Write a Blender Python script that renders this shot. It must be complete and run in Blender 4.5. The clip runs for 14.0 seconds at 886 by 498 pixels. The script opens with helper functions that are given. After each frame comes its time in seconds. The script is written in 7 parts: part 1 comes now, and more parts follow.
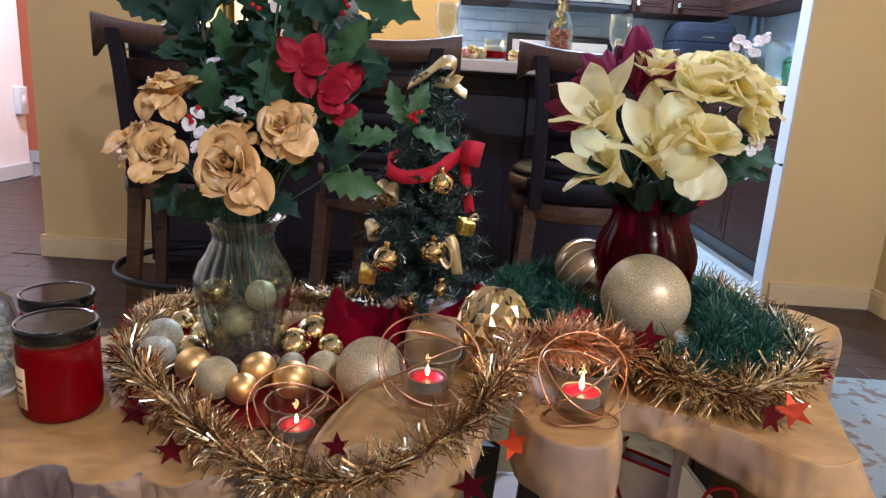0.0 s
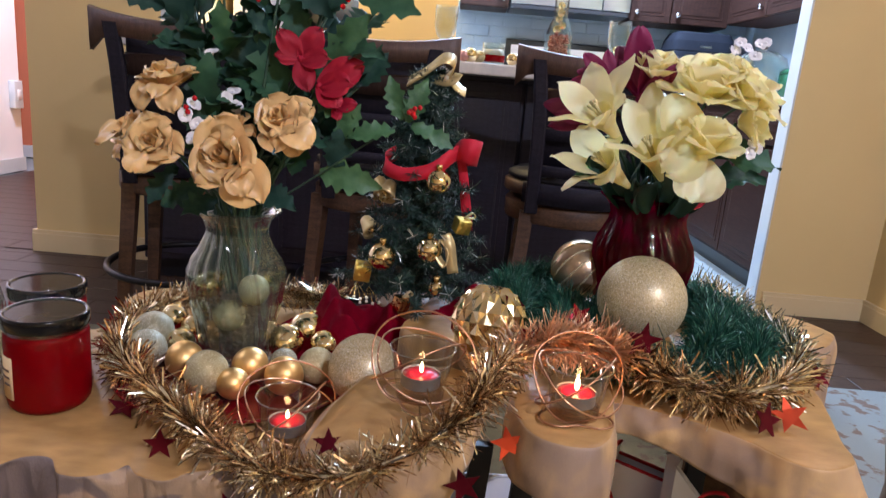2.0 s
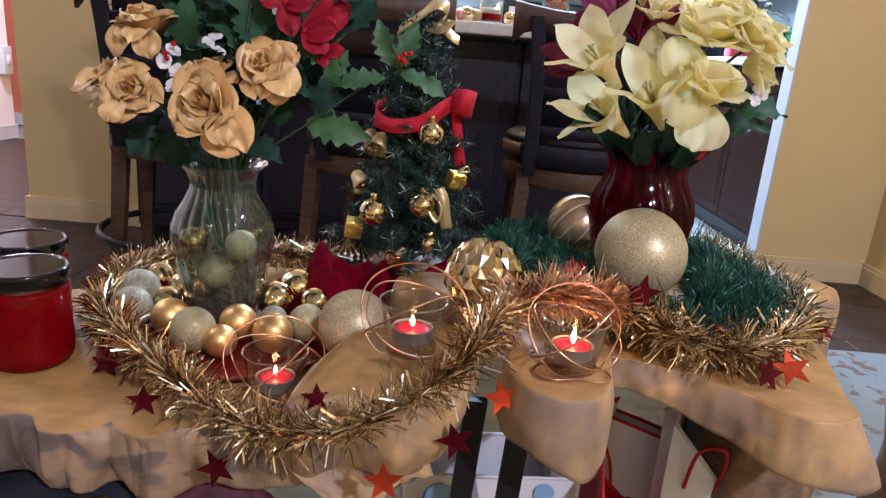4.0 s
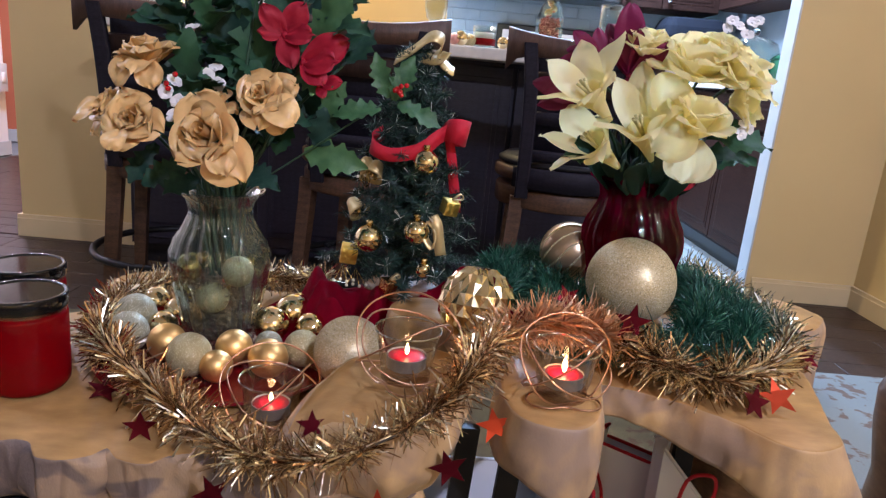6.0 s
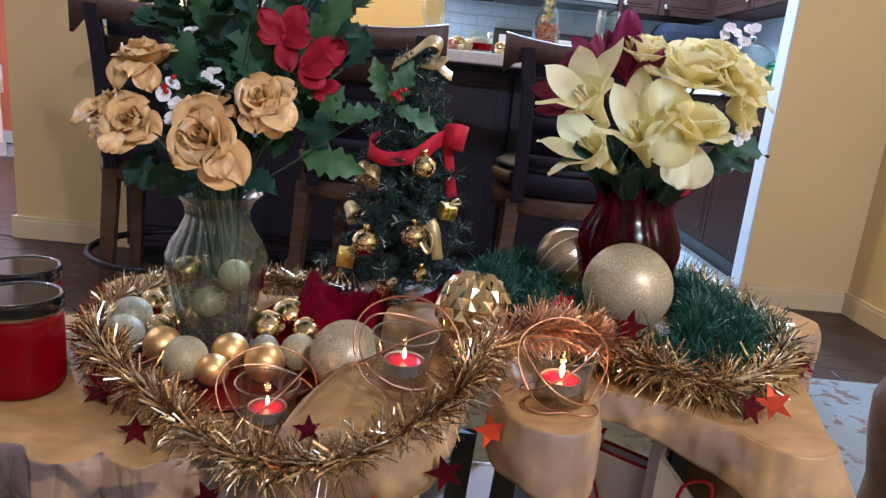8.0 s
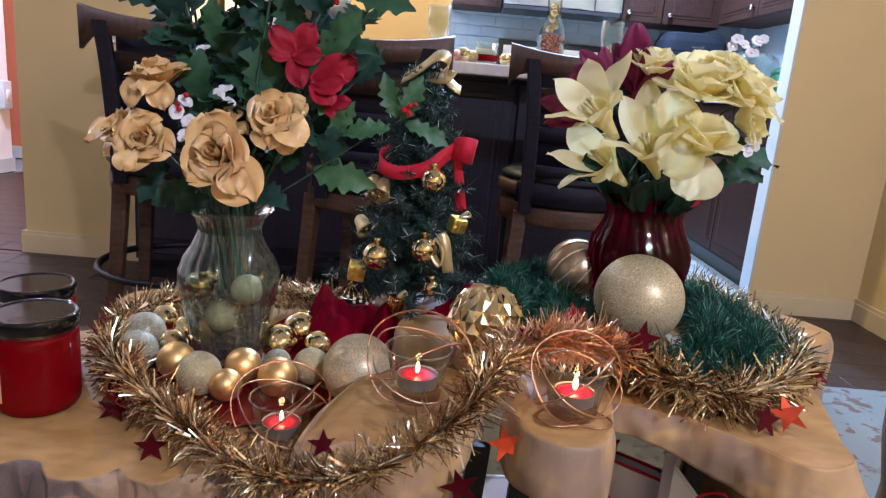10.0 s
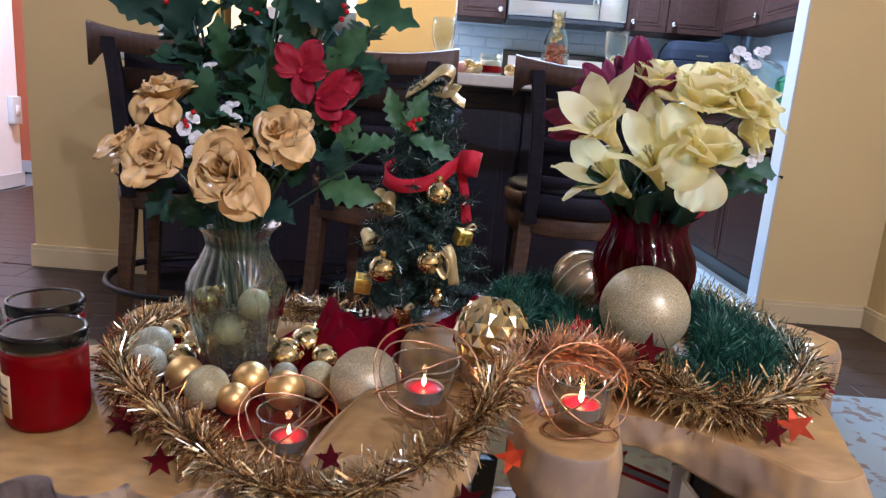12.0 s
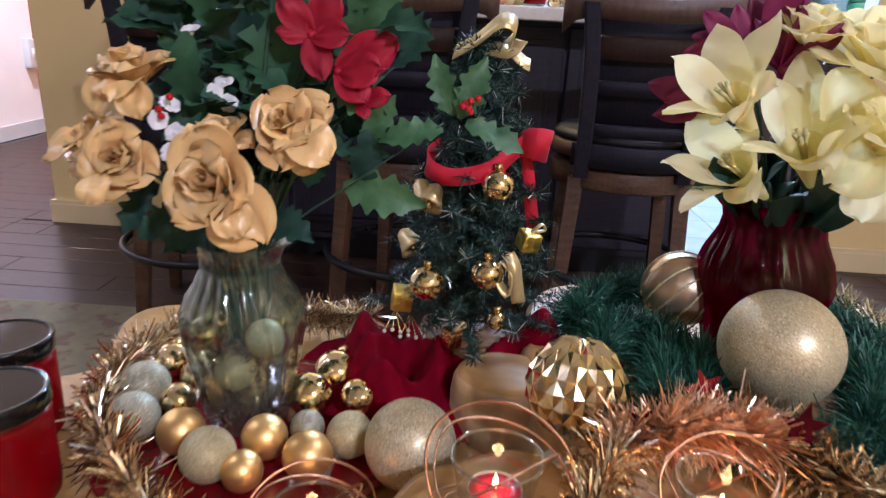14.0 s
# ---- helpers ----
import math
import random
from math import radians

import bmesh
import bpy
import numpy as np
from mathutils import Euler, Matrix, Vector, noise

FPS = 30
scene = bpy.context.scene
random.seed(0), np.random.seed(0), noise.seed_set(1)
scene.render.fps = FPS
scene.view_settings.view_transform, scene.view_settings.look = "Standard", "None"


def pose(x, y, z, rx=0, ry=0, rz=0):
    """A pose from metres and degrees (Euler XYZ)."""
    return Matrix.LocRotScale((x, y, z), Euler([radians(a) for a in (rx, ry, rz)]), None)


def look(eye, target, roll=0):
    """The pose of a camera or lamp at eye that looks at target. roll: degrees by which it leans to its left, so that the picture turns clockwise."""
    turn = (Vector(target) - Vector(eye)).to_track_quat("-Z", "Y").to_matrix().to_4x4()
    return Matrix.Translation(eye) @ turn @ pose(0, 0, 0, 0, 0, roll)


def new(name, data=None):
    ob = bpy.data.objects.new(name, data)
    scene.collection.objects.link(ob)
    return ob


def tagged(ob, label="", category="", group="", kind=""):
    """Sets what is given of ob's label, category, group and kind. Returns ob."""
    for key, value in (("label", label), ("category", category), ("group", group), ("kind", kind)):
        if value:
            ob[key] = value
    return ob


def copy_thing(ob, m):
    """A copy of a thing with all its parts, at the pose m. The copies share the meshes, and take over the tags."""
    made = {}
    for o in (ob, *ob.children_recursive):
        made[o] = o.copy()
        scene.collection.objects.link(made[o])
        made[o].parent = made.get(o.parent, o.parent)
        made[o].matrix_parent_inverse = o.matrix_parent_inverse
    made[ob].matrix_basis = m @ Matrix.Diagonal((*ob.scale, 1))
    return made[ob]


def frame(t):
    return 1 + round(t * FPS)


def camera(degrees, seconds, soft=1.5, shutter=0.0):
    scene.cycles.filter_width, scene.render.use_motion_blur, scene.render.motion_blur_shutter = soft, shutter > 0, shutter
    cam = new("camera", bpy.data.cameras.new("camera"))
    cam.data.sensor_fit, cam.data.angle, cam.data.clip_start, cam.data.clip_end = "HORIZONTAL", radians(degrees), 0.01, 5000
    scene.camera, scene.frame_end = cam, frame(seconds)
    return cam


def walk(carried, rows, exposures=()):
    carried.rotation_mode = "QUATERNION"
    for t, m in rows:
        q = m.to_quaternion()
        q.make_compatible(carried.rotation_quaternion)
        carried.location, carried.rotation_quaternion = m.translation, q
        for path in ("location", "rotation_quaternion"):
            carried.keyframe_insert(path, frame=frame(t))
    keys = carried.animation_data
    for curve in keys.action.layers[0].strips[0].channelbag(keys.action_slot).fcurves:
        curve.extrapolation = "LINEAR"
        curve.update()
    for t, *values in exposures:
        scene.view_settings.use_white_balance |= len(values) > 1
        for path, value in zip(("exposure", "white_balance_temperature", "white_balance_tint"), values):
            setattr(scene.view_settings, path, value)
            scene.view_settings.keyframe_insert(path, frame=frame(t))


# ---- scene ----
cam = camera(66.5, 14.0, 1.3, 0.5)
PATH = [
    (0, (0.011, 0.036, 0.849), (-0.007, 1.977, 0.366), 3.6),
    (0.5, (0.009, 0.038, 0.848), (-0.005, 1.979, 0.367), 3.8),
    (1, (0.01, 0.036, 0.848), (-0.019, 1.976, 0.362), 3.6),
    (1.5, (0.007, 0.037, 0.846), (-0.048, 1.991, 0.423), 2.9),
    (2, (0.009, 0.04, 0.84), (0.008, 1.985, 0.372), 4.9),
    (2.5, (0.012, 0.051, 0.828), (0.023, 1.981, 0.303), 4.9),
    (3, (0.016, 0.057, 0.821), (0.037, 1.98, 0.274), 5.0),
    (3.2, (0.017, 0.059, 0.818), (0.034, 1.979, 0.261), 4.9),
    (5.3, (0.016, 0.052, 0.83), (0.024, 1.978, 0.292), 4.6),
    (5.5, (0.016, 0.049, 0.832), (0.025, 1.982, 0.317), 4.7),
    (6, (0.014, 0.049, 0.832), (0.042, 1.984, 0.329), 5.2),
    (6.5, (0.014, 0.048, 0.833), (0.053, 1.986, 0.339), 5.6),
    (7, (0.013, 0.049, 0.832), (0.054, 1.986, 0.336), 5.6),
    (9.3, (0.01, 0.049, 0.834), (0.047, 1.991, 0.355), 5.6),
    (9.5, (0.008, 0.049, 0.835), (0.034, 1.991, 0.357), 5.3),
    (10, (0.006, 0.047, 0.836), (0.027, 1.992, 0.372), 4.9),
    (10.5, (0.007, 0.047, 0.836), (0.026, 1.994, 0.38), 4.6),
    (11, (0.009, 0.047, 0.836), (0.027, 1.993, 0.373), 4.3),
    (11.5, (0.008, 0.046, 0.836), (0.022, 1.987, 0.355), 4.0),
    (12, (0.007, 0.044, 0.84), (0.006, 1.996, 0.403), 4.3),
    (12.5, (0.004, 0.061, 0.868), (0.022, 2.011, 0.425), 4.2),
    (13, (-0.014, 0.098, 0.879), (-0.056, 2.043, 0.417), 3.2),
    (13.3, (-0.02, 0.12, 0.869), (-0.07, 2.058, 0.379), 3.9),
    (13.5, (-0.025, 0.147, 0.859), (-0.117, 2.067, 0.308), 4.0),
    (14, (-0.027, 0.236, 0.869), (-0.102, 2.13, 0.232), 2.9),
]
walk(cam, [(t, look(eye, target, roll)) for t, eye, target, roll in PATH], [(0.0, 0.18, 6120, 15), (3.2, 0.20, 6120, 15), (5.5, 0.20, 5900, 15), (12.5, 0.18, 5760, 15), (14.0, 0.32, 5920, 16)])

# ---- light ----
world = bpy.data.worlds.new("world")
scene.world = world
world.use_nodes = True
world.node_tree.nodes["Background"].inputs[0].default_value = (0.55, 0.65, 0.9, 1)
world.node_tree.nodes["Background"].inputs[1].default_value = 0.04

LIVING = (0.88, 0.92, 1.16)
KITCHEN = (0.54, 0.75, 1.05)
HALL = (0.88, 0.88, 1.10)


def ceiling_lamp(x, y, z, power, color, size):
    """A round area lamp just under an unseen recessed fitting."""
    data = bpy.data.lights.new("downlight", "AREA")
    data.shape, data.size, data.energy, data.color = "DISK", size, power, color
    ob = new("downlight", data)
    ob.matrix_world = pose(x, y, z)
    return ob


CEIL = 2.5
# Unseen lamps placed to suit; the first two are added fill for the walls.
UNSEEN_LAMPS = [(-1.7, 1.2, 9, LIVING), (1.35, 1.25, 20, LIVING), (-0.8, -2.1, 5, LIVING), (1.45, -1.8, 98, LIVING),
         (0.1, 4.2, 125, KITCHEN), (1.05, 4.2, 138, KITCHEN), (-0.7, 3.3, 34, (1.0, 0.78, 0.42)), (-2.4, 3.9, 84, HALL), (-3.0, 1.6, 12, HALL)]
for lx, ly, lp, lc in UNSEEN_LAMPS:
    ceiling_lamp(lx, ly, CEIL - 0.03, lp, lc, 0.16)


# ---- building tools ----
I4 = Matrix.Identity(4)
WHERE = {}


def root(name, loc, label, category, group="", kind=""):
    ob = new(name)
    ob.empty_display_size = 0.05
    ob.location = loc
    WHERE[ob.name] = Matrix.Translation(loc)
    return tagged(ob, label, category, group, kind)


def mesh_of(name, bm, material, smooth=True):
    me = bpy.data.meshes.new(name)
    if smooth:
        for fc in bm.faces:
            fc.smooth = True
    bm.to_mesh(me)
    bm.free()
    if material:
        me.materials.append(material)
    return me


def raw_mesh(name, verts, faces, material, smooth=False):
    me = bpy.data.meshes.new(name)
    me.from_pydata(verts, [], faces)
    if smooth:
        me.polygons.foreach_set("use_smooth", [True] * len(me.polygons))
    me.materials.append(material)
    me.update()
    return me


def place(name, me, parent, m=I4, label="", kind=""):
    """A part on given mesh data, at the pose m of the world, under a thing or part."""
    ob = new(name, me)
    ob.parent = parent
    ob.matrix_parent_inverse = WHERE[parent.name].inverted()
    ob.matrix_basis = m
    WHERE[ob.name] = m
    return tagged(ob, label, "", "", kind)


def part(name, bm, material, parent, label="", smooth=True, m=I4):
    return place(name, mesh_of(name, bm, material, smooth), parent, m, label)


def solid(name, bm, material, label, category, kind="", smooth=False, group=""):
    """A thing that is one mesh."""
    ob = new(name, mesh_of(name, bm, material, smooth))
    WHERE[ob.name] = I4
    return tagged(ob, label, category, group, kind)


def box(x0, x1, y0, y1, z0, z1, bevel=0.0, seg=2, bm=None):
    bm = bm or bmesh.new()
    out = bmesh.ops.create_cube(bm, size=1.0)["verts"]
    bmesh.ops.transform(bm, verts=out, matrix=Matrix.Translation(((x0 + x1) / 2, (y0 + y1) / 2, (z0 + z1) / 2)) @ Matrix.Diagonal((x1 - x0, y1 - y0, z1 - z0, 1)))
    if bevel:
        es = list({e for v in out for e in v.link_edges})
        bmesh.ops.bevel(bm, geom=es, offset=bevel, segments=seg, profile=0.6, affect="EDGES")
    return bm


def rings(loops, close_u=True, cap0=False, cap1=False, bm=None):
    """Joins equal loops of points into a skin."""
    bm = bm or bmesh.new()
    vs = [[bm.verts.new(p) for p in lp] for lp in loops]
    n = len(vs[0])
    for a, b in zip(vs, vs[1:]):
        for i in range(n if close_u else n - 1):
            j = (i + 1) % n
            bm.faces.new((a[i], a[j], b[j], b[i]))
    if cap0:
        bm.faces.new(list(reversed(vs[0])))
    if cap1:
        bm.faces.new(vs[-1])
    return bm


def lathe(prof, c=(0, 0, 0), n=36, ribs=0, amp=0.0, twist=0.0, cap0=True, cap1=True, bm=None):
    """A turned body; ribs flute it."""
    loops = []
    for k, (r, z, *w) in enumerate(prof):
        f = w[0] if w else 1.0
        lp = []
        for i in range(n):
            a = 2 * math.pi * i / n
            rr = r * (1 + amp * f * math.cos(ribs * (a + twist * z))) if ribs else r
            lp.append((c[0] + rr * math.cos(a), c[1] + rr * math.sin(a), c[2] + z))
        loops.append(lp)
    return rings(loops, True, cap0, cap1, bm)


def spline(pts, n, closed=False):
    """Catmull-Rom through the points."""
    p = [Vector(q) for q in pts]
    m = len(p)
    out = []
    spans = m if closed else m - 1
    for k in range(n):
        u = k / n * spans if closed else k / (n - 1) * spans
        i = min(int(u), spans - 1)
        s = u - i
        if closed:
            a, b, c, d = p[(i - 1) % m], p[i % m], p[(i + 1) % m], p[(i + 2) % m]
        else:
            a, b, c, d = p[max(i - 1, 0)], p[i], p[i + 1], p[min(i + 2, m - 1)]
        out.append(0.5 * ((2 * b) + (c - a) * s + (2 * a - 5 * b + 4 * c - d) * s * s + (3 * b - a - 3 * c + d) * s ** 3))
    return out


def tube(pts, r, n=8, closed=False, bm=None, taper=1.0):
    pts = [Vector(q) for q in pts]
    m = len(pts)
    loops = []
    up = Vector((0.13, 0.27, 0.95)).normalized()
    for i, q in enumerate(pts):
        a = pts[(i - 1) % m] if closed or i else pts[0]
        b = pts[(i + 1) % m] if closed or i < m - 1 else pts[-1]
        t = (b - a).normalized()
        s = t.cross(up)
        if s.length < 1e-4:
            s = t.orthogonal()
        s.normalize()
        up = s.cross(t).normalized()
        rr = r * (1 + (taper - 1) * i / max(m - 1, 1))
        loops.append([q + rr * (math.cos(2 * math.pi * k / n) * s + math.sin(2 * math.pi * k / n) * up) for k in range(n)])
    if closed:
        loops.append(loops[0])
        bm = rings(loops, True, False, False, bm)
        bmesh.ops.remove_doubles(bm, verts=bm.verts, dist=1e-6)
        return bm
    return rings(loops, True, True, True, bm)


def ball(c, r, n=24, bm=None, squash=1.0):
    bm = bm or bmesh.new()
    bmesh.ops.create_uvsphere(bm, u_segments=n, v_segments=n // 2, radius=r, matrix=Matrix.Translation(c) @ Matrix.Diagonal((1, 1, squash, 1)))
    return bm


def slab(outline, z0, z1, n=120, bulge=0.0, rough=0.004, under=0.02, seed=0.0, rim=0.008, slope=0.0, folds=0.0, levels=11):
    """A live-edged piece of wood: top, rounded rim, uneven folded sides. outline runs anticlockwise."""
    pts = spline([(x, y, 0) for x, y in outline], n, True)
    nor = []
    for i in range(n):
        t = pts[(i + 1) % n] - pts[i - 1]
        nor.append(Vector((t.y, -t.x, 0)).normalized())
    h = z1 - z0 - rim
    prof = [(-under - 0.02, z0)]
    for k in range(levels):
        u = k / levels
        prof.append((-under * (1 - u) ** 1.6 + bulge * math.sin(math.pi * min(u * 0.92 + 0.08, 1)), z0 + 0.004 + (h - 0.004) * u))
    prof += [(0.0, z1 - rim), (-rim * 0.35, z1 - rim * 0.3), (-rim * 1.2, z1)]
    loops = []
    for off, z in prof:
        lp = []
        low = (z1 - z) / (z1 - z0)
        for i in range(n):
            q = pts[i]
            k_ = 0.45 if z > z1 - rim * 1.6 else 1.0
            zz = min(z, z1 - rim * 1.5)
            w = noise.noise(Vector((q.x * 22 + seed, q.y * 22, zz * 7))) * rough * k_ + noise.noise(Vector((q.x * 70, q.y * 70 + seed, zz * 30))) * rough * 0.45 * k_
            if folds:
                cell = noise.voronoi(Vector((q.x * 21 + seed, q.y * 21, zz * 9)))[0]
                b = noise.noise(Vector((q.x * 13, q.y * 13 + seed, zz * 16 + 3)))
                w += folds * (1.3 * min(cell[1] - cell[0], 0.6) - 0.35 + 0.5 * b) * min(low * 9, 1)
            sag = folds * 1.4 * noise.noise(Vector((q.x * 16 + seed, q.y * 16, 9.0))) * low * low
            lp.append((q.x + nor[i].x * (off + w), q.y + nor[i].y * (off + w), z + sag + slope * (q.x - pts[0].x)))
        loops.append(lp)
    return rings(loops, True, True, True)


def strips(path, count, length, width, radius, rnd, lean=0.25, droop=0.0, bend=0.35, tuft=0):
    """Thin strips standing out all round a line, as vertices and faces. tuft: how many lie together in a clump."""
    p = [np.array(q) for q in path]
    seg = [np.linalg.norm(b - a) for a, b in zip(p, p[1:])]
    cum = np.concatenate([[0], np.cumsum(seg)])
    verts, faces = [], []
    s0, d0, l0 = 0.0, np.zeros(3), 1.0
    for n in range(count):
        s = rnd.random() * cum[-1]
        if tuft:
            if n % tuft == 0:
                s0, d0, l0 = s, np.array([rnd.gauss(0, 1) for _ in range(3)]), 0.78 + 0.44 * rnd.random()
            s = min(max(s0 + rnd.gauss(0, 0.004), 0.0), cum[-1])
        i = min(int(np.searchsorted(cum, s)) - 1, len(p) - 2)
        i = max(i, 0)
        c = p[i] + (p[i + 1] - p[i]) * ((s - cum[i]) / max(seg[i], 1e-9))
        t = (p[i + 1] - p[i]) / max(seg[i], 1e-9)
        d = np.array([rnd.gauss(0, 1) for _ in range(3)])
        along = rnd.gauss(0, lean)
        if tuft:
            d = d * 0.62 + d0
            along = 0.55 * d0.dot(t) * lean + along * 0.8
        d -= t * d.dot(t)
        d /= max(np.linalg.norm(d), 1e-6)
        d = d + t * along
        d /= np.linalg.norm(d)
        side = np.cross(d, t if rnd.random() < 0.5 else np.array([rnd.gauss(0, 1) for _ in range(3)]))
        side /= max(np.linalg.norm(side), 1e-6)
        ln = length * (0.55 + 0.55 * rnd.random()) * l0
        sag = np.array([rnd.gauss(0, bend), rnd.gauss(0, bend), rnd.gauss(-droop, bend)]) * ln * 0.3
        q0 = c + d * radius * rnd.random()
        q1 = q0 + d * ln * 0.5 + sag * 0.3
        q2 = q0 + d * ln + sag
        w = width * (0.7 + 0.6 * rnd.random()) * 0.5
        k = len(verts)
        for q, ww in ((q0, w), (q1, w), (q2, w * 0.8)):
            verts.append(tuple(q - side * ww))
            verts.append(tuple(q + side * ww))
        faces += [(k, k + 1, k + 3, k + 2), (k + 2, k + 3, k + 5, k + 4)]
    return verts, faces


def gather(*sets):
    verts, faces = [], []
    for v, f in sets:
        k = len(verts)
        verts += v
        faces += [tuple(i + k for i in q) for q in f]
    return verts, faces


# ---- materials ----
def mat(name, color, rough=0.5, metal=0.0, var=0.15, scale=30.0, bump=0.1, bscale=None, stretch=(1, 1, 1), coat=0.0, sheen=0.0, second=None, island=0.0, objvar=0.0, trans=0.0, ior=1.45, sub=0.0, bdist=0.002):
    m = bpy.data.materials.new(name)
    m.use_nodes = True
    nt = m.node_tree
    N, L = nt.nodes, nt.links
    b = N["Principled BSDF"]
    b.inputs["Roughness"].default_value = rough
    b.inputs["Metallic"].default_value = metal
    b.inputs["Coat Weight"].default_value = coat
    b.inputs["Sheen Weight"].default_value = sheen
    b.inputs["Transmission Weight"].default_value = trans
    b.inputs["IOR"].default_value = ior
    if sub:
        b.inputs["Subsurface Weight"].default_value = sub
        b.inputs["Subsurface Scale"].default_value = 0.01
    co = N.new("ShaderNodeTexCoord")
    mp = N.new("ShaderNodeMapping")
    mp.inputs["Scale"].default_value = stretch
    L.new(co.outputs["Object"], mp.inputs[0])
    n1 = N.new("ShaderNodeTexNoise")
    n1.inputs["Scale"].default_value, n1.inputs["Detail"].default_value = scale, 5
    n2 = N.new("ShaderNodeTexNoise")
    n2.inputs["Scale"].default_value, n2.inputs["Detail"].default_value = scale * 0.17, 3
    L.new(mp.outputs[0], n1.inputs["Vector"])
    L.new(mp.outputs[0], n2.inputs["Vector"])
    add = N.new("ShaderNodeMath")
    add.operation = "ADD"
    L.new(n1.outputs["Fac"], add.inputs[0])
    L.new(n2.outputs["Fac"], add.inputs[1])
    src = add.outputs[0]
    for amount, kind in ((island, "geo"), (objvar, "obj")):
        if amount:
            g = N.new("ShaderNodeNewGeometry" if kind == "geo" else "ShaderNodeObjectInfo")
            mul = N.new("ShaderNodeMath")
            mul.operation = "MULTIPLY_ADD"
            L.new(g.outputs["Random Per Island" if kind == "geo" else "Random"], mul.inputs[0])
            mul.inputs[1].default_value = amount
            mul.inputs[2].default_value = -amount / 2
            ad = N.new("ShaderNodeMath")
            ad.operation = "ADD"
            L.new(src, ad.inputs[0])
            L.new(mul.outputs[0], ad.inputs[1])
            src = ad.outputs[0]
    ramp = N.new("ShaderNodeMapRange")
    ramp.inputs["From Min"].default_value, ramp.inputs["From Max"].default_value = 0.65, 1.35
    L.new(src, ramp.inputs["Value"])
    mix = N.new("ShaderNodeMix")
    mix.data_type = "RGBA"
    lo = second or tuple(c * (1 - var) for c in color)
    hi = color if second else tuple(min(c * (1 + var), 1) for c in color)
    mix.inputs["A"].default_value = (*lo, 1)
    mix.inputs["B"].default_value = (*hi, 1)
    L.new(ramp.outputs[0], mix.inputs["Factor"])
    L.new(mix.outputs["Result"], b.inputs["Base Color"])
    if bump:
        n3 = N.new("ShaderNodeTexNoise")
        n3.inputs["Scale"].default_value, n3.inputs["Detail"].default_value = bscale or scale * 3, 4
        L.new(mp.outputs[0], n3.inputs["Vector"])
        bp = N.new("ShaderNodeBump")
        bp.inputs["Strength"].default_value, bp.inputs["Distance"].default_value = bump, bdist
        L.new(n3.outputs["Fac"], bp.inputs["Height"])
        L.new(bp.outputs[0], b.inputs["Normal"])
    return m


def let_through(m, share):
    """Thin cloth: some of the light that falls on one side shows on the other."""
    N, L = m.node_tree.nodes, m.node_tree.links
    b = N["Principled BSDF"]
    t, mx = N.new("ShaderNodeBsdfTranslucent"), N.new("ShaderNodeMixShader")
    L.new(b.inputs["Base Color"].links[0].from_socket, t.inputs[0])
    mx.inputs[0].default_value = share
    L.new(b.outputs[0], mx.inputs[1])
    L.new(t.outputs[0], mx.inputs[2])
    L.new(mx.outputs[0], N["Material Output"].inputs[0])
    return m


def wood(name, light, dark, rough=0.45, rings_=9.0, stretch=(3, 1, 3), coat=0.0, bump=0.15, burl=6.0, blotch=40):
    """Grained wood: warped bands, blotches and fine pores."""
    m = mat(name, light, rough, 0, 0.1, blotch, bump, 260, stretch, coat, second=dark)
    N, L = m.node_tree.nodes, m.node_tree.links
    b = N["Principled BSDF"]
    mp = next(n for n in N if n.type == "MAPPING")
    mix = next(n for n in N if n.type == "MIX")
    wv = N.new("ShaderNodeTexWave")
    wv.inputs["Scale"].default_value, wv.inputs["Distortion"].default_value = rings_, burl
    wv.inputs["Detail"].default_value, wv.inputs["Detail Scale"].default_value = 3, 1.5
    L.new(mp.outputs[0], wv.inputs["Vector"])
    m2 = N.new("ShaderNodeMix")
    m2.data_type, m2.blend_type = "RGBA", "MULTIPLY"
    m2.inputs["Factor"].default_value = 0.35
    L.new(mix.outputs["Result"], m2.inputs["A"])
    rp = N.new("ShaderNodeMapRange")
    rp.inputs["To Min"].default_value = 0.55
    L.new(wv.outputs["Fac"], rp.inputs["Value"])
    L.new(rp.outputs[0], m2.inputs["B"])
    L.new(m2.outputs["Result"], b.inputs["Base Color"])
    return m


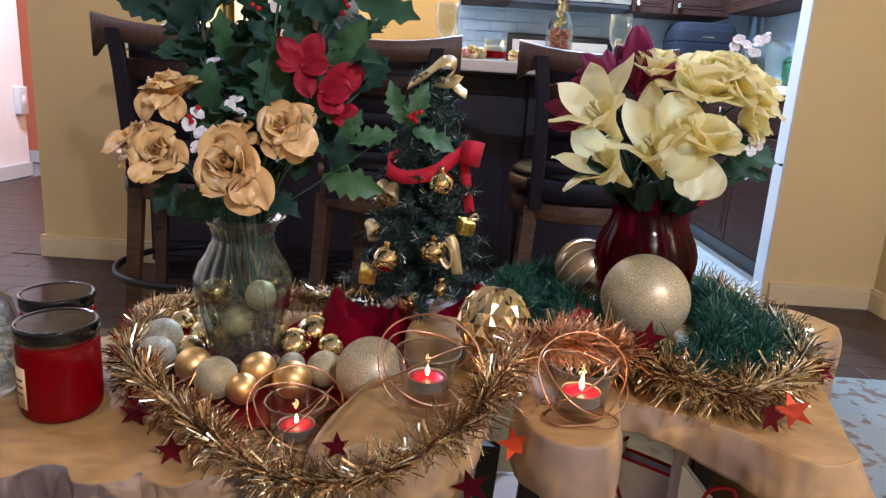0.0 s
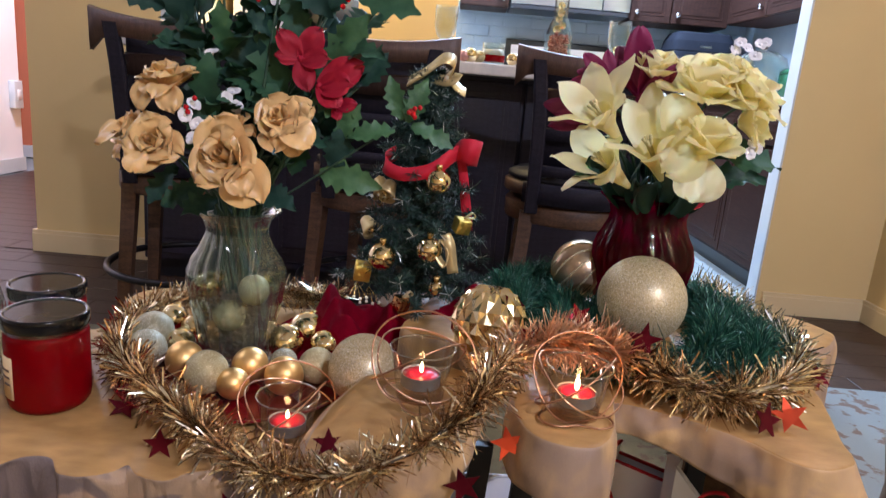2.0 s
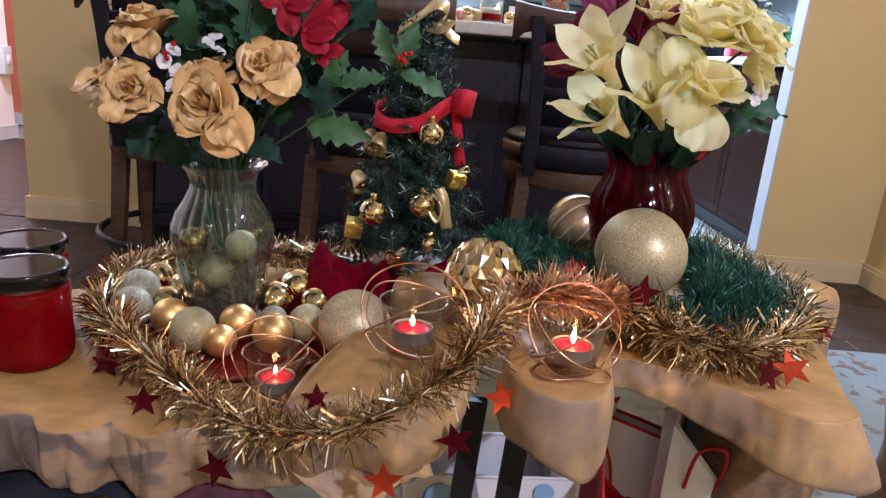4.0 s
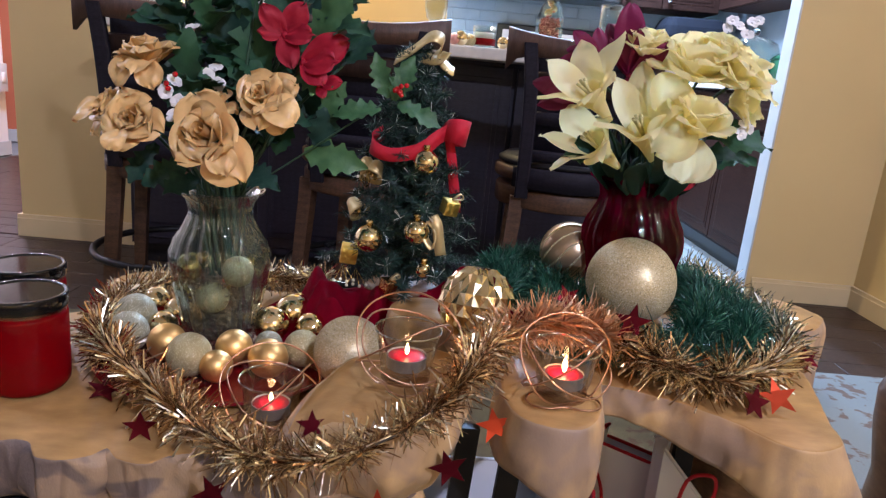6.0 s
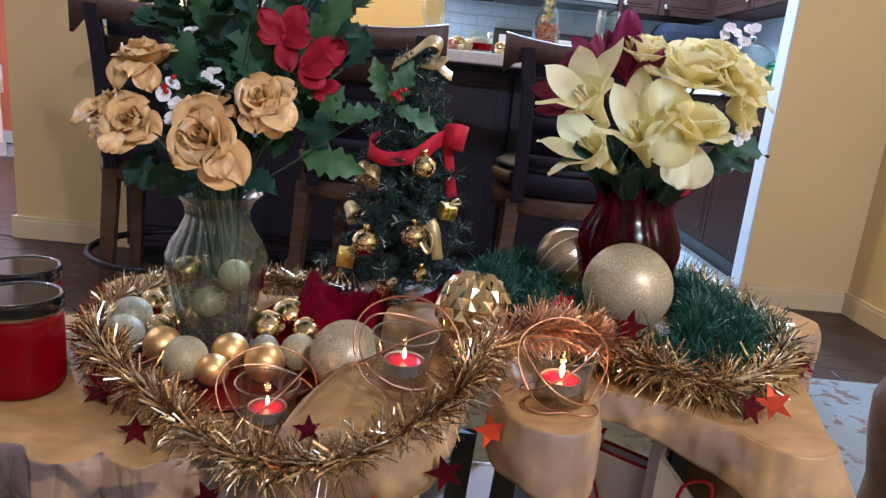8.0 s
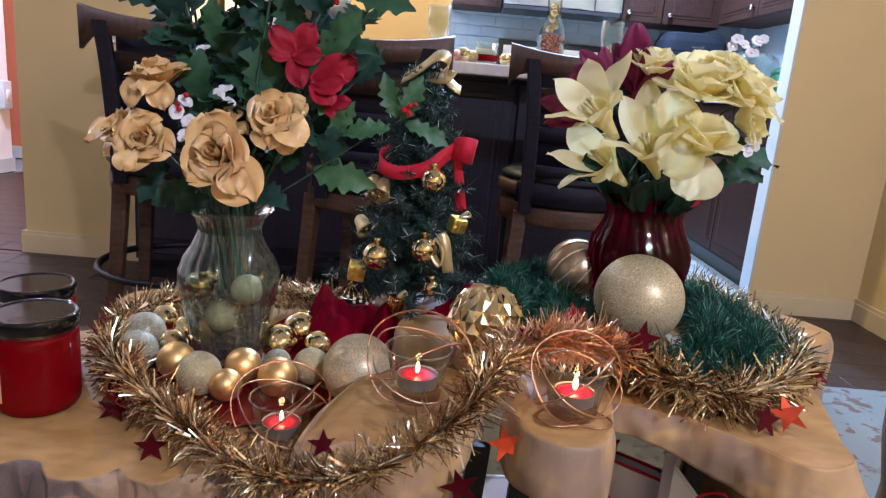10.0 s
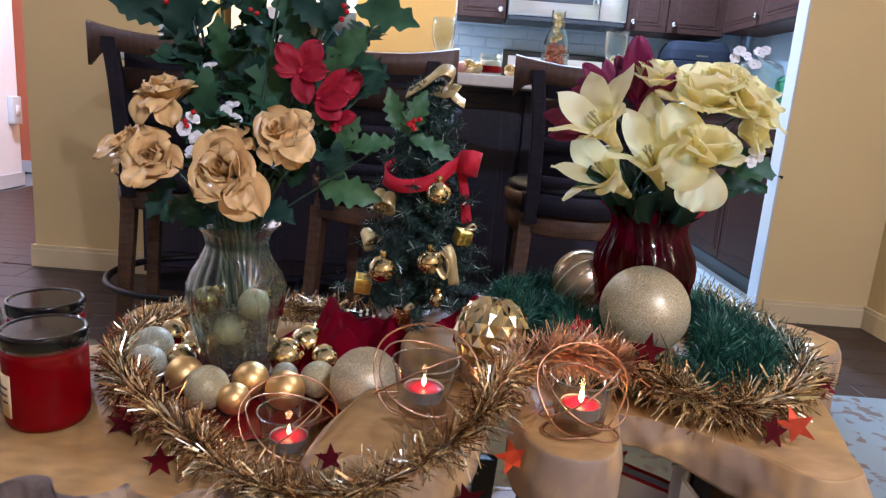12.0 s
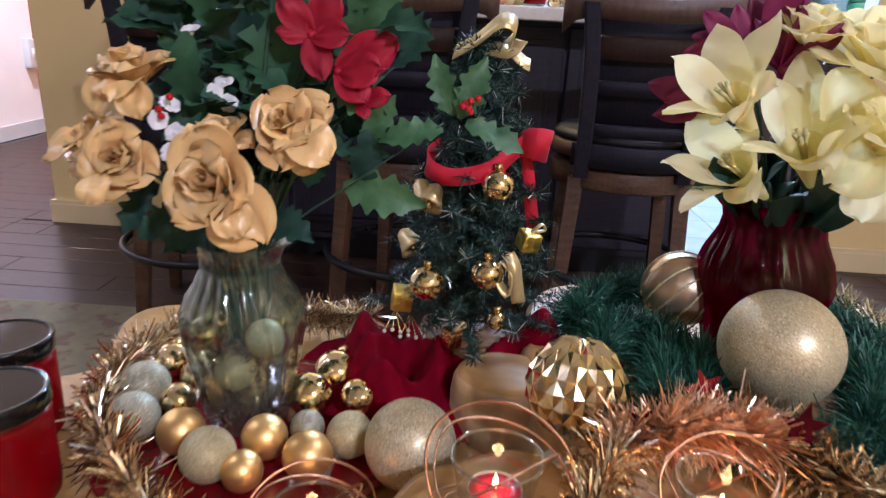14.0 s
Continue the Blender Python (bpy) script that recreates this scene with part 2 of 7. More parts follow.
def glitter(name, color, bright, rough=0.35, scale=700.0, metal=0.75, rare=6):
    """Glued-on glitter: every grain its own tilt and shine."""
    m = bpy.data.materials.new(name)
    m.use_nodes = True
    N, L = m.node_tree.nodes, m.node_tree.links
    b = N["Principled BSDF"]
    b.inputs["Metallic"].default_value = metal
    co = N.new("ShaderNodeTexCoord")
    vo = N.new("ShaderNodeTexVoronoi")
    vo.inputs["Scale"].default_value = scale
    L.new(co.outputs["Object"], vo.inputs["Vector"])
    sep = N.new("ShaderNodeSeparateColor")
    L.new(vo.outputs["Color"], sep.inputs[0])
    mix = N.new("ShaderNodeMix")
    mix.data_type = "RGBA"
    mix.inputs["A"].default_value, mix.inputs["B"].default_value = (*color, 1), (*bright, 1)
    pw = N.new("ShaderNodeMath")
    pw.operation = "POWER"
    pw.inputs[1].default_value = rare
    L.new(sep.outputs[0], pw.inputs[0])
    L.new(pw.outputs[0], mix.inputs["Factor"])
    L.new(mix.outputs["Result"], b.inputs["Base Color"])
    rr = N.new("ShaderNodeMapRange")
    rr.inputs["To Min"].default_value, rr.inputs["To Max"].default_value = rough + 0.25, max(rough - 0.2, 0.08)
    L.new(sep.outputs[1], rr.inputs["Value"])
    L.new(rr.outputs[0], b.inputs["Roughness"])
    bp = N.new("ShaderNodeBump")
    bp.inputs["Strength"].default_value, bp.inputs["Distance"].default_value = 0.55, 0.0012
    L.new(sep.outputs[2], bp.inputs["Height"])
    L.new(bp.outputs[0], b.inputs["Normal"])
    return m


def glass(name, color, rough=0.02, ior=1.46):
    m = bpy.data.materials.new(name)
    m.use_nodes = True
    b = m.node_tree.nodes["Principled BSDF"]
    b.inputs["Base Color"].default_value = (*color, 1)
    b.inputs["Roughness"].default_value, b.inputs["IOR"].default_value = rough, ior
    b.inputs["Transmission Weight"].default_value = 1.0
    return m


def thin_glass(name, tint=(0.90, 0.93, 0.91), gloss=0.75, body=0.0, deep=(0, 0, 0), face=0.05, edge=2.6):
    """A thin clear wall: light goes straight through, the surface shines by its Fresnel gloss."""
    m = bpy.data.materials.new(name)
    m.use_nodes = True
    N, L = m.node_tree.nodes, m.node_tree.links
    N.remove(N["Principled BSDF"])
    tr, gl, fr, mx = N.new("ShaderNodeBsdfTransparent"), N.new("ShaderNodeBsdfGlossy"), N.new("ShaderNodeLayerWeight"), N.new("ShaderNodeMixShader")
    pw, ad = N.new("ShaderNodeMath"), N.new("ShaderNodeMath")
    pw.operation, ad.operation = "POWER", "MULTIPLY_ADD"
    pw.inputs[1].default_value, ad.inputs[1].default_value, ad.inputs[2].default_value = edge, gloss, face
    tr.inputs[0].default_value = (*tint, 1)
    gl.inputs["Roughness"].default_value = 0.03
    fr.inputs["Blend"].default_value = 0.5
    L.new(fr.outputs["Facing"], pw.inputs[0])
    L.new(pw.outputs[0], ad.inputs[0])
    L.new(ad.outputs[0], mx.inputs[0])
    inner = tr.outputs[0]
    if body:
        df, m2 = N.new("ShaderNodeBsdfTranslucent"), N.new("ShaderNodeMixShader")
        df.inputs[0].default_value, m2.inputs[0].default_value = (*deep, 1), body
        L.new(inner, m2.inputs[1])
        L.new(df.outputs[0], m2.inputs[2])
        inner = m2.outputs[0]
    L.new(inner, mx.inputs[1])
    L.new(gl.outputs[0], mx.inputs[2])
    L.new(mx.outputs[0], N["Material Output"].inputs[0])
    return m


def glow(name, color, strength):
    m = bpy.data.materials.new(name)
    m.use_nodes = True
    b = m.node_tree.nodes["Principled BSDF"]
    b.inputs["Base Color"].default_value = (*color, 1)
    b.inputs["Emission Color"].default_value = (*color, 1)
    b.inputs["Emission Strength"].default_value = strength
    return m


M_WALL = mat("yellow wall paint", (0.63, 0.46, 0.205), 0.6, 0, 0.05, 3, 0.12, 90)
M_WHITE = mat("white wall paint", (0.78, 0.76, 0.76), 0.55, 0, 0.04, 4, 0.08, 90)
M_TERRA = mat("terracotta wall paint", (0.55, 0.16, 0.08), 0.6, 0, 0.06, 4, 0.1, 90)
M_CEIL = mat("ceiling paint", (0.75, 0.73, 0.7), 0.8, 0, 0.03, 5, 0.2, 120)
M_TRIM = mat("white trim paint", (0.52, 0.54, 0.55), 0.35, 0, 0.04, 8, 0.05, 60)
M_BASE = mat("beige baseboard paint", (0.62, 0.48, 0.265), 0.4, 0, 0.05, 8, 0.05, 60)
M_FLOOR = wood("dark floor wood", (0.056, 0.030, 0.020), (0.026, 0.014, 0.010), 0.5, 5, (1.5, 14, 1), 0.12)
M_FLOOR.node_tree.nodes["Principled BSDF"].inputs["Specular IOR Level"].default_value = 0.3
M_TILE = mat("pale kitchen tile", (0.25, 0.275, 0.275), 0.4, 0, 0.22, 6, 0.05, 40, objvar=0.15)
M_GROUT = mat("tile grout", (0.20, 0.22, 0.225), 0.9, 0, 0.1, 30, 0.2)
M_SPLASH = mat("grey backsplash tile", (0.22, 0.27, 0.32), 0.4, 0, 0.08, 12, 0.08, 60, objvar=0.2)
M_SPLASHGROUT = mat("grey backsplash grout", (0.205, 0.25, 0.30), 0.8, 0, 0.08, 30, 0.1)
M_CAB = wood("dark cherry cabinet wood", (0.040, 0.017, 0.012), (0.018, 0.008, 0.006), 0.5, 6, (2, 2, 14), 0.0)
M_CAB.node_tree.nodes["Principled BSDF"].inputs["Specular IOR Level"].default_value = 0.12
# Bluish tint stands for haze and blue kitchen light, put into the colour.
M_ISLAND = wood("espresso panel wood", (0.030, 0.023, 0.039), (0.014, 0.011, 0.019), 0.45, 6, (2, 2, 14), 0.1)
M_RAIL = wood("dark walnut rail", (0.115, 0.062, 0.042), (0.06, 0.030, 0.021), 0.5, 7, (12, 3, 3), 0.05)
M_STOOL = wood("walnut stool wood", (0.135, 0.066, 0.034), (0.045, 0.020, 0.011), 0.5, 7, (3, 3, 12), 0.05)
# Tinted blue too: the same haze laid into this wood's colour.
M_STOOLDARK = wood("black-brown stool wood", (0.022, 0.018, 0.028), (0.011, 0.009, 0.014), 0.6, 7, (3, 3, 12), 0.0)
M_STOOLWARM = wood("dark brown slat wood", (0.050, 0.026, 0.020), (0.024, 0.013, 0.010), 0.55, 7, (12, 3, 3), 0.0)
for m_ in (M_STOOLDARK, M_STOOLWARM):
    m_.node_tree.nodes["Principled BSDF"].inputs["Specular IOR Level"].default_value = 0.2
M_LEATHER = mat("black leather", (0.011, 0.009, 0.010), 0.55, 0, 0.2, 60, 0.25, 300)
M_IRON = mat("black iron", (0.02, 0.019, 0.02), 0.45, 0.6, 0.2, 60, 0.1)
M_STONE = mat("pale counter stone", (0.62, 0.57, 0.5), 0.25, 0, 0.12, 45, 0.02)
M_STEEL = mat("brushed steel", (0.5, 0.52, 0.55), 0.3, 1, 0.08, 8, 0.04, 200, (1, 1, 20))
M_BLACK = mat("black plastic", (0.012, 0.012, 0.014), 0.3, 0, 0.1, 40, 0.03)
M_NICKEL = mat("polished nickel", (0.75, 0.75, 0.76), 0.15, 1, 0.05, 30, 0.0)
M_GLASS = glass("clear glass", (0.96, 0.99, 0.98))
M_REDGLASS = thin_glass("ruby glass", (0.32, 0.003, 0.090), 0.07, 0.5, (0.44, 0.001, 0.120), 0.022)
M_THIN = thin_glass("thin clear glass")
M_VASE = thin_glass("ribbed vase glass", (0.79, 0.85, 0.81), 0.95, 0.012, (0.62, 0.72, 0.68), 0.042, 1.8)
M_PANEL = mat("cream panel paint", (0.72, 0.5, 0.2), 0.5, 0, 0.04, 4, 0.05)

# ---- setting ----
WALL_Y = 2.87


def planks(name, x0, x1, y0, y1, z, width, length, material, parent):
    """Boards laid in staggered rows, each with its own rounded edge."""
    row = 0
    meshes = {}
    y = y0
    while y < y1 - 1e-6:
        w = min(width, y1 - y)
        x = x0 - (row * 0.37 % 1) * length
        while x < x1 - 1e-6:
            a, b = max(x, x0), min(x + length, x1)
            if b - a > 0.02:
                key = (round(b - a, 3), round(w, 3))
                if key not in meshes:
                    g = 0.0006
                    meshes[key] = mesh_of(name, box(g, key[0] - g, g, key[1] - g, -0.012, 0, 0.002, 1), material, False)
                place(name, meshes[key], parent, Matrix.Translation((a, y, z)))
            x += length
        y += w
        row += 1


bm = box(-4.2, 2.2, -3.2, 6.2, -0.16, -0.013)
floor = solid("floor", bm, M_GROUT, "dark brown wood board floor of the living room and hall", "floor", "structure")


def wall(name, x0, x1, y0, y1, z0, z1, material, label):
    return solid(name, box(x0, x1, y0, y1, z0, z1), material, label, "wall", "structure")


wall("wall_east", 1.85, 2.0, -3.2, WALL_Y, 0, CEIL, M_WALL, "plain yellow painted living room wall")
wall("wall_north_right", 1.378, 2.2, WALL_Y, WALL_Y + 0.085, 0, CEIL, M_WALL, "yellow painted wall beside the kitchen opening")
wall("wall_north_left", -1.75, -1.2, WALL_Y, WALL_Y + 0.13, 0, CEIL, M_WALL, "yellow painted wall end between hall and kitchen")
wall("wall_header", -1.2, 1.385, WALL_Y, WALL_Y + 0.13, 2.15, CEIL, M_WALL, "yellow painted wall above the kitchen opening")
wall("wall_south", -4.2, 2.0, -3.35, -3.2, 0, CEIL, M_WALL, "plain yellow wall behind the camera")
wall("wall_west", -4.35, -4.2, -3.35, 6.2, 0, CEIL, M_WHITE, "plain white hall wall")
wall("wall_hall_north", -4.2, -1.55, 5.5, 5.65, 0, CEIL, M_TERRA, "terracotta painted wall at the end of the hall")
wall("wall_hall_white", -3.20, -3.07, 2.4, 4.88, 0, CEIL, M_WHITE, "white painted hall wall ending at a corner")
wall("wall_divider", -1.62, -1.48, WALL_Y + 0.13, 5.65, 0, CEIL, M_WALL, "yellow wall between hall and kitchen")
wall("wall_kitchen_north", -1.48, 2.2, 5.2, 5.35, 0, CEIL, M_WHITE, "kitchen back wall")
wall("wall_kitchen_east", 2.05, 2.2, WALL_Y + 0.085, 5.2, 0, CEIL, M_SPLASH, "grey kitchen side wall")
solid("ceiling", box(-4.35, 2.2, -3.35, 6.2, CEIL, CEIL + 0.1), M_CEIL, "plain white ceiling", "ceiling", "structure")


def baseboard(name, x0, x1, y0, y1, material, label):
    bm = box(x0, x1, y0, y1, 0, 0.078)
    box(x0 + (0.004 if y1 - y0 > x1 - x0 else 0), x1, y0 + (0.004 if x1 - x0 > y1 - y0 else 0), y1, 0.078, 0.094, bm=bm)
    return solid(name, bm, material, label, "baseboard", "structure")


baseboard("baseboard", 1.40, 1.832, WALL_Y - 0.016, WALL_Y - 0.0005, M_BASE, "painted baseboard along the yellow wall")
baseboard("baseboard", 1.833, 1.8495, -3.2, WALL_Y - 0.0005, M_BASE, "painted baseboard along the side wall")
baseboard("baseboard", -1.765, -1.2, WALL_Y - 0.016, WALL_Y - 0.0005, M_BASE, "painted baseboard round the wall end")
baseboard("baseboard", -1.766, -1.7505, WALL_Y, WALL_Y + 0.13, M_BASE, "painted baseboard round the wall end")
baseboard("baseboard", -3.0695, -3.052, 2.4, 4.88, M_TRIM, "white baseboard along the hall wall")
baseboard("baseboard", -4.2, -1.62, 5.48, 5.4995, M_TRIM, "white baseboard below the terracotta wall")
solid("trim", box(1.369, 1.3775, WALL_Y - 0.003, WALL_Y + 0.088, 0.001, 2.15, 0.002, 1), M_TRIM, "white painted trim of the kitchen opening", "door trim", "structure")
solid("trim", box(-1.199, -1.165, WALL_Y - 0.004, WALL_Y + 0.134, 0.001, 2.15, 0.002, 1), M_TRIM, "white painted trim of the kitchen opening", "door trim", "structure")

M_RUG = mat("faded oriental rug", (0.19, 0.165, 0.095), 0.95, 0, 0.25, 26, 0.5, 700, second=(0.12, 0.11, 0.07))
nt = M_RUG.node_tree
bs = nt.nodes["Principled BSDF"]
mixn = next(n for n in nt.nodes if n.type == "MIX")
vor = nt.nodes.new("ShaderNodeTexNoise")
vor.inputs["Scale"].default_value, vor.inputs["Detail"].default_value = 24, 6
thr = nt.nodes.new("ShaderNodeMapRange")
thr.inputs["From Min"].default_value, thr.inputs["From Max"].default_value = 0.56, 0.62
mx2 = nt.nodes.new("ShaderNodeMix")
mx2.data_type = "RGBA"
cor = next(n for n in nt.nodes if n.type == "TEX_COORD")
nt.links.new(cor.outputs["Object"], vor.inputs["Vector"])
nt.links.new(vor.outputs["Fac"], thr.inputs["Value"])
nt.links.new(thr.outputs[0], mx2.inputs["Factor"])
nt.links.new(mixn.outputs["Result"], mx2.inputs["A"])
mx2.inputs["B"].default_value = (0.13, 0.085, 0.06, 1)
bx = nt.nodes.new("ShaderNodeSeparateXYZ")
nt.links.new(cor.outputs["Object"], bx.inputs[0])
# Cool kitchen light on the rug's right side, painted into its colour.
band = nt.nodes.new("ShaderNodeMapRange")
band.inputs["From Min"].default_value, band.inputs["From Max"].default_value = 0.80, 0.92
nt.links.new(bx.outputs["X"], band.inputs["Value"])
mx3 = nt.nodes.new("ShaderNodeMix")
mx3.data_type = "RGBA"
nt.links.new(band.outputs[0], mx3.inputs["Factor"])
nt.links.new(mixn.outputs["Result"], mx3.inputs["A"])
mx3.inputs["B"].default_value = (0.185, 0.20, 0.188, 1)
nt.links.new(mx3.outputs["Result"], mx2.inputs["A"])
nt.links.new(mx2.outputs["Result"], bs.inputs["Base Color"])
solid("rug", box(-1.9, 1.72, -0.7, 2.06, 0.0005, 0.011, 0.004, 2), M_RUG, "faded olive rug with rusty blotches, cool light painted pale blue-grey on its right", "rug")

# Fittings out of sight, added to go with the lamps above.
for lx, ly, lp, lc in UNSEEN_LAMPS:
    fit_ = root("ceiling_light", (lx, ly, CEIL), "round white recessed ceiling downlight, unseen, placed to fill in light", "ceiling light", "recessed ceiling lights")
    part("trim_ring", lathe([(0.115, 0), (0.115, -0.008), (0.095, -0.012), (0.088, -0.004)], (lx, ly, CEIL), 32, cap0=False, cap1=False), M_TRIM, fit_)
    part("diffuser", lathe([(0.088, -0.005), (0.05, -0.004), (0.01, -0.004)], (lx, ly, CEIL), 32, cap0=False), glow("lit diffuser", lc, 2.0), fit_)

# hall wall box
ob = root("wall_box", (-3.06, 4.80, 0.5), "small white plastic box on the hall wall", "wall box")
part("cover", box(-3.069, -3.025, 4.76, 4.85, 0.44, 0.63, 0.006, 2), M_TRIM, ob)
part("socket", box(-3.025, -3.022, 4.785, 4.825, 0.5, 0.57, 0.001, 1), M_WHITE, ob)

# ---- kitchen ----
def knob(p, d, parent):
    """A round knob at p standing out along d."""
    m = Vector(d).to_track_quat("Z", "Y").to_matrix().to_4x4()
    part("knob", lathe([(0.006, 0), (0.006, 0.012), (0.016, 0.018), (0.017, 0.026), (0.010, 0.031)], n=16), M_NICKEL, parent, m=Matrix.Translation(p) @ m)


def panel_door(x0, x1, y, z0, z1):
    """A raised-panel cabinet door in the plane y, facing -y, as one bmesh."""
    bm = box(x0, x1, y - 0.02, y, z0, z1, 0.003, 1)
    fw = 0.055
    box(x0 + fw, x1 - fw, y - 0.026, y - 0.012, z0 + fw, z1 - fw, 0.010, 2, bm)
    box(x0 + fw * 0.72, x1 - fw * 0.72, y - 0.0225, y - 0.018, z0 + fw * 0.72, z1 - fw * 0.72, 0.002, 1, bm)
    return bm


def wall_cabinet(x0, x1, z0, z1, doors, knobs):
    y = 4.87
    ob = root("wall_cabinet", ((x0 + x1) / 2, 5.03, z0), "dark cherry wood wall cabinet with raised-panel doors", "cabinet", "kitchen wall cabinets")
    part("body", box(x0, x1, y, 5.199, z0, z1, 0.002, 1), M_CAB, ob, smooth=False)
    w = (x1 - x0) / doors
    for k in range(doors):
        d = part("door", panel_door(x0 + k * w + 0.003, x0 + (k + 1) * w - 0.003, y - 0.001, z0 + 0.003, z1 - 0.003), M_CAB, ob, smooth=False)
        kx = x0 + k * w + (0.04 if knobs[k] == "l" else w - 0.04)
        knob((kx, y - 0.021, z0 + 0.06), (0, -1, 0), d)
    return ob


wall_cabinet(-0.02, 0.31, 1.385, 2.2, 1, "r")
wall_cabinet(1.125, 1.398, 1.37, 2.2, 1, "l")
wall_cabinet(1.400, 1.785, 1.37, 2.2, 1, "l")
wall_cabinet(0.312, 1.123, 1.86, 2.2, 2, "rl")

ob = root("wall_cabinet", (1.9, 4.0, 1.39), "dark cherry wood wall cabinet on the side wall", "cabinet", "kitchen wall cabinets")
part("body", box(1.79, 2.049, 3.05, 4.84, 1.39, 2.2, 0.002, 1), M_CAB, ob, smooth=False)
for k in range(3):
    d = part("door", panel_door(0.003, 0.59, 0, 1.393, 2.197), M_CAB, ob, smooth=False, m=Matrix.Translation((1.789, 4.83 - k * 0.595, 0)) @ pose(0, 0, 0, 0, 0, -90))
    knob((1.768, 4.29 - k * 0.595, 1.45), (-1, 0, 0), d)

# microwave over the range
ob = root("microwave", (0.72, 5.0, 1.385), "stainless steel microwave mounted over the range", "microwave")
part("body", box(0.32, 1.115, 4.84, 5.199, 1.385, 1.855, 0.004, 1), M_BLACK, ob, smooth=False)
part("door", box(0.322, 0.93, 4.815, 4.839, 1.415, 1.85, 0.006, 2), M_STEEL, ob)
part("window", box(0.37, 0.88, 4.812, 4.8145, 1.51, 1.80), M_BLACK, ob, smooth=False)
part("control_panel", box(0.934, 1.113, 4.815, 4.839, 1.415, 1.85, 0.004, 2), M_STEEL, ob)
part("vent", box(0.33, 1.1, 4.82, 4.839, 1.386, 1.411, 0.003, 1), M_BLACK, ob, smooth=False)
part("handle", tube([(0.905, 4.79, 1.52), (0.905, 4.785, 1.66), (0.905, 4.79, 1.8)], 0.011), M_NICKEL, ob)


def base_run(name, x0, x1, y0, y1, n, face, label):
    """A row unit of floor cabinets with doors and drawers. face: '-y' or '-x'."""
    ob = root(name, ((x0 + x1) / 2, (y0 + y1) / 2, 0), label, "cabinet", "kitchen floor cabinets")
    part("body", box(x0 + (0.03 if face == "-x" else 0), x1, y0 + (0.03 if face == "-y" else 0), y1, 0.1, 0.875), M_CAB, ob, smooth=False)
    part("toe_kick", box(x0 + (0.08 if face == "-x" else 0), x1, y0 + (0.08 if face == "-y" else 0), y1, 0.0, 0.099), M_BLACK, ob, smooth=False)
    ln = (x1 - x0) if face == "-y" else (y1 - y0)
    w = ln / n
    for k in range(n):
        for nm, za, zb in (("door", 0.12, 0.68), ("drawer", 0.70, 0.86)):
            bmd = panel_door(0.003, w - 0.003, 0, za, zb)
            if face == "-y":
                m = Matrix.Translation((x0 + k * w, y0 + 0.029, 0))
                kp, kd = (x0 + (k + 0.5) * w, y0 + 0.008, zb - 0.07), (0, -1, 0)
            else:
                m = Matrix.Translation((x0 + 0.029, y1 - k * w, 0)) @ pose(0, 0, 0, 0, 0, -90)
                kp, kd = (x0 + 0.008, y1 - (k + 0.5) * w, zb - 0.07), (-1, 0, 0)
            d = part(nm, bmd, M_CAB, ob, smooth=False, m=m)
            knob(kp, kd, d)


base_run("floor_cabinet", 1.44, 2.049, 3.02, 4.58, 3, "-x", "dark cherry floor cabinets along the kitchen side wall")
base_run("floor_cabinet", 1.11, 1.438, 4.58, 5.199, 1, "-y", "dark cherry floor cabinet beside the range")
base_run("floor_cabinet", -0.4, 0.318, 4.58, 5.199, 2, "-y", "dark cherry floor cabinets beside the range")
solid("worktop", box(1.41, 2.049, 3.005, 5.199, 0.876, 0.915, 0.006, 2), M_STONE, "pale stone worktop on the side cabinets", "worktop")
solid("worktop", box(1.095, 1.409, 4.55, 5.199, 0.876, 0.915, 0.006, 2), M_STONE, "pale stone worktop beside the range", "worktop")
solid("worktop", box(-0.4, 0.325, 4.55, 5.199, 0.876, 0.915, 0.006, 2), M_STONE, "pale stone worktop beside the range", "worktop")

ob = root("range", (0.71, 4.87, 0), "stainless steel kitchen range with a black back panel", "range")
part("body", box(0.33, 1.09, 4.57, 5.19, 0.02, 0.9, 0.005, 1), M_STEEL, ob, smooth=False)
part("oven_door", box(0.34, 1.08, 4.545, 4.569, 0.2, 0.78, 0.006, 2), M_BLACK, ob)
part("handle", tube([(0.4, 4.52, 0.72), (0.71, 4.515, 0.72), (1.02, 4.52, 0.72)], 0.012), M_STEEL, ob)
part("cooktop", box(0.332, 1.088, 4.55, 5.12, 0.901, 0.916, 0.004, 1), M_BLACK, ob, smooth=False)
part("back_panel", box(0.33, 1.09, 5.125, 5.185, 0.917, 1.21, 0.01, 2), M_BLACK, ob)
part("display", box(0.37, 1.05, 5.121, 5.1245, 0.96, 1.17), M_STEEL, ob, smooth=False)
for kx in (0.42, 0.52, 0.9, 1.0):
    part("dial", lathe([(0.02, 0), (0.02, 0.015), (0.012, 0.02)], n=16), M_BLACK, ob, m=Matrix.Translation((kx, 5.12, 1.02)) @ pose(0, 0, 0, 90))

# cream wall panel and tall appliance at the kitchen's left
solid("wall_kitchen_return", box(-0.52, -0.022, 3.62, 3.72, 0, CEIL), M_PANEL, "warm cream painted partition in the kitchen", "wall", "structure")
ob = root("refrigerator", (-0.95, 4.75, 0), "tall pale refrigerator with a black dispenser panel", "refrigerator")
part("body", box(-1.4, -0.55, 4.4, 5.19, 0.02, 1.8, 0.01, 2), M_STEEL, ob)
part("door", box(-1.395, -0.98, 4.36, 4.399, 0.05, 1.79, 0.01, 2), M_WHITE, ob)
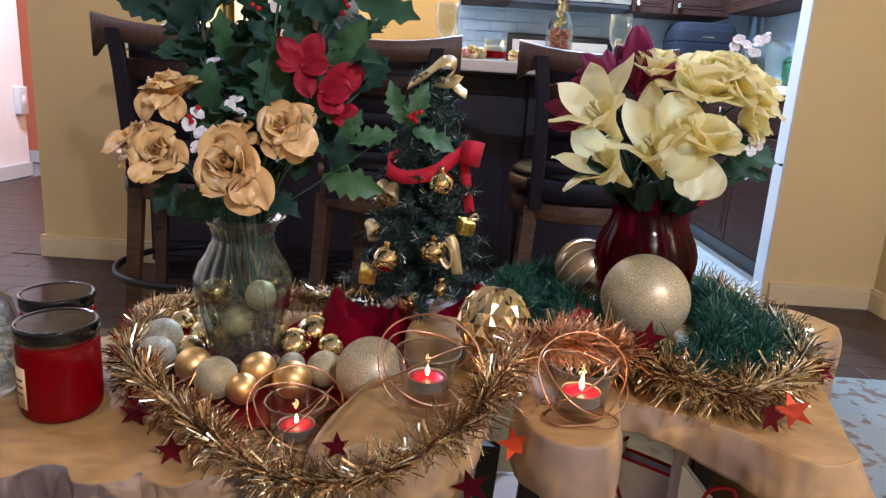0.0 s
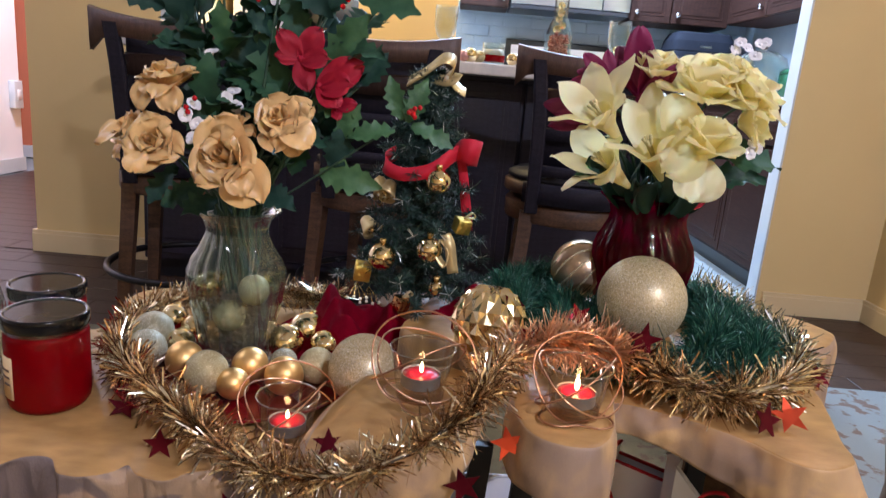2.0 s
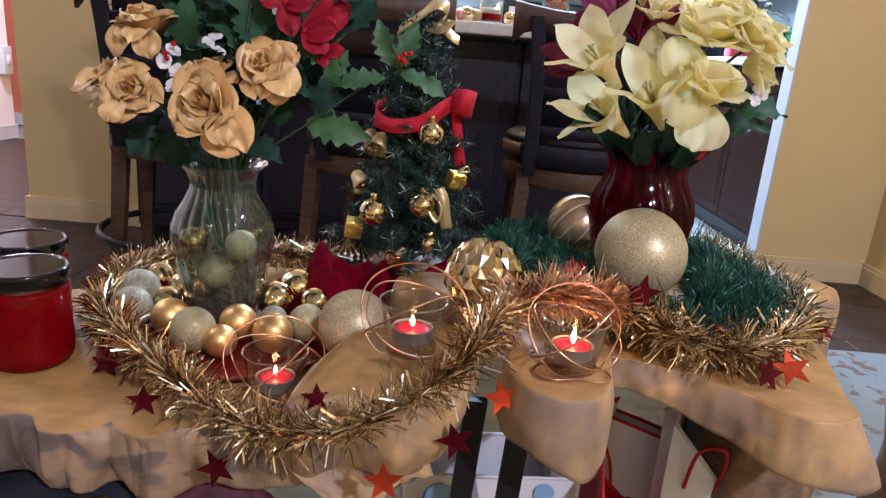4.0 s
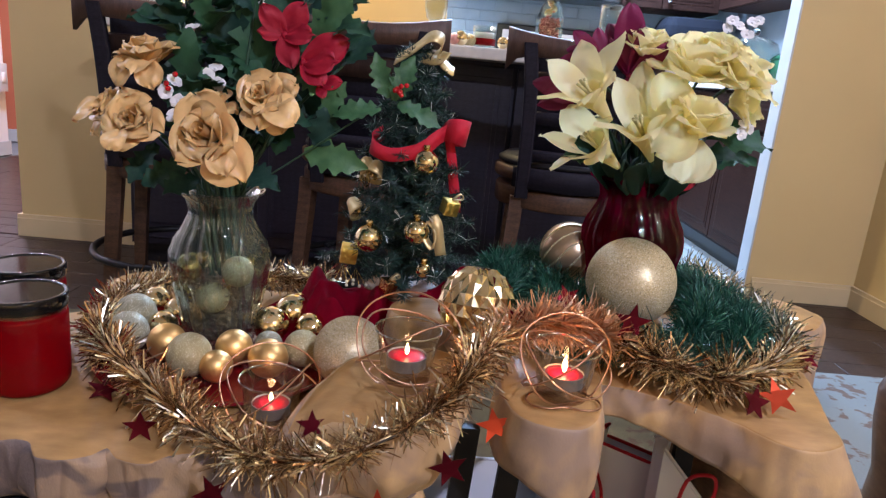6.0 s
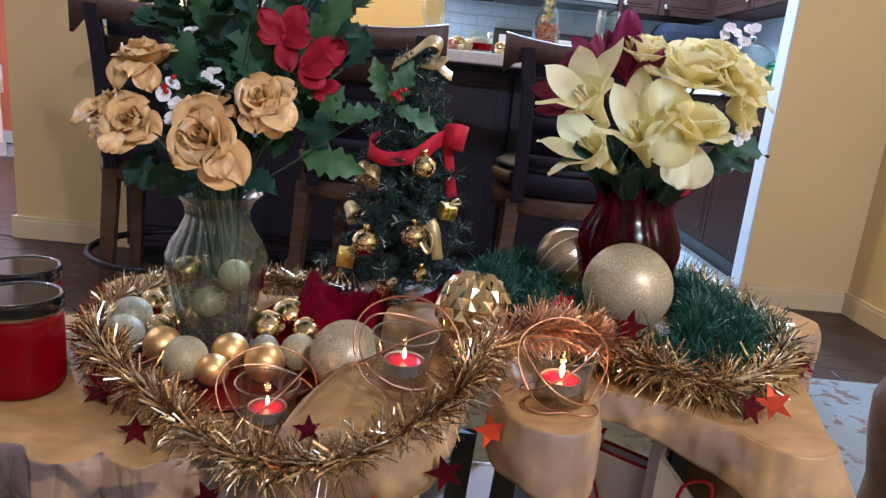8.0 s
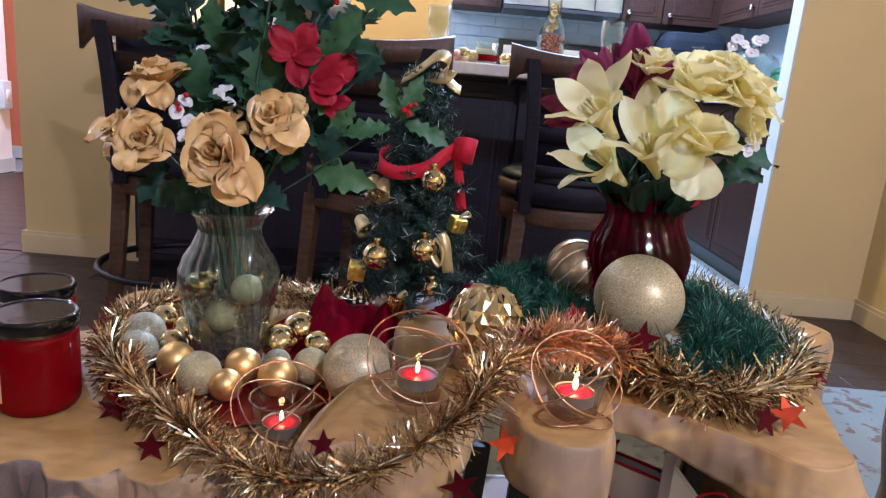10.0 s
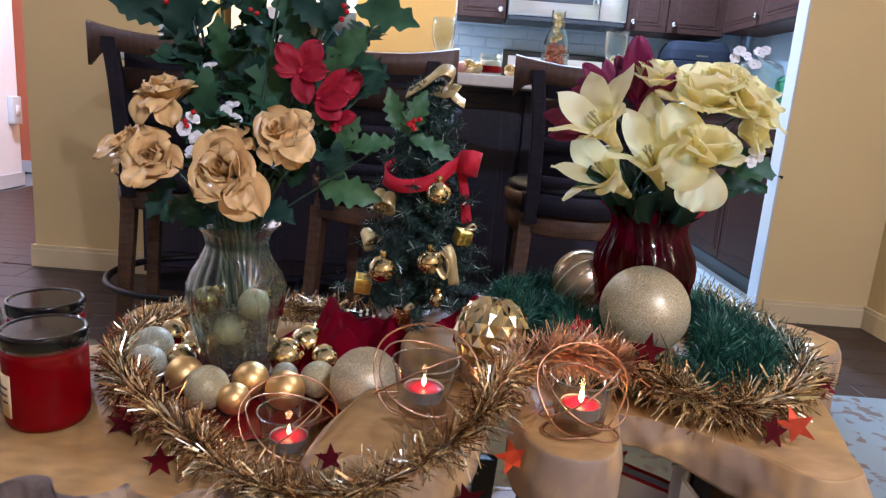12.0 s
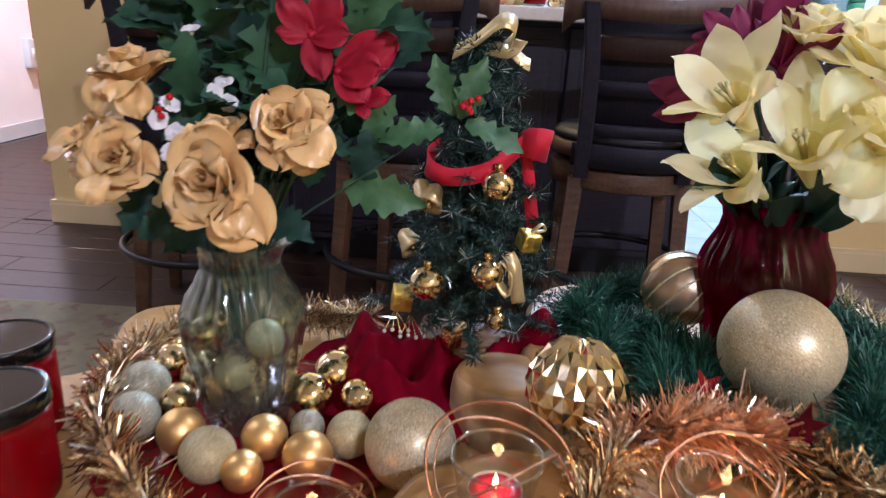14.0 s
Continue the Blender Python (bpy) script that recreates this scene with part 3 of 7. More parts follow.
part("door", box(-0.974, -0.555, 4.36, 4.399, 0.05, 1.79, 0.01, 2), M_WHITE, ob)
part("dispenser", box(-0.97, -0.6, 4.35, 4.3595, 1.0, 1.3, 0.003, 1), M_BLACK, ob)
for hx in (-1.0, -0.95):
    part("handle", tube([(hx, 4.345, 0.8), (hx, 4.315, 0.85), (hx, 4.315, 1.6), (hx, 4.345, 1.65)], 0.011), M_BLACK, ob)

# things on the side worktop
ob = root("air_fryer", (1.615, 4.87, 0.915), "black plastic counter-top fryer with a sloping lid", "air fryer")


def boxy(c, w, d, power, prof):
    """Rounded-square rings: each of prof is a share of the width and a height."""
    return rings([[(c[0] + w * s_ * math.copysign(abs(math.cos(a)) ** power, math.cos(a)), c[1] + d * s_ * math.copysign(abs(math.sin(a)) ** power, math.sin(a)), z) for a in [2 * math.pi * i / 40 for i in range(40)]] for s_, z in prof], True, True, True)


M_FRYER = mat("matt black plastic", (0.011, 0.012, 0.017), 0.8, 0, 0.1, 40, 0.05)
M_FRYER.node_tree.nodes["Principled BSDF"].inputs["Specular IOR Level"].default_value = 0.1
part("body", boxy((1.615, 4.87), 0.215, 0.17, 0.35, ((0.92, 0.916), (1, 0.93), (1, 1.185), (0.99, 1.195))), M_FRYER, ob, smooth=False)
part("lid", boxy((1.615, 4.87), 0.215, 0.17, 0.35, ((1.0, 1.197), (1.01, 1.205), (0.97, 1.265), (0.86, 1.312), (0.80, 1.322))), M_FRYER, ob, "sloping black lid", smooth=False)
part("handle", box(1.55, 1.68, 4.655, 4.70, 1.03, 1.07, 0.01, 2), M_FRYER, ob)
part("badge", box(1.575, 1.655, 4.699, 4.704, 1.222, 1.236), M_NICKEL, ob, smooth=False)
ob = root("cake_dome", (1.593, 3.75, 0.915), "clear glass cake dome with a knob on a stand", "cake dome")
part("stand", lathe([(0.07, 0), (0.07, 0.008), (0.02, 0.02), (0.016, 0.035), (0.04, 0.046), (0.145, 0.052), (0.147, 0.064), (0.135, 0.061), (0.0005, 0.061)], (1.593, 3.75, 0.916), 40), M_THIN, ob)
dm = part("dome", lathe([(0.128, 0.066), (0.13, 0.16), (0.115, 0.208), (0.06, 0.236), (0.001, 0.243), (0.001, 0.239), (0.058, 0.232), (0.112, 0.204), (0.126, 0.16), (0.124, 0.066)], (1.593, 3.75, 0.916), 40, cap0=False, cap1=False), M_THIN, ob)
part("knob", ball((1.593, 3.75, 1.178), 0.020, 16), M_GLASS, dm)
ob = root("green_pot", (1.775, 3.62, 0.915), "dark green round cooking pot with a lid", "pot")
M_GREENPOT = mat("green enamel", (0.02, 0.10, 0.05), 0.25, 0, 0.1, 20, 0.0)
part("body", lathe([(0.09, 0), (0.125, 0.02), (0.13, 0.12), (0.126, 0.125)], (1.775, 3.62, 0.916), 32), M_GREENPOT, ob)
part("lid", lathe([(0.132, 0.127), (0.12, 0.145), (0.06, 0.17), (0.001, 0.175)], (1.775, 3.62, 0.916), 32), M_GREENPOT, ob)
ob = root("red_towel", (1.62, 4.05, 0.915), "folded red cloth on the worktop", "towel")
M_REDCLOTH = mat("red cloth", (0.25, 0.01, 0.02), 0.9, 0, 0.15, 60, 0.4, 500, sheen=0.3)
part("cloth", box(1.54, 1.7, 4.0, 4.1, 0.916, 0.985, 0.02, 3), M_REDCLOTH, ob)

# ---- island and its stools ----
ob = root("kitchen_island", (-0.25, 2.75, 0), "espresso wood kitchen peninsula with panelled front", "kitchen island")
part("body", box(-1.16, 0.74, 2.60, 3.05, 0.09, 0.884), M_ISLAND, ob, smooth=False)
part("toe_kick", box(-1.16, 0.70, 2.66, 3.0, 0.0, 0.089), M_BLACK, ob, smooth=False)
for k in range(4):
    xa = -1.14 + k * 0.468
    part("panel", panel_door(xa, xa + 0.45, 2.599, 0.12, 0.87), M_ISLAND, ob, smooth=False)
solid("countertop", box(-1.163, 0.80, 2.36, 3.08, 0.885, 0.925, 0.008, 3), M_STONE, "cream stone countertop of the peninsula", "countertop")


def bar_stool(twist):
    """A counter stool seen from behind: curved back, round swivel seat, four legs, foot ring. Its middle stands at the origin and it faces +y; the legs are turned by twist under the seat."""
    ob = root("bar_stool", (0, 0, 0), "walnut and black wooden counter stool with a curved back", "bar stool", "counter stools")

    def arc(half, depth, y0, z, n=15):
        return [(half * (2 * k / (n - 1) - 1), y0 + depth * ((2 * k / (n - 1) - 1) ** 2), z) for k in range(n)]

    def rail(half, depth, y0, z0, z1, thick, lean=0.0, dip=0.0, ear=0.0):
        loops = []
        lower, upper = arc(half, depth, y0 + lean, z0), arc(half, depth, y0, z1)
        for (xa, ya, za), (xb, yb, zb) in zip(lower, upper):
            u = abs(xa / half)
            za, zb = za - dip * (1 - u * u) * 0.7 - ear * u ** 8, zb - dip * (1 - u * u)
            loops.append([(xa, ya, za), (xa, ya + thick, za), (xb, yb + thick * 0.9, zb - 0.006), (xb, yb + thick * 0.5, zb), (xb, yb, zb - 0.006)])
        return rings(loops, True, True, True)

    part("top_rail", rail(0.215, 0.06, -0.27, 0.908, 0.971, 0.028, 0.008, 0.028, 0.052), M_RAIL, ob, "walnut curved top rail")
    part("upper_slat", rail(0.128, 0.027, -0.236, 0.800, 0.858, 0.014, 0.006), M_STOOLWARM, ob, "walnut upper slat")
    part("back_board", rail(0.130, 0.027, -0.212, 0.585, 0.91, 0.010, 0.03), M_STOOLDARK, ob)
    part("slat", rail(0.128, 0.027, -0.230, 0.715, 0.752, 0.012, 0.006), M_STOOLDARK, ob)
    part("lower_rail", rail(0.128, 0.027, -0.224, 0.612, 0.645, 0.012, 0.006), M_STOOLDARK, ob)
    for sx in (-1, 1):
        post = [(sx * 0.130, -0.172, 0.50), (sx * 0.131, -0.196, 0.60), (sx * 0.134, -0.216, 0.72), (sx * 0.140, -0.228, 0.83), (sx * 0.152, -0.234, 0.93)]
        part("back_post", rings([[(x + dx, y + dy, z) for dx, dy in ((-0.019, -0.007), (-0.014, -0.011), (0.014, -0.011), (0.019, -0.007), (0.019, 0.011), (-0.019, 0.011))] for x, y, z in spline(post, 12)], True, True, True), M_STOOLDARK, ob, "black-brown flat post", smooth=False)
    part("cushion", lathe([(0.001, 0.586), (0.190, 0.586), (0.204, 0.594), (0.202, 0.604), (0.18, 0.616), (0.001, 0.622)], n=40, cap0=False, cap1=False), M_LEATHER, ob, "black leather cushion")
    part("seat_frame", lathe([(0.15, 0.545), (0.205, 0.545), (0.212, 0.551), (0.212, 0.579), (0.2, 0.585), (0.1, 0.585)], n=40), M_STOOL, ob)
    part("back_foot", rail(0.160, 0.062, -0.228, 0.530, 0.592, 0.012, 0.004), M_STOOLDARK, ob, "black-brown board at the foot of the back")
    part("swivel", lathe([(0.15, 0.50), (0.15, 0.545)], n=24), M_IRON, ob)
    part("apron", lathe([(0.17, 0.466), (0.200, 0.466), (0.204, 0.472), (0.204, 0.518), (0.200, 0.524), (0.17, 0.524)], n=40), M_STOOL, ob)
    for sx in (-1, 1):
        for sy in (-1, 1):
            leg = rings([[(sx * r + dx, sy * r + dy, z) for dx, dy in ((-w, -w), (w, -w), (w, w), (-w, w))] for r, z, w in ((0.166, 0.0, 0.015), (0.155, 0.2, 0.018), (0.141, 0.44, 0.020), (0.139, 0.50, 0.020))], True, True, True)
            part("leg", leg, M_STOOL, ob, smooth=False, m=pose(0, 0, 0, 0, 0, twist))
    part("foot_ring", tube([(0.245 * math.cos(2 * math.pi * k / 40), 0.245 * math.sin(2 * math.pi * k / 40), 0.225) for k in range(40)], 0.011, 8, True), M_IRON, ob, "black iron foot ring")
    for k in range(4):
        a = math.pi / 4 + k * math.pi / 2
        part("ring_stay", tube([(0.21 * math.cos(a), 0.21 * math.sin(a), 0.225), (0.24 * math.cos(a), 0.24 * math.sin(a), 0.225)], 0.007, 6), M_IRON, ob)
    return ob


st = bar_stool(0)
st.matrix_basis = pose(-0.790, 2.12, 0, 0, 0, 9)
copy_thing(st, pose(0.395, 2.16, 0, 0, 0, -4))
st = bar_stool(-15)
st.matrix_basis = pose(-0.198, 2.13, 0, 0, 0, -2)

# ---- the root-wood table ----
M_SLAB = wood("pale root wood", (0.53, 0.305, 0.105), (0.345, 0.182, 0.062), 0.45, 4.5, (1, 2.2, 1), 0.0, 0.10, 9)
M_SLAB.node_tree.nodes["Principled BSDF"].inputs["Specular IOR Level"].default_value = 0.22
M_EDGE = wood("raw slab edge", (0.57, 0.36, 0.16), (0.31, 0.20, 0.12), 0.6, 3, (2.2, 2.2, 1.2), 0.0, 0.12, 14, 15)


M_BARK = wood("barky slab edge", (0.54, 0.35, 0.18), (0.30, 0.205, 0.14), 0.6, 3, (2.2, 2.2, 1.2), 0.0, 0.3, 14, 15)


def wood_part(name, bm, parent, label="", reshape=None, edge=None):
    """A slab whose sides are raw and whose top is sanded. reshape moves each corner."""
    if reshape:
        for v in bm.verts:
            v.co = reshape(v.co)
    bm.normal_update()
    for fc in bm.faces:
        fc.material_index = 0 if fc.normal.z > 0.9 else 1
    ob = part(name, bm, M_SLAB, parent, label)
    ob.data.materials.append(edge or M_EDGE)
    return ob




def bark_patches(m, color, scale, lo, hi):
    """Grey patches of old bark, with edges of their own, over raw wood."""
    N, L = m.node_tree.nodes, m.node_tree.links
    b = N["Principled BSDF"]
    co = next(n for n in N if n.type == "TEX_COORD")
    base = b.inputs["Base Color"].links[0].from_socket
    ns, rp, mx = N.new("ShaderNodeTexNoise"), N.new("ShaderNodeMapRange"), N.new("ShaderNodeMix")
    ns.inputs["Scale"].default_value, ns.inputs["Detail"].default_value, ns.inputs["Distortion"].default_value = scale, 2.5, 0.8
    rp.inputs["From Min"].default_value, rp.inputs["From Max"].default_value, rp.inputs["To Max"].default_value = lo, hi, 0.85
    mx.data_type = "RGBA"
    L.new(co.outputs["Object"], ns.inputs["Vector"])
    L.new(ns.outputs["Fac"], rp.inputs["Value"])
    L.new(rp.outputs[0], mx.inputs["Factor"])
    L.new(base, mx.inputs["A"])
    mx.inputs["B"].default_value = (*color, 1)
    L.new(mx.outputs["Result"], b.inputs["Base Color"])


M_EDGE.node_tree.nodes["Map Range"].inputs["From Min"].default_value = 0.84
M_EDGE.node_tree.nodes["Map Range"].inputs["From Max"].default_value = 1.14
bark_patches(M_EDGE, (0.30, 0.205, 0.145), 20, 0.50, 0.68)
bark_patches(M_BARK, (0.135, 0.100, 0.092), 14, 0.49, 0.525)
M_ROOT = wood("weathered root wood", (0.34, 0.21, 0.115), (0.16, 0.095, 0.055), 0.6, 7, (2, 2, 5), 0.0, 0.4, 8)
table = root("coffee_table", (0.0, 0.78, 0), "live-edge root wood coffee table with stepped slabs and dark legs", "coffee table")
LEFT_Z, TOP_Z = 0.505, 0.57
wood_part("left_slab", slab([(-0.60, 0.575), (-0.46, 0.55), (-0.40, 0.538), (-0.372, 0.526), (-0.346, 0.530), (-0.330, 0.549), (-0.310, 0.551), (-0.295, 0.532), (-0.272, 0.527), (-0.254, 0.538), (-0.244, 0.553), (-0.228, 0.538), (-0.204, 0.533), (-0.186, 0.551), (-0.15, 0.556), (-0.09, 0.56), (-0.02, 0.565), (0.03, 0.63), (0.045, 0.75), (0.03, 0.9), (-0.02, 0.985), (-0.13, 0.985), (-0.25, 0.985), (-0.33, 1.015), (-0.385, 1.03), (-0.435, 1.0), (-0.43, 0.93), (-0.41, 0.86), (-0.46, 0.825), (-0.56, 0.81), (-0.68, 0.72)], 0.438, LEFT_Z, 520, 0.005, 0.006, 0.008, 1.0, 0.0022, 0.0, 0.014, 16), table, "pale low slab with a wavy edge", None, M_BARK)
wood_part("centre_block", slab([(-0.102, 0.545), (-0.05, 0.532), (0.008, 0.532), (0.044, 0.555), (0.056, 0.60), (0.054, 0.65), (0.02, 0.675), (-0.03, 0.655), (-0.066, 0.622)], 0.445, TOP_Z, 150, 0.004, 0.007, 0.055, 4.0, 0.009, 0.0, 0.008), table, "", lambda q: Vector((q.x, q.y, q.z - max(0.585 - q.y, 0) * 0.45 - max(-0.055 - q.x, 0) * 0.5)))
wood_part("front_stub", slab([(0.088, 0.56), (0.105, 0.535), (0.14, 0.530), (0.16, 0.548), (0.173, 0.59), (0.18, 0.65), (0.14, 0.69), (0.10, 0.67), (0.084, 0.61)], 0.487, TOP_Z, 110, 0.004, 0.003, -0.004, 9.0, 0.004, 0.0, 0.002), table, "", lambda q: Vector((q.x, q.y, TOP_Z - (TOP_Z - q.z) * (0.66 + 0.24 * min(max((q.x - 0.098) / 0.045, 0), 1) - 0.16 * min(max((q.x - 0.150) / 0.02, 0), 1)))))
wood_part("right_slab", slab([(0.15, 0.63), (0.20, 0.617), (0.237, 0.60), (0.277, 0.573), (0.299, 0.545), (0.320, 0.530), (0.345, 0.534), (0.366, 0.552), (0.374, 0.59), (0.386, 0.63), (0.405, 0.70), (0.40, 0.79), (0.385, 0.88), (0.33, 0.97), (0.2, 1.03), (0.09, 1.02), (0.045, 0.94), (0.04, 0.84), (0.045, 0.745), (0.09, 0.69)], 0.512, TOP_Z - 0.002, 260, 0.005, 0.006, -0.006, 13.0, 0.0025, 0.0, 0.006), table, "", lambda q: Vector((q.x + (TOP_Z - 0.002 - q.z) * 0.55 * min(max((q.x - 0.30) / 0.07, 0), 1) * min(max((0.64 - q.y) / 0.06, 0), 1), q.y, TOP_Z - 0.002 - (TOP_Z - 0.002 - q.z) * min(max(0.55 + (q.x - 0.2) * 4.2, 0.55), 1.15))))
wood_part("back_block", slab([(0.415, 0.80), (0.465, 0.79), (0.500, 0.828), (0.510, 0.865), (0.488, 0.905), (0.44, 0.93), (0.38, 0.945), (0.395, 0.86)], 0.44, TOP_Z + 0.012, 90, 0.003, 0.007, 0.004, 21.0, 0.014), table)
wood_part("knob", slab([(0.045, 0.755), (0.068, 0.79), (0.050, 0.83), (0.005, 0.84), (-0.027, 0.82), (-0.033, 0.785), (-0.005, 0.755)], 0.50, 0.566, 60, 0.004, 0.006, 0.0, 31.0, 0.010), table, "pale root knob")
part("root_foot", slab([(0.335, 0.69), (0.38, 0.67), (0.43, 0.69), (0.45, 0.76), (0.42, 0.83), (0.36, 0.84), (0.33, 0.77)], 0.012, 0.515, 80, 0.02, 0.02, 0.01, 41.0, 0.02), M_ROOT, table, "rough root trunk under the slab")
for x0, y0, x1, y1, z1 in ((0.062, 0.62, 0.030, 0.59, 0.515), (0.101, 0.60, 0.065, 0.55, 0.49), (0.301, 0.70, 0.295, 0.69, 0.512), (-0.40, 0.66, -0.43, 0.63, 0.44), (-0.32, 0.93, -0.35, 0.97, 0.44), (0.2, 0.95, 0.22, 1.0, 0.515), (-0.05, 0.93, -0.05, 0.96, 0.44)):
    part("leg", rings([[(x + dx, y + dy, z) for dx, dy in ((-0.010, -0.005), (0.010, -0.005), (0.010, 0.005), (-0.010, 0.005))] for x, y, z in ((x1, y1, 0.012), ((x0 + x1) / 2, (y0 + y1) / 2, z1 / 2), (x0, y0, z1))], True, True, True), M_IRON, table, "dark flat iron leg", smooth=False)

# a root stool at the table's side
ob = root("root_stool", (0.755, 0.83, 0.012), "smooth brown turned wooden stool beside the table", "stool")
M_BROWN = wood("brown turned wood", (0.24, 0.12, 0.06), (0.12, 0.055, 0.028), 0.4, 5, (1, 1, 4), 0.2)
part("body", lathe([(0.17, 0.0), (0.172, 0.03), (0.15, 0.15), (0.125, 0.28), (0.122, 0.34), (0.135, 0.41), (0.138, 0.455), (0.125, 0.49), (0.09, 0.505), (0.001, 0.51)], (0.755, 0.83, 0.012), 48), M_BROWN, ob)

# ---- candles, jars, bottle ----
M_REDWAX = mat("red wax", (0.16, 0.0003, 0.002), 0.6, 0, 0.1, 30, 0.0, coat=0.35, ior=1.05)
M_LID = mat("black metal lid", (0.006, 0.0055, 0.0055), 0.12, 0.0, 0.1, 40, 0.0)
M_LIDTOP = mat("smoked lid top", (0.040, 0.028, 0.018), 0.07, 0.0, 0.1, 40, 0.0, ior=1.15)
M_LABEL = mat("cream paper label", (0.68, 0.50, 0.27), 0.7, 0, 0.06, 40, 0.1)
M_INK = mat("brown label ink", (0.12, 0.07, 0.05), 0.7, 0, 0.1, 40, 0.0)


def patch(c, r, a0, a1, z0, z1, n=10, thick=0.0004):
    """A thin curved sheet on a round body."""
    loops = []
    for k in range(n + 1):
        a = a0 + (a1 - a0) * k / n
        loops.append([(c[0] + rr * math.cos(a), c[1] + rr * math.sin(a), c[2] + z) for rr, z in ((r, z0), (r + thick, z0), (r + thick, z1), (r, z1))])
    return rings(loops, True, True, True)


def jar_candle(x, y, turn):
    ob = root("jar_candle", (x, y, LEFT_Z), "red wax candle in a glass jar with a black lid", "candle", "lidded jar candles")
    c = (x, y, LEFT_Z)
    r = 0.0370
    part("jar", lathe([(r - 0.0012, 0.0782), (r - 0.002, 0.082), (r - 0.003, 0.0865), (r - 0.0052, 0.0865), (r - 0.0045, 0.082), (r - 0.0035, 0.0782)], c, 48, cap0=False, cap1=False), M_THIN, ob, "clear glass neck")
    part("wax", lathe([(0.030, 0.0008), (r - 0.004, 0.002), (r - 0.0008, 0.007), (r, 0.013), (r, 0.074), (r - 0.001, 0.0775), (r - 0.004, 0.0785), (0.001, 0.0785)], c, 48), M_REDWAX, ob, "deep red wax in clear glass")
    lid = part("lid", lathe([(r + 0.0004, 0.0825), (r + 0.0012, 0.0835), (r + 0.0012, 0.0938), (r + 0.0006, 0.0955), (r - 0.0008, 0.0960), (r - 0.0026, 0.0956), (r - 0.0031, 0.0945)], c, 48, cap0=False), M_LID, ob, "glossy black rim lid")
    part("lid_top", lathe([(r - 0.0030, 0.0946), (0.02, 0.0946), (0.001, 0.0946)], c, 48, cap0=False), M_LIDTOP, lid, smooth=False)
    lb = part("label", patch(c, r + 0.0003, turn, turn + 1.1, 0.016, 0.058), M_LABEL, ob, "cream paper label")
    for k, zz in enumerate((0.030, 0.037, 0.044)):
        part("print_line", patch(c, r + 0.0009, turn + 0.75 - 0.1 * k, turn + 1.0, zz, zz + 0.0022, 4), M_INK, lb)
    return ob


jar_candle(-0.3655, 0.648, 3.25)
jar_candle(-0.4125, 0.730, 3.4)

# bottle of shells
M_CORK = mat("cork", (0.42, 0.26, 0.14), 0.85, 0, 0.3, 200, 0.4)
M_SHELL = mat("white shells", (0.72, 0.68, 0.62), 0.5, 0, 0.2, 120, 0.2, island=0.8)
ob = root("glass_bottle", (-0.475, 0.672, LEFT_Z), "corked round glass bottle filled with small white shells", "bottle")
c = (-0.475, 0.672, LEFT_Z)
part("bottle_glass", lathe([(0.038, 0.0008), (0.045, 0.006), (0.046, 0.08), (0.042, 0.098), (0.02, 0.114), (0.014, 0.122), (0.014, 0.138), (0.017, 0.141), (0.012, 0.142), (0.0115, 0.122), (0.018, 0.111), (0.039, 0.096), (0.0435, 0.08), (0.0425, 0.009), (0.001, 0.006)], c, 40), M_THIN, ob)
part("cork", lathe([(0.0112, 0.126), (0.0116, 0.142), (0.014, 0.158), (0.013, 0.16), (0.001, 0.16)], c, 20), M_CORK, ob)
rs = random.Random(5)
bm = bmesh.new()
for k in range(240):
    a, rr, zz = rs.random() * 6.28, 0.038 * math.sqrt(rs.random()), 0.012 + rs.random() * 0.076
    bmesh.ops.create_icosphere(bm, subdivisions=1, radius=0.0042, matrix=Matrix.Translation((c[0] + rr * math.cos(a), c[1] + rr * math.sin(a), c[2] + zz)) @ pose(0, 0, 0, rs.random() * 360, rs.random() * 360) @ Matrix.Diagonal((1.6, 0.7, 0.5, 1)))
tagged(part("shells", bm, M_SHELL, ob, "small white shells", smooth=False), kind="stuff")

# ---- tealight holders ----
M_COPPER = mat("copper wire", (0.46, 0.25, 0.14), 0.34, 1, 0.12, 90, 0.03)
M_ALU = mat("tealight tin", (0.25, 0.21, 0.175), 0.4, 0.4, 0.05, 60, 0.1)
M_TEAWAX = mat("red tealight wax", (0.34, 0.002, 0.016), 0.25, 0, 0.08, 60, 0.02, sub=0.2)
M_FLAME = glow("candle flame", (1.0, 0.66, 0.28), 11.0)
M_CUP = thin_glass("tealight cup glass", gloss=0.85, face=0.075, edge=2.0)
M_CUPRIM = thin_glass("thick cup rim", (0.86, 0.88, 0.86), gloss=0.9, face=0.22, edge=1.2)
M_FOOT = thin_glass("thick glass foot", (0.72, 0.62, 0.54), 0.6, 0, (0, 0, 0), 0.05)
M_WICK = mat("charred wick", (0.02, 0.015, 0.012), 0.9, 0, 0.1, 90, 0.1)


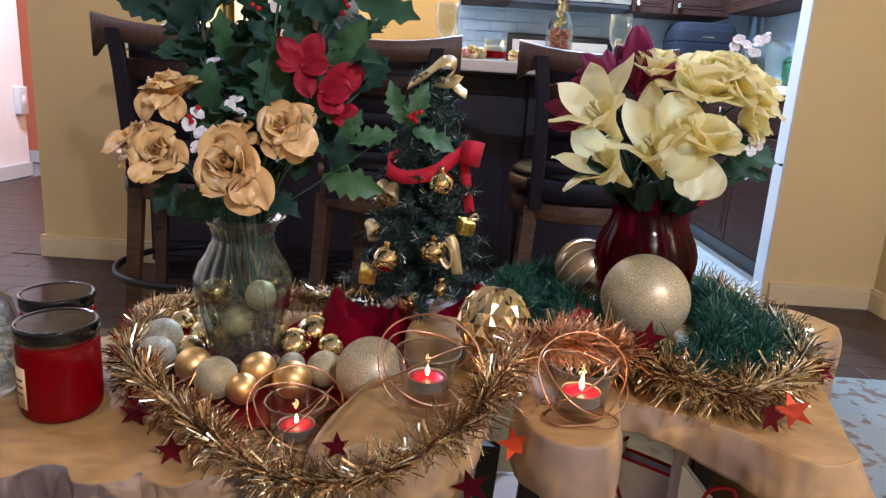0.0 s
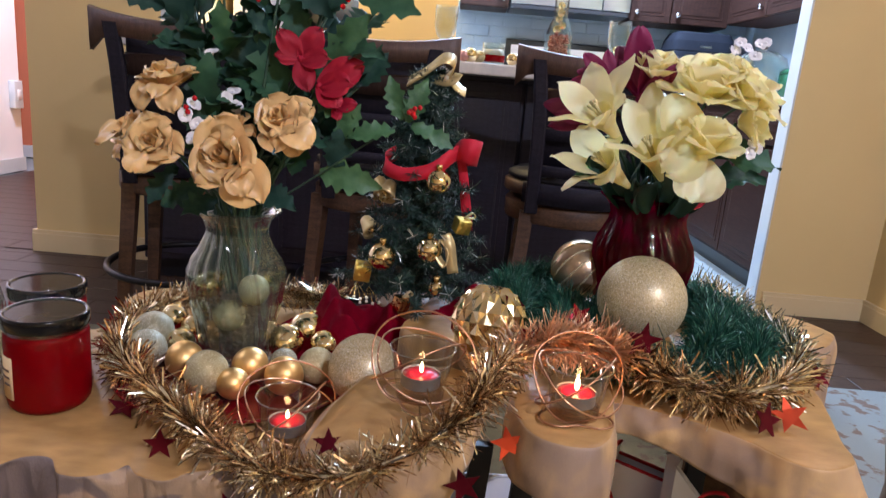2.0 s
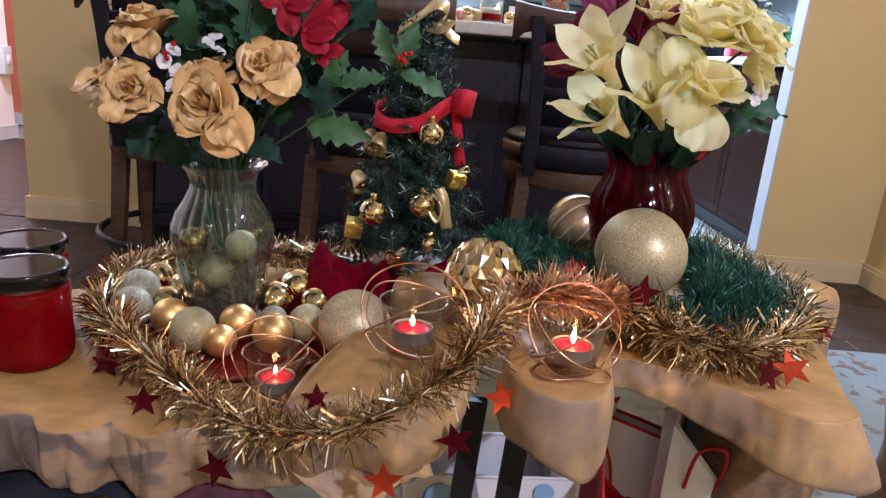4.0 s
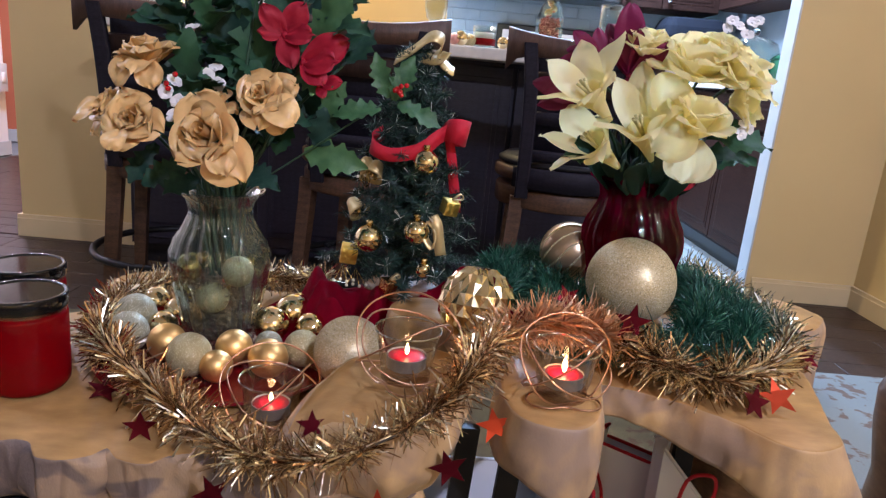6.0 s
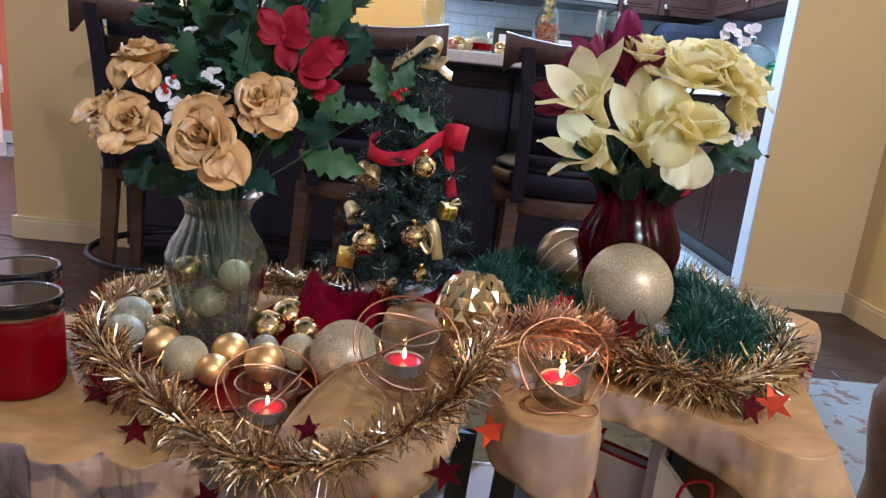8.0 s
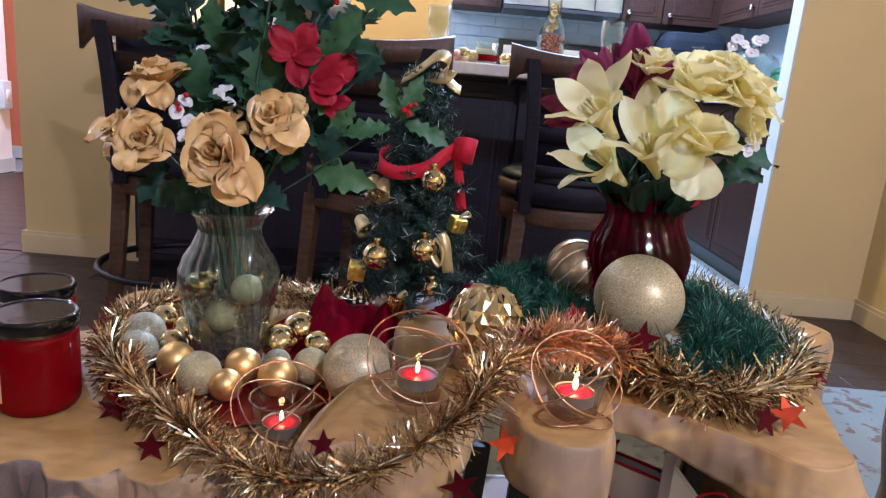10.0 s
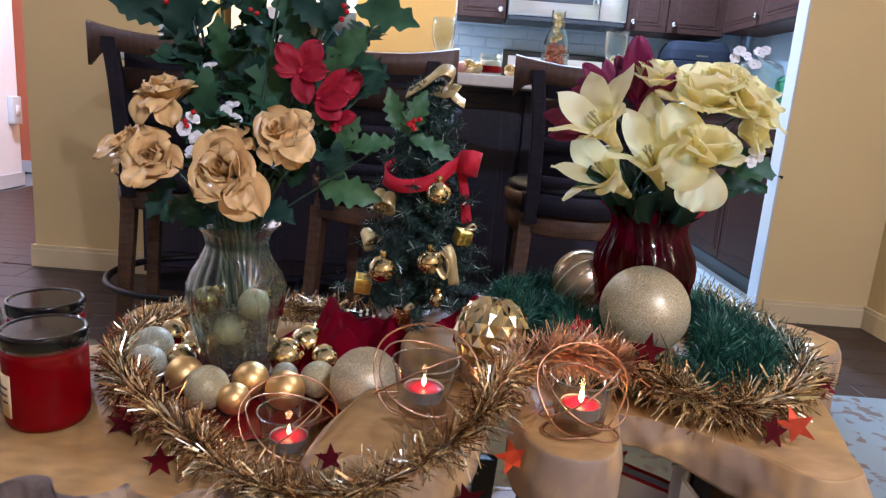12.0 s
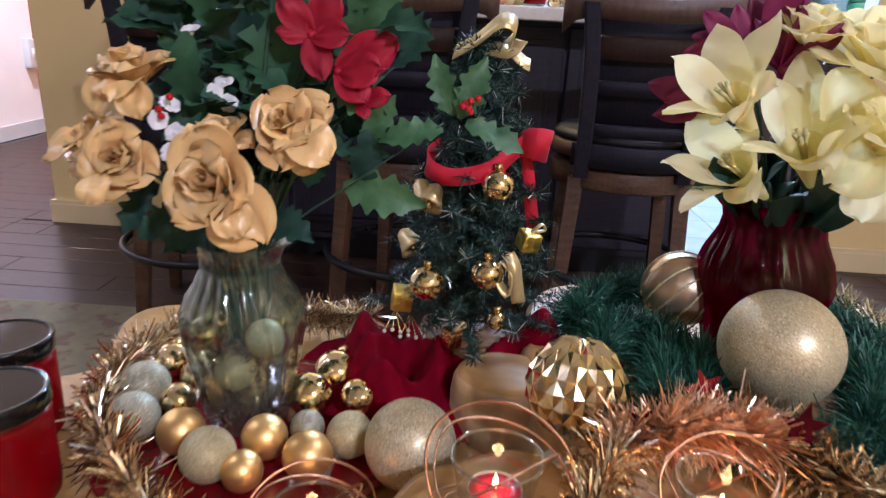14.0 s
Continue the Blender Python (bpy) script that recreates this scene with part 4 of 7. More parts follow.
def tealight_holder(x, y, z, turn, flame_power, tall=1.0, loop=1.0):
    ob = root("tealight_holder", (x, y, z), "lit red tealight in a clear glass cup wound with copper wire", "candle holder", "wire tealight holders")
    c = (x, y, z)
    g = part("glass_cup", lathe([(0.0215, 0.0110), (0.0226, 0.016), (0.0278, 0.045), (0.0284, 0.0475)], c, 48, cap0=False, cap1=False), M_CUP, ob)
    tl = part("tealight", lathe([(0.0170, 0.0136), (0.0171, 0.0140), (0.0172, 0.0238), (0.0175, 0.0242), (0.0169, 0.0242), (0.0168, 0.0215), (0.001, 0.0215)], c, 36), M_ALU, ob, "tealight in an aluminium tin")
    part("wax", lathe([(0.0166, 0.0218), (0.0163, 0.0229), (0.010, 0.0225), (0.001, 0.0222)], c, 36), M_TEAWAX, tl, "red wax")
    part("wick", tube([(x, y, z + 0.0222), (x + 0.0003, y, z + 0.0265)], 0.0005, 6), M_WICK, tl)
    fl = part("flame", lathe([(r * tall ** 0.5, 0.0242 + h * tall) for r, h in ((0.0006, 0), (0.0015, 0.0013), (0.0020, 0.0033), (0.0016, 0.0063), (0.0008, 0.0088), (0.0002, 0.0103))], c, 14), M_FLAME, tl, "small yellow flame")
    fl.visible_shadow = False
    g.visible_shadow = False
    rim = part("rim", tube([(x + 0.0283 * math.cos(2 * math.pi * i / 48), y + 0.0283 * math.sin(2 * math.pi * i / 48), z + 0.0477) for i in range(48)], 0.0011, 8, True), M_CUPRIM, ob)
    foot = part("foot", lathe([(0.0196, 0.0018), (0.0212, 0.003), (0.0215, 0.0108), (0.0190, 0.0128), (0.001, 0.0132)], c, 36), M_FOOT, ob, "thick glass foot")
    rim.visible_shadow = foot.visible_shadow = False
    loops = []
    for k, (rad, tx, ty, dz, dx) in enumerate(((0.0455, 68, 8, 0.036, 0.0), (0.044, 22, 16, 0.034, 0.002), (0.043, -28, -30, 0.030, -0.002))):
        m = Matrix.Translation((x + dx, y, z + dz)) @ pose(0, 0, 0, 0, 0, turn) @ pose(0, 0, 0, tx, ty, 0)
        loops.append([m @ Vector((loop * rad * math.cos(a) * (1 + 0.05 * math.sin(3 * a + k)), loop * rad * 0.94 * math.sin(a), 0.003 * math.sin(2 * a + k))) for a in [2 * math.pi * i / 56 for i in range(56)]])
    low = min(q.z for lp in loops for q in lp)
    for lp in loops:
        pts = [Vector((q.x, q.y, max(q.z, z + 0.0018))) for q in lp]
        part("wire_loop", tube(pts, 0.00085, 6, True), M_COPPER, ob, "copper wire loop")
    part("wire_base", tube([Vector((x + 0.028 * math.cos(a) * (1 + 0.25 * math.cos(3 * a + turn)), y + 0.028 * math.sin(a) * (1 + 0.25 * math.cos(3 * a + turn)), z + 0.0018)) for a in [2 * math.pi * i / 48 for i in range(48)]], 0.00095, 6, True), M_COPPER, ob)
    data = bpy.data.lights.new("flame_light", "POINT")
    data.energy, data.color, data.shadow_soft_size = flame_power, (1.0, 0.42, 0.14), 0.0028
    lp = new("flame_light", data)
    lp.location = (x, y, z + 0.0300)


tealight_holder(-0.121, 0.607, LEFT_Z + 0.001, 30, 0.024)
tealight_holder(-0.001, 0.590, TOP_Z + 0.001, -8, 0.026)
tealight_holder(0.1340, 0.581, TOP_Z + 0.001, 14, 0.13, 1.45, 0.92)

# ---- charger plate and baubles ----
M_REDPLATE = mat("red lacquer", (0.15, 0.003, 0.006), 0.1, 0.0, 0.05, 30, 0.0, coat=0.8)
ob = root("charger_plate", (-0.205, 0.745, LEFT_Z), "glossy red round charger plate under the vase", "plate")
part("plate", lathe([(0.09, 0.001), (0.10, 0.002), (0.128, 0.008), (0.135, 0.011), (0.134, 0.0125), (0.126, 0.0105), (0.10, 0.0055), (0.001, 0.005)], (-0.205, 0.745, LEFT_Z), 64), M_REDPLATE, ob)
PLATE = LEFT_Z + 0.0055
M_MATTEGOLD = mat("satin gold", (0.80, 0.50, 0.185), 0.42, 0.9, 0.06, 30, 0.02)
M_SHINYGOLD = mat("mirror gold", (0.88, 0.73, 0.46), 0.05, 1, 0.02, 30, 0.0)
M_GLIT = glitter("champagne glitter", (0.44, 0.365, 0.185), (0.95, 0.88, 0.62), 0.60, 1800, 0.45, 9)
M_GLITSILVER = glitter("silver glitter", (0.31, 0.280, 0.18), (0.95, 0.92, 0.76), 0.52, 1800, 0.45, 9)
M_PALEGLIT = glitter("pale champagne glitter", (0.56, 0.46, 0.255), (1.0, 0.95, 0.78), 0.44, 1500, 0.55, 5)
M_GOLDCAP = mat("bauble cap", (0.7, 0.5, 0.2), 0.25, 1, 0.05, 50, 0.0)


def bauble(c, r, material, label, tilt=(0, 0), group="small baubles", cap=True, n=32):
    ob = root("bauble", (c[0], c[1], c[2] - r), label, "bauble", group)
    m = Matrix.Translation(c) @ pose(0, 0, 0, tilt[0], tilt[1])
    part("ball", ball((0, 0, 0), r, n), material, ob, m=m)
    if cap:
        part("cap", lathe([(0.006, r - 0.0008), (0.006, r + 0.005), (0.0045, r + 0.006), (0.001, r + 0.006)], n=14), M_GOLDCAP, ob, m=m)
        part("hook", tube([(0.003 * math.cos(a), 0, r + 0.008 + 0.003 * math.sin(a)) for a in [2 * math.pi * i / 12 for i in range(12)]], 0.0005, 5, True), M_GOLDCAP, ob, m=m)
    return ob


GOLD, SHINE, GLIT, SILV = "satin gold bauble on the red plate", "mirror-bright gold bauble beside the vase", "champagne glitter bauble on the red plate", "silver glitter bauble among the tinsel"
for cx, cy, r, material, label, tilt in (
        (-0.259, 0.715, 0.0200, M_MATTEGOLD, GOLD, (60, 40)), (-0.188, 0.716, 0.0195, M_MATTEGOLD, GOLD, (100, 20)), (-0.193, 0.674, 0.0165, M_MATTEGOLD, GOLD, (70, -80)),
        (-0.146, 0.694, 0.0205, M_MATTEGOLD, GOLD, (80, 100)), (-0.2235, 0.683, 0.0225, M_GLIT, GLIT, (120, 30)), (-0.118, 0.728, 0.0200, M_GLIT, GLIT, (50, 120)),
        (-0.158, 0.742, 0.0150, M_GLITSILVER, SILV, (60, 60)), (-0.318, 0.775, 0.0225, M_GLITSILVER, SILV, (50, -40)), (-0.306, 0.728, 0.0220, M_GLITSILVER, SILV, (100, 10)),
        (-0.150, 0.828, 0.0225, M_SHINYGOLD, SHINE, (40, 30)), (-0.166, 0.785, 0.0215, M_SHINYGOLD, SHINE, (70, 50)), (-0.121, 0.790, 0.0185, M_SHINYGOLD, SHINE, (-50, 60)),
        (-0.318, 0.832, 0.0180, M_SHINYGOLD, SHINE, (40, -50)), (-0.284, 0.812, 0.0170, M_SHINYGOLD, SHINE, (60, 80)), (-0.345, 0.868, 0.0170, M_SHINYGOLD, SHINE, (60, 10)), (-0.283, 0.765, 0.0170, M_SHINYGOLD, SHINE, (90, 80))):
    on_plate = math.hypot(cx + 0.205, cy - 0.745) < 0.115
    bauble((cx, cy, (PLATE + 0.001 if on_plate else LEFT_Z + 0.009 if math.hypot(cx + 0.205, cy - 0.745) < 0.15 else LEFT_Z) + r), r, material, label, (-abs(tilt[0]) - 25, tilt[1] * 0.4))
bauble((-0.064, 0.705, LEFT_Z + 0.0375), 0.0375, M_PALEGLIT, "large pale champagne glitter bauble behind the wooden block", (-105, 10), "large baubles")
bauble((0.225, 0.735, 0.636), 0.0468, M_PALEGLIT, "large pale champagne glitter bauble leaning on the red vase", (-95, 10), "large baubles", n=48)

# striped bauble behind the red vase
ob = root("bauble", (0.186, 0.87, 0.59), "champagne bauble with pale glitter stripes", "bauble", "large baubles")
m = Matrix.Translation((0.186, 0.875, 0.628)) @ pose(0, 0, 0, 25, 60, 0)
part("ball", ball((0, 0, 0), 0.037, 40), mat("champagne satin", (0.55, 0.40, 0.26), 0.3, 0.8, 0.06, 30, 0.0), ob, m=m)
for k in range(12):
    loop = [Vector((0.0371 * math.sin(p) * math.cos(2 * math.pi * k / 12 + p * 0.5), 0.0371 * math.sin(p) * math.sin(2 * math.pi * k / 12 + p * 0.5), 0.0371 * math.cos(p))) for p in [0.3 + 2.5 * i / 16 for i in range(17)]]
    part("stripe", tube(loop, 0.0014, 5), M_PALEGLIT, ob, m=m)


def faceted(c, r, n=16, rows=10, spike=0.0032):
    """A ball cut in raised diamonds."""
    bm = bmesh.new()
    grid = []
    for i in range(rows + 1):
        p = math.pi * (0.03 + 0.94 * i / rows)
        grid.append([bm.verts.new((c[0] + r * math.sin(p) * math.cos(2 * math.pi * (j + 0.5 * (i % 2)) / n), c[1] + r * math.sin(p) * math.sin(2 * math.pi * (j + 0.5 * (i % 2)) / n), c[2] + r * math.cos(p))) for j in range(n)])
    faces = []
    for i in range(rows - 1):
        for j in range(n):
            o = i % 2
            left, right = grid[i + 1][(j - 1 + o) % n], grid[i + 1][(j + o) % n]
            faces.append(bm.faces.new((grid[i][j], left, grid[i + 2][j], right)))
    for i in (0, rows - 1):
        for j in range(n):
            if i == 0:
                bm.faces.new((grid[0][j], grid[1][j], grid[0][(j + 1) % n]))
            else:
                o = (rows - 1) % 2
                bm.faces.new((grid[rows][j], grid[rows][(j + 1) % n], grid[rows - 1][(j + 1 - o) % n]))
    bm.faces.new(grid[0])
    bm.faces.new(list(reversed(grid[-1])))
    bmesh.ops.recalc_face_normals(bm, faces=bm.faces)
    out = bmesh.ops.poke(bm, faces=faces, offset=0.0)
    for v in out["verts"]:
        v.co += (v.co - Vector(c)).normalized() * spike
    return bm


ob = root("faceted_ornament", (0.063, 0.700, 0.568), "gold mirror ball cut in raised diamond facets", "ornament")
fm = Matrix.Translation((0.063, 0.702, 0.607)) @ pose(0, 0, 0, 60, 20, 10)
part("cap", lathe([(0.007, 0.0375), (0.007, 0.0445), (0.005, 0.0460), (0.001, 0.0460)], n=16), M_GOLDCAP, ob, "small gold cap", m=fm @ pose(0, 0, 0, -130, 0, 0))
part("ball", faceted((0, 0, 0), 0.0385), mat("faceted gold", (0.93, 0.75, 0.45), 0.13, 1, 0.03, 30, 0.0), ob, smooth=False, m=Matrix.Translation((0.063, 0.702, 0.607)) @ pose(0, 0, 0, -14, 6, 10))

# ---- vases ----
M_MOSS = mat("dry brown moss", (0.15, 0.11, 0.07), 0.9, 0, 0.3, 120, 0.1, island=0.8)
ob = root("glass_vase", (-0.222, 0.775, PLATE), "clear ribbed glass vase holding baubles and dry moss", "vase")
c = (-0.222, 0.775, PLATE + 0.001)
outer = [(0.030, 0.0), (0.036, 0.002), (0.038, 0.010, 0.6), (0.0425, 0.035), (0.0488, 0.068), (0.0532, 0.095), (0.0527, 0.108), (0.0475, 0.122), (0.039, 0.136), (0.0335, 0.148), (0.0325, 0.156), (0.0360, 0.166, 0.5), (0.0435, 0.1735, 0.2), (0.0475, 0.1755, 0.1), (0.0482, 0.1775, 0.1)]
inner = [(0.0462, 0.1785, 0.1), (0.0418, 0.1755, 0.2), (0.0340, 0.167, 0.5), (0.0302, 0.156), (0.0312, 0.147), (0.0368, 0.1345), (0.0450, 0.121), (0.0500, 0.107), (0.0505, 0.095), (0.0460, 0.068), (0.0395, 0.036), (0.0345, 0.014), (0.001, 0.011)]
gl = part("vase_glass", lathe([(r, z, *(w or [1.0])) for r, z, *w in outer] + inner, c, 120, 20, 0.042, 3.0), M_VASE, ob)
gl.visible_shadow = False
rs = random.Random(8)
vs, fs = [], []
for k in range(2600):
    a, rr, zz = rs.random() * 6.28, 0.036 * math.sqrt(rs.random()), 0.013 + rs.random() * 0.075
    p0 = Vector((c[0] + rr * math.cos(a), c[1] + rr * math.sin(a), c[2] + zz))
    d = Vector((rs.gauss(0, 1), rs.gauss(0, 1), rs.gauss(0, 0.6))).normalized() * 0.013
    s = d.orthogonal().normalized() * 0.0005
    e = p0 + d
    q = Vector((e.x - c[0], e.y - c[1]))
    if q.length > 0.040:
        q *= 0.040 / q.length
        e.x, e.y = c[0] + q.x, c[1] + q.y
    e.z = max(e.z, c[2] + 0.012)
    k0 = len(vs)
    vs += [tuple(p0 - s), tuple(p0 + s), tuple(e + s), tuple(e - s)]
    fs.append((k0, k0 + 1, k0 + 2, k0 + 3))
place("moss", raw_mesh("moss", vs, fs, M_MOSS), ob, I4, "dry brown moss", "stuff")
for bx, by, bz, r, material, label in ((-0.222, 0.749, 0.062, 0.0180, M_GLIT, "champagne glitter bauble inside the vase"), (-0.197, 0.756, 0.091, 0.0172, M_GLIT, "champagne glitter bauble inside the vase"), (-0.249, 0.757, 0.092, 0.0155, M_SHINYGOLD, "bright gold bauble inside the vase"), (-0.249, 0.766, 0.060, 0.0145, M_SHINYGOLD, "bright gold bauble inside the vase"), (-0.225, 0.80, 0.066, 0.018, M_MATTEGOLD, "satin gold bauble inside the vase")):
    bauble((bx, by, c[2] + bz), r, material, label, (40 + 900 * bx, 300 * by), "baubles in the vase")

ob = root("ruby_vase", (0.253, 0.852, TOP_Z), "ribbed ruby red glass vase standing in green garland", "vase")
c = (0.253, 0.852, TOP_Z)
outer = [(0.036, 0.0), (0.042, 0.002), (0.044, 0.012), (0.049, 0.035), (0.0565, 0.06), (0.0608, 0.080), (0.0605, 0.092), (0.0565, 0.106), (0.0505, 0.118), (0.0458, 0.129), (0.0440, 0.139), (0.0462, 0.149), (0.0530, 0.1565), (0.0575, 0.1590), (0.0588, 0.1610)]
inner = [(0.0566, 0.1618), (0.0508, 0.1585), (0.0437, 0.150), (0.0415, 0.139), (0.0432, 0.129), (0.0478, 0.1175), (0.0538, 0.1050), (0.0578, 0.0915), (0.0581, 0.080), (0.0538, 0.060), (0.0464, 0.036), (0.040, 0.014), (0.001, 0.011)]
part("vase_glass", lathe([(r, z, *(w or [1.0])) for r, z, *w in outer] + inner, c, 120, 22, 0.02, 3.0), M_REDGLASS, ob)
part("rim", tube([(c[0] + 0.0578 * math.cos(2 * math.pi * i / 64), c[1] + 0.0578 * math.sin(2 * math.pi * i / 64), c[2] + 0.1622) for i in range(64)], 0.0010, 6, True), M_REDGLASS, ob, "rounded ruby rim")

# ---- flowers ----
M_ROSE = mat("gold satin petals", (0.78, 0.505, 0.215), 0.28, 0.0, 0.16, 60, 0.5, 90, coat=0.35, objvar=0.5, sub=0.05)
M_CREAM = mat("cream cloth petals", (0.96, 0.89, 0.47), 0.65, 0, 0.10, 30, 0.18, 90, (5, 5, 1), objvar=0.5, second=(0.95, 0.87, 0.54), sub=0.15)
let_through(M_CREAM, 0.55)
let_through(M_ROSE, 0.08)
M_PLUM = mat("plum cloth petals", (0.165, 0.002, 0.048), 0.6, 0, 0.2, 50, 0.15, 300, objvar=0.4)
M_REDPETAL = mat("red velvet petals", (0.34, 0.003, 0.022), 0.65, 0, 0.25, 50, 0.3, 200, sheen=0.0, objvar=0.4)
M_HOLLY = mat("holly leaf", (0.033, 0.095, 0.046), 0.6, 0, 0.3, 90, 0.25, 220, objvar=0.9, second=(0.014, 0.044, 0.032))
M_HOLLY.node_tree.nodes["Principled BSDF"].inputs["Specular IOR Level"].default_value = 0.25
M_LIGHTLEAF = mat("light holly leaf", (0.085, 0.185, 0.072), 0.5, 0, 0.2, 90, 0.25, 220, objvar=0.5, second=(0.03, 0.10, 0.04))
M_BLUELEAF = mat("dark blue-green leaf", (0.02, 0.06, 0.05), 0.45, 0, 0.25, 90, 0.2, 220, objvar=0.6)
M_STEM = mat("green stem", (0.028, 0.070, 0.040), 0.5, 0, 0.2, 60, 0.1)
M_BERRY = mat("red berry", (0.5, 0.008, 0.015), 0.15, 0, 0.1, 60, 0.0, coat=0.6)
M_BLOSSOM = mat("white blossom", (0.85, 0.83, 0.84), 0.6, 0, 0.08, 60, 0.1)
M_STAMEN = mat("yellow stamen", (0.58, 0.52, 0.24), 0.6, 0, 0.15, 60, 0.1)


def petal_mesh(name, length, width, cup, curl, point=0.0, wave=0.0, material=None, nu=9, nv=10, seed=0, back=0.0, roll=0.25, lip=0.0, crumple=0.06):
    """A petal rising along z from the origin, bending out towards +y. point: how sharp its tip is."""
    verts, faces = [], []
    for j in range(nv):
        v = j / (nv - 1)
        blunt = (0.34 + 0.66 * math.sin(math.pi * 0.5 * min(v / 0.62, 1.0))) * (1 if v < 0.62 else math.sqrt(max(1 - ((v - 0.62) / 0.385) ** 2, 0.02)))
        sharp = math.sin(math.pi * (0.10 + 0.88 * v)) ** 0.9
        w = width * ((1 - point) * blunt + point * sharp)
        for i in range(nu):
            u = 2 * i / (nu - 1) - 1
            x = u * w
            rip = wave * width * math.sin(5 * u + 7 * v + seed) * v * v
            y = -cup * u * u * w * (1 - 0.75 * v) + roll * u * u * w * v * v + curl * length * v ** 3 + back * length * v * v + rip + crumple * width * (noise.noise(Vector((u * 1.7, v * 1.7, seed))) + 0.8 * v * noise.noise(Vector((u * 3.4, v * 2.6, seed + 5.5))))
            k = max(0.0, (v - 0.66) / 0.34)
            y += lip * length * k * k * (0.75 + 0.5 * noise.noise(Vector((u * 1.3, seed, 0.5))))
            z = length * (v - 0.30 * abs(curl) * v ** 4 - 0.45 * lip * k ** 3) - 0.05 * length * abs(u) * (1 - point) * v
            z += crumple * 0.7 * length * v ** 4 * noise.noise(Vector((u * 2.3, seed * 1.7, 0.3)))
            verts.append((x, y, z))
    for j in range(nv - 1):
        for i in range(nu - 1):
            a = j * nu + i
            faces.append((a, a + 1, a + nu + 1, a + nu))
    return raw_mesh(name, verts, faces, material, True)


def aim(c, axis, spin=0.0):
    q = Vector(axis).normalized().to_track_quat("Z", "Y").to_matrix().to_4x4()
    return Matrix.Translation(c) @ q @ pose(0, 0, 0, 0, 0, spin)


def put_petals(flower, m, meshes, count, tilt, lift, scale, phase, rnd, out=0.0, jitter=6.0, name="petal"):
    for k in range(count):
        a = phase + 360.0 * k / count + rnd.gauss(0, jitter)
        s = scale * (0.94 + 0.12 * rnd.random())
        mm = m @ pose(0, 0, 0, 0, 0, a) @ pose(0, out, lift, -(tilt + rnd.gauss(0, jitter * 0.6))) @ Matrix.Scale(s, 4)
        place(name, meshes[rnd.randrange(len(meshes))], flower, mm)


ROSE_IN = [petal_mesh("petal", 0.030, 0.0135, 0.95, 0.03, 0.1, 0.03, M_ROSE, nv=12, seed=k, lip=0.10, crumple=0.16) for k in range(3)]
ROSE_MID = [petal_mesh("petal", 0.037, 0.0235, 0.72, 0.08, 0.30, 0.06, M_ROSE, nv=13, nu=11, seed=k + 4, roll=0.35, lip=0.26, crumple=0.32) for k in range(4)]
ROSE_OUT = [petal_mesh("petal", 0.042, 0.0250, 0.55, 0.16, 0.30, 0.08, M_ROSE, nv=13, nu=11, seed=k + 9, back=0.04, roll=0.40, lip=0.30, crumple=0.34) for k in range(4)]


def petal_at(flower, me, base, d, face, s=1.0, label=""):
    """One petal from base along d, its inner side towards face."""
    z = Vector(d).normalized()
    x = Vector(face).cross(z).normalized() * -1
    y = z.cross(x)
    m = Matrix((x, y, z)).transposed().to_4x4()
    return place("petal", me, flower, Matrix.Translation(base) @ m @ Matrix.Scale(s, 4), label)


def rose(parent, c, axis, size, rnd, spin=0.0, open_=1.0, outer=4):
    """A full-blown rose: a rolled heart, then opening rings of petals."""
    s = size / 0.050
    m = aim(c, axis, spin) @ Matrix.Translation((0, 0, -0.018 * s))
    coil = []
    for k in range(26):
        a, r = k * 0.42, 0.0012 + 0.00024 * k
        coil.append((r * s * math.cos(a), r * s * math.sin(a)))
    heart = rings([[(x * f, y * f, z * s - 0.05 * math.hypot(x, y)) for x, y in coil] for f, z in ((0.5, 0.0), (0.9, 0.012), (1.0, 0.022), (1.02, 0.030), (1.12, 0.033))], False)
    fl = part("rose", heart, M_ROSE, parent, "gold satin rose", m=m)
    put_petals(fl, m, ROSE_IN, 3, 8 * open_, 0.002 * s, s * 1.12, 20, rnd, 0.0055 * s, 14)
    put_petals(fl, m, ROSE_MID, 3, 17 * open_, 0.001 * s, s * 0.96, 75, rnd, 0.0075 * s, 18)
    put_petals(fl, m, ROSE_MID, 3, 33 * open_, -0.001 * s, s * 1.04, 10, rnd, 0.008 * s, 18)
    put_petals(fl, m, ROSE_OUT, outer, 56 * open_, -0.004 * s, s * 0.98, 30, rnd, 0.007 * s, 20)
    return fl


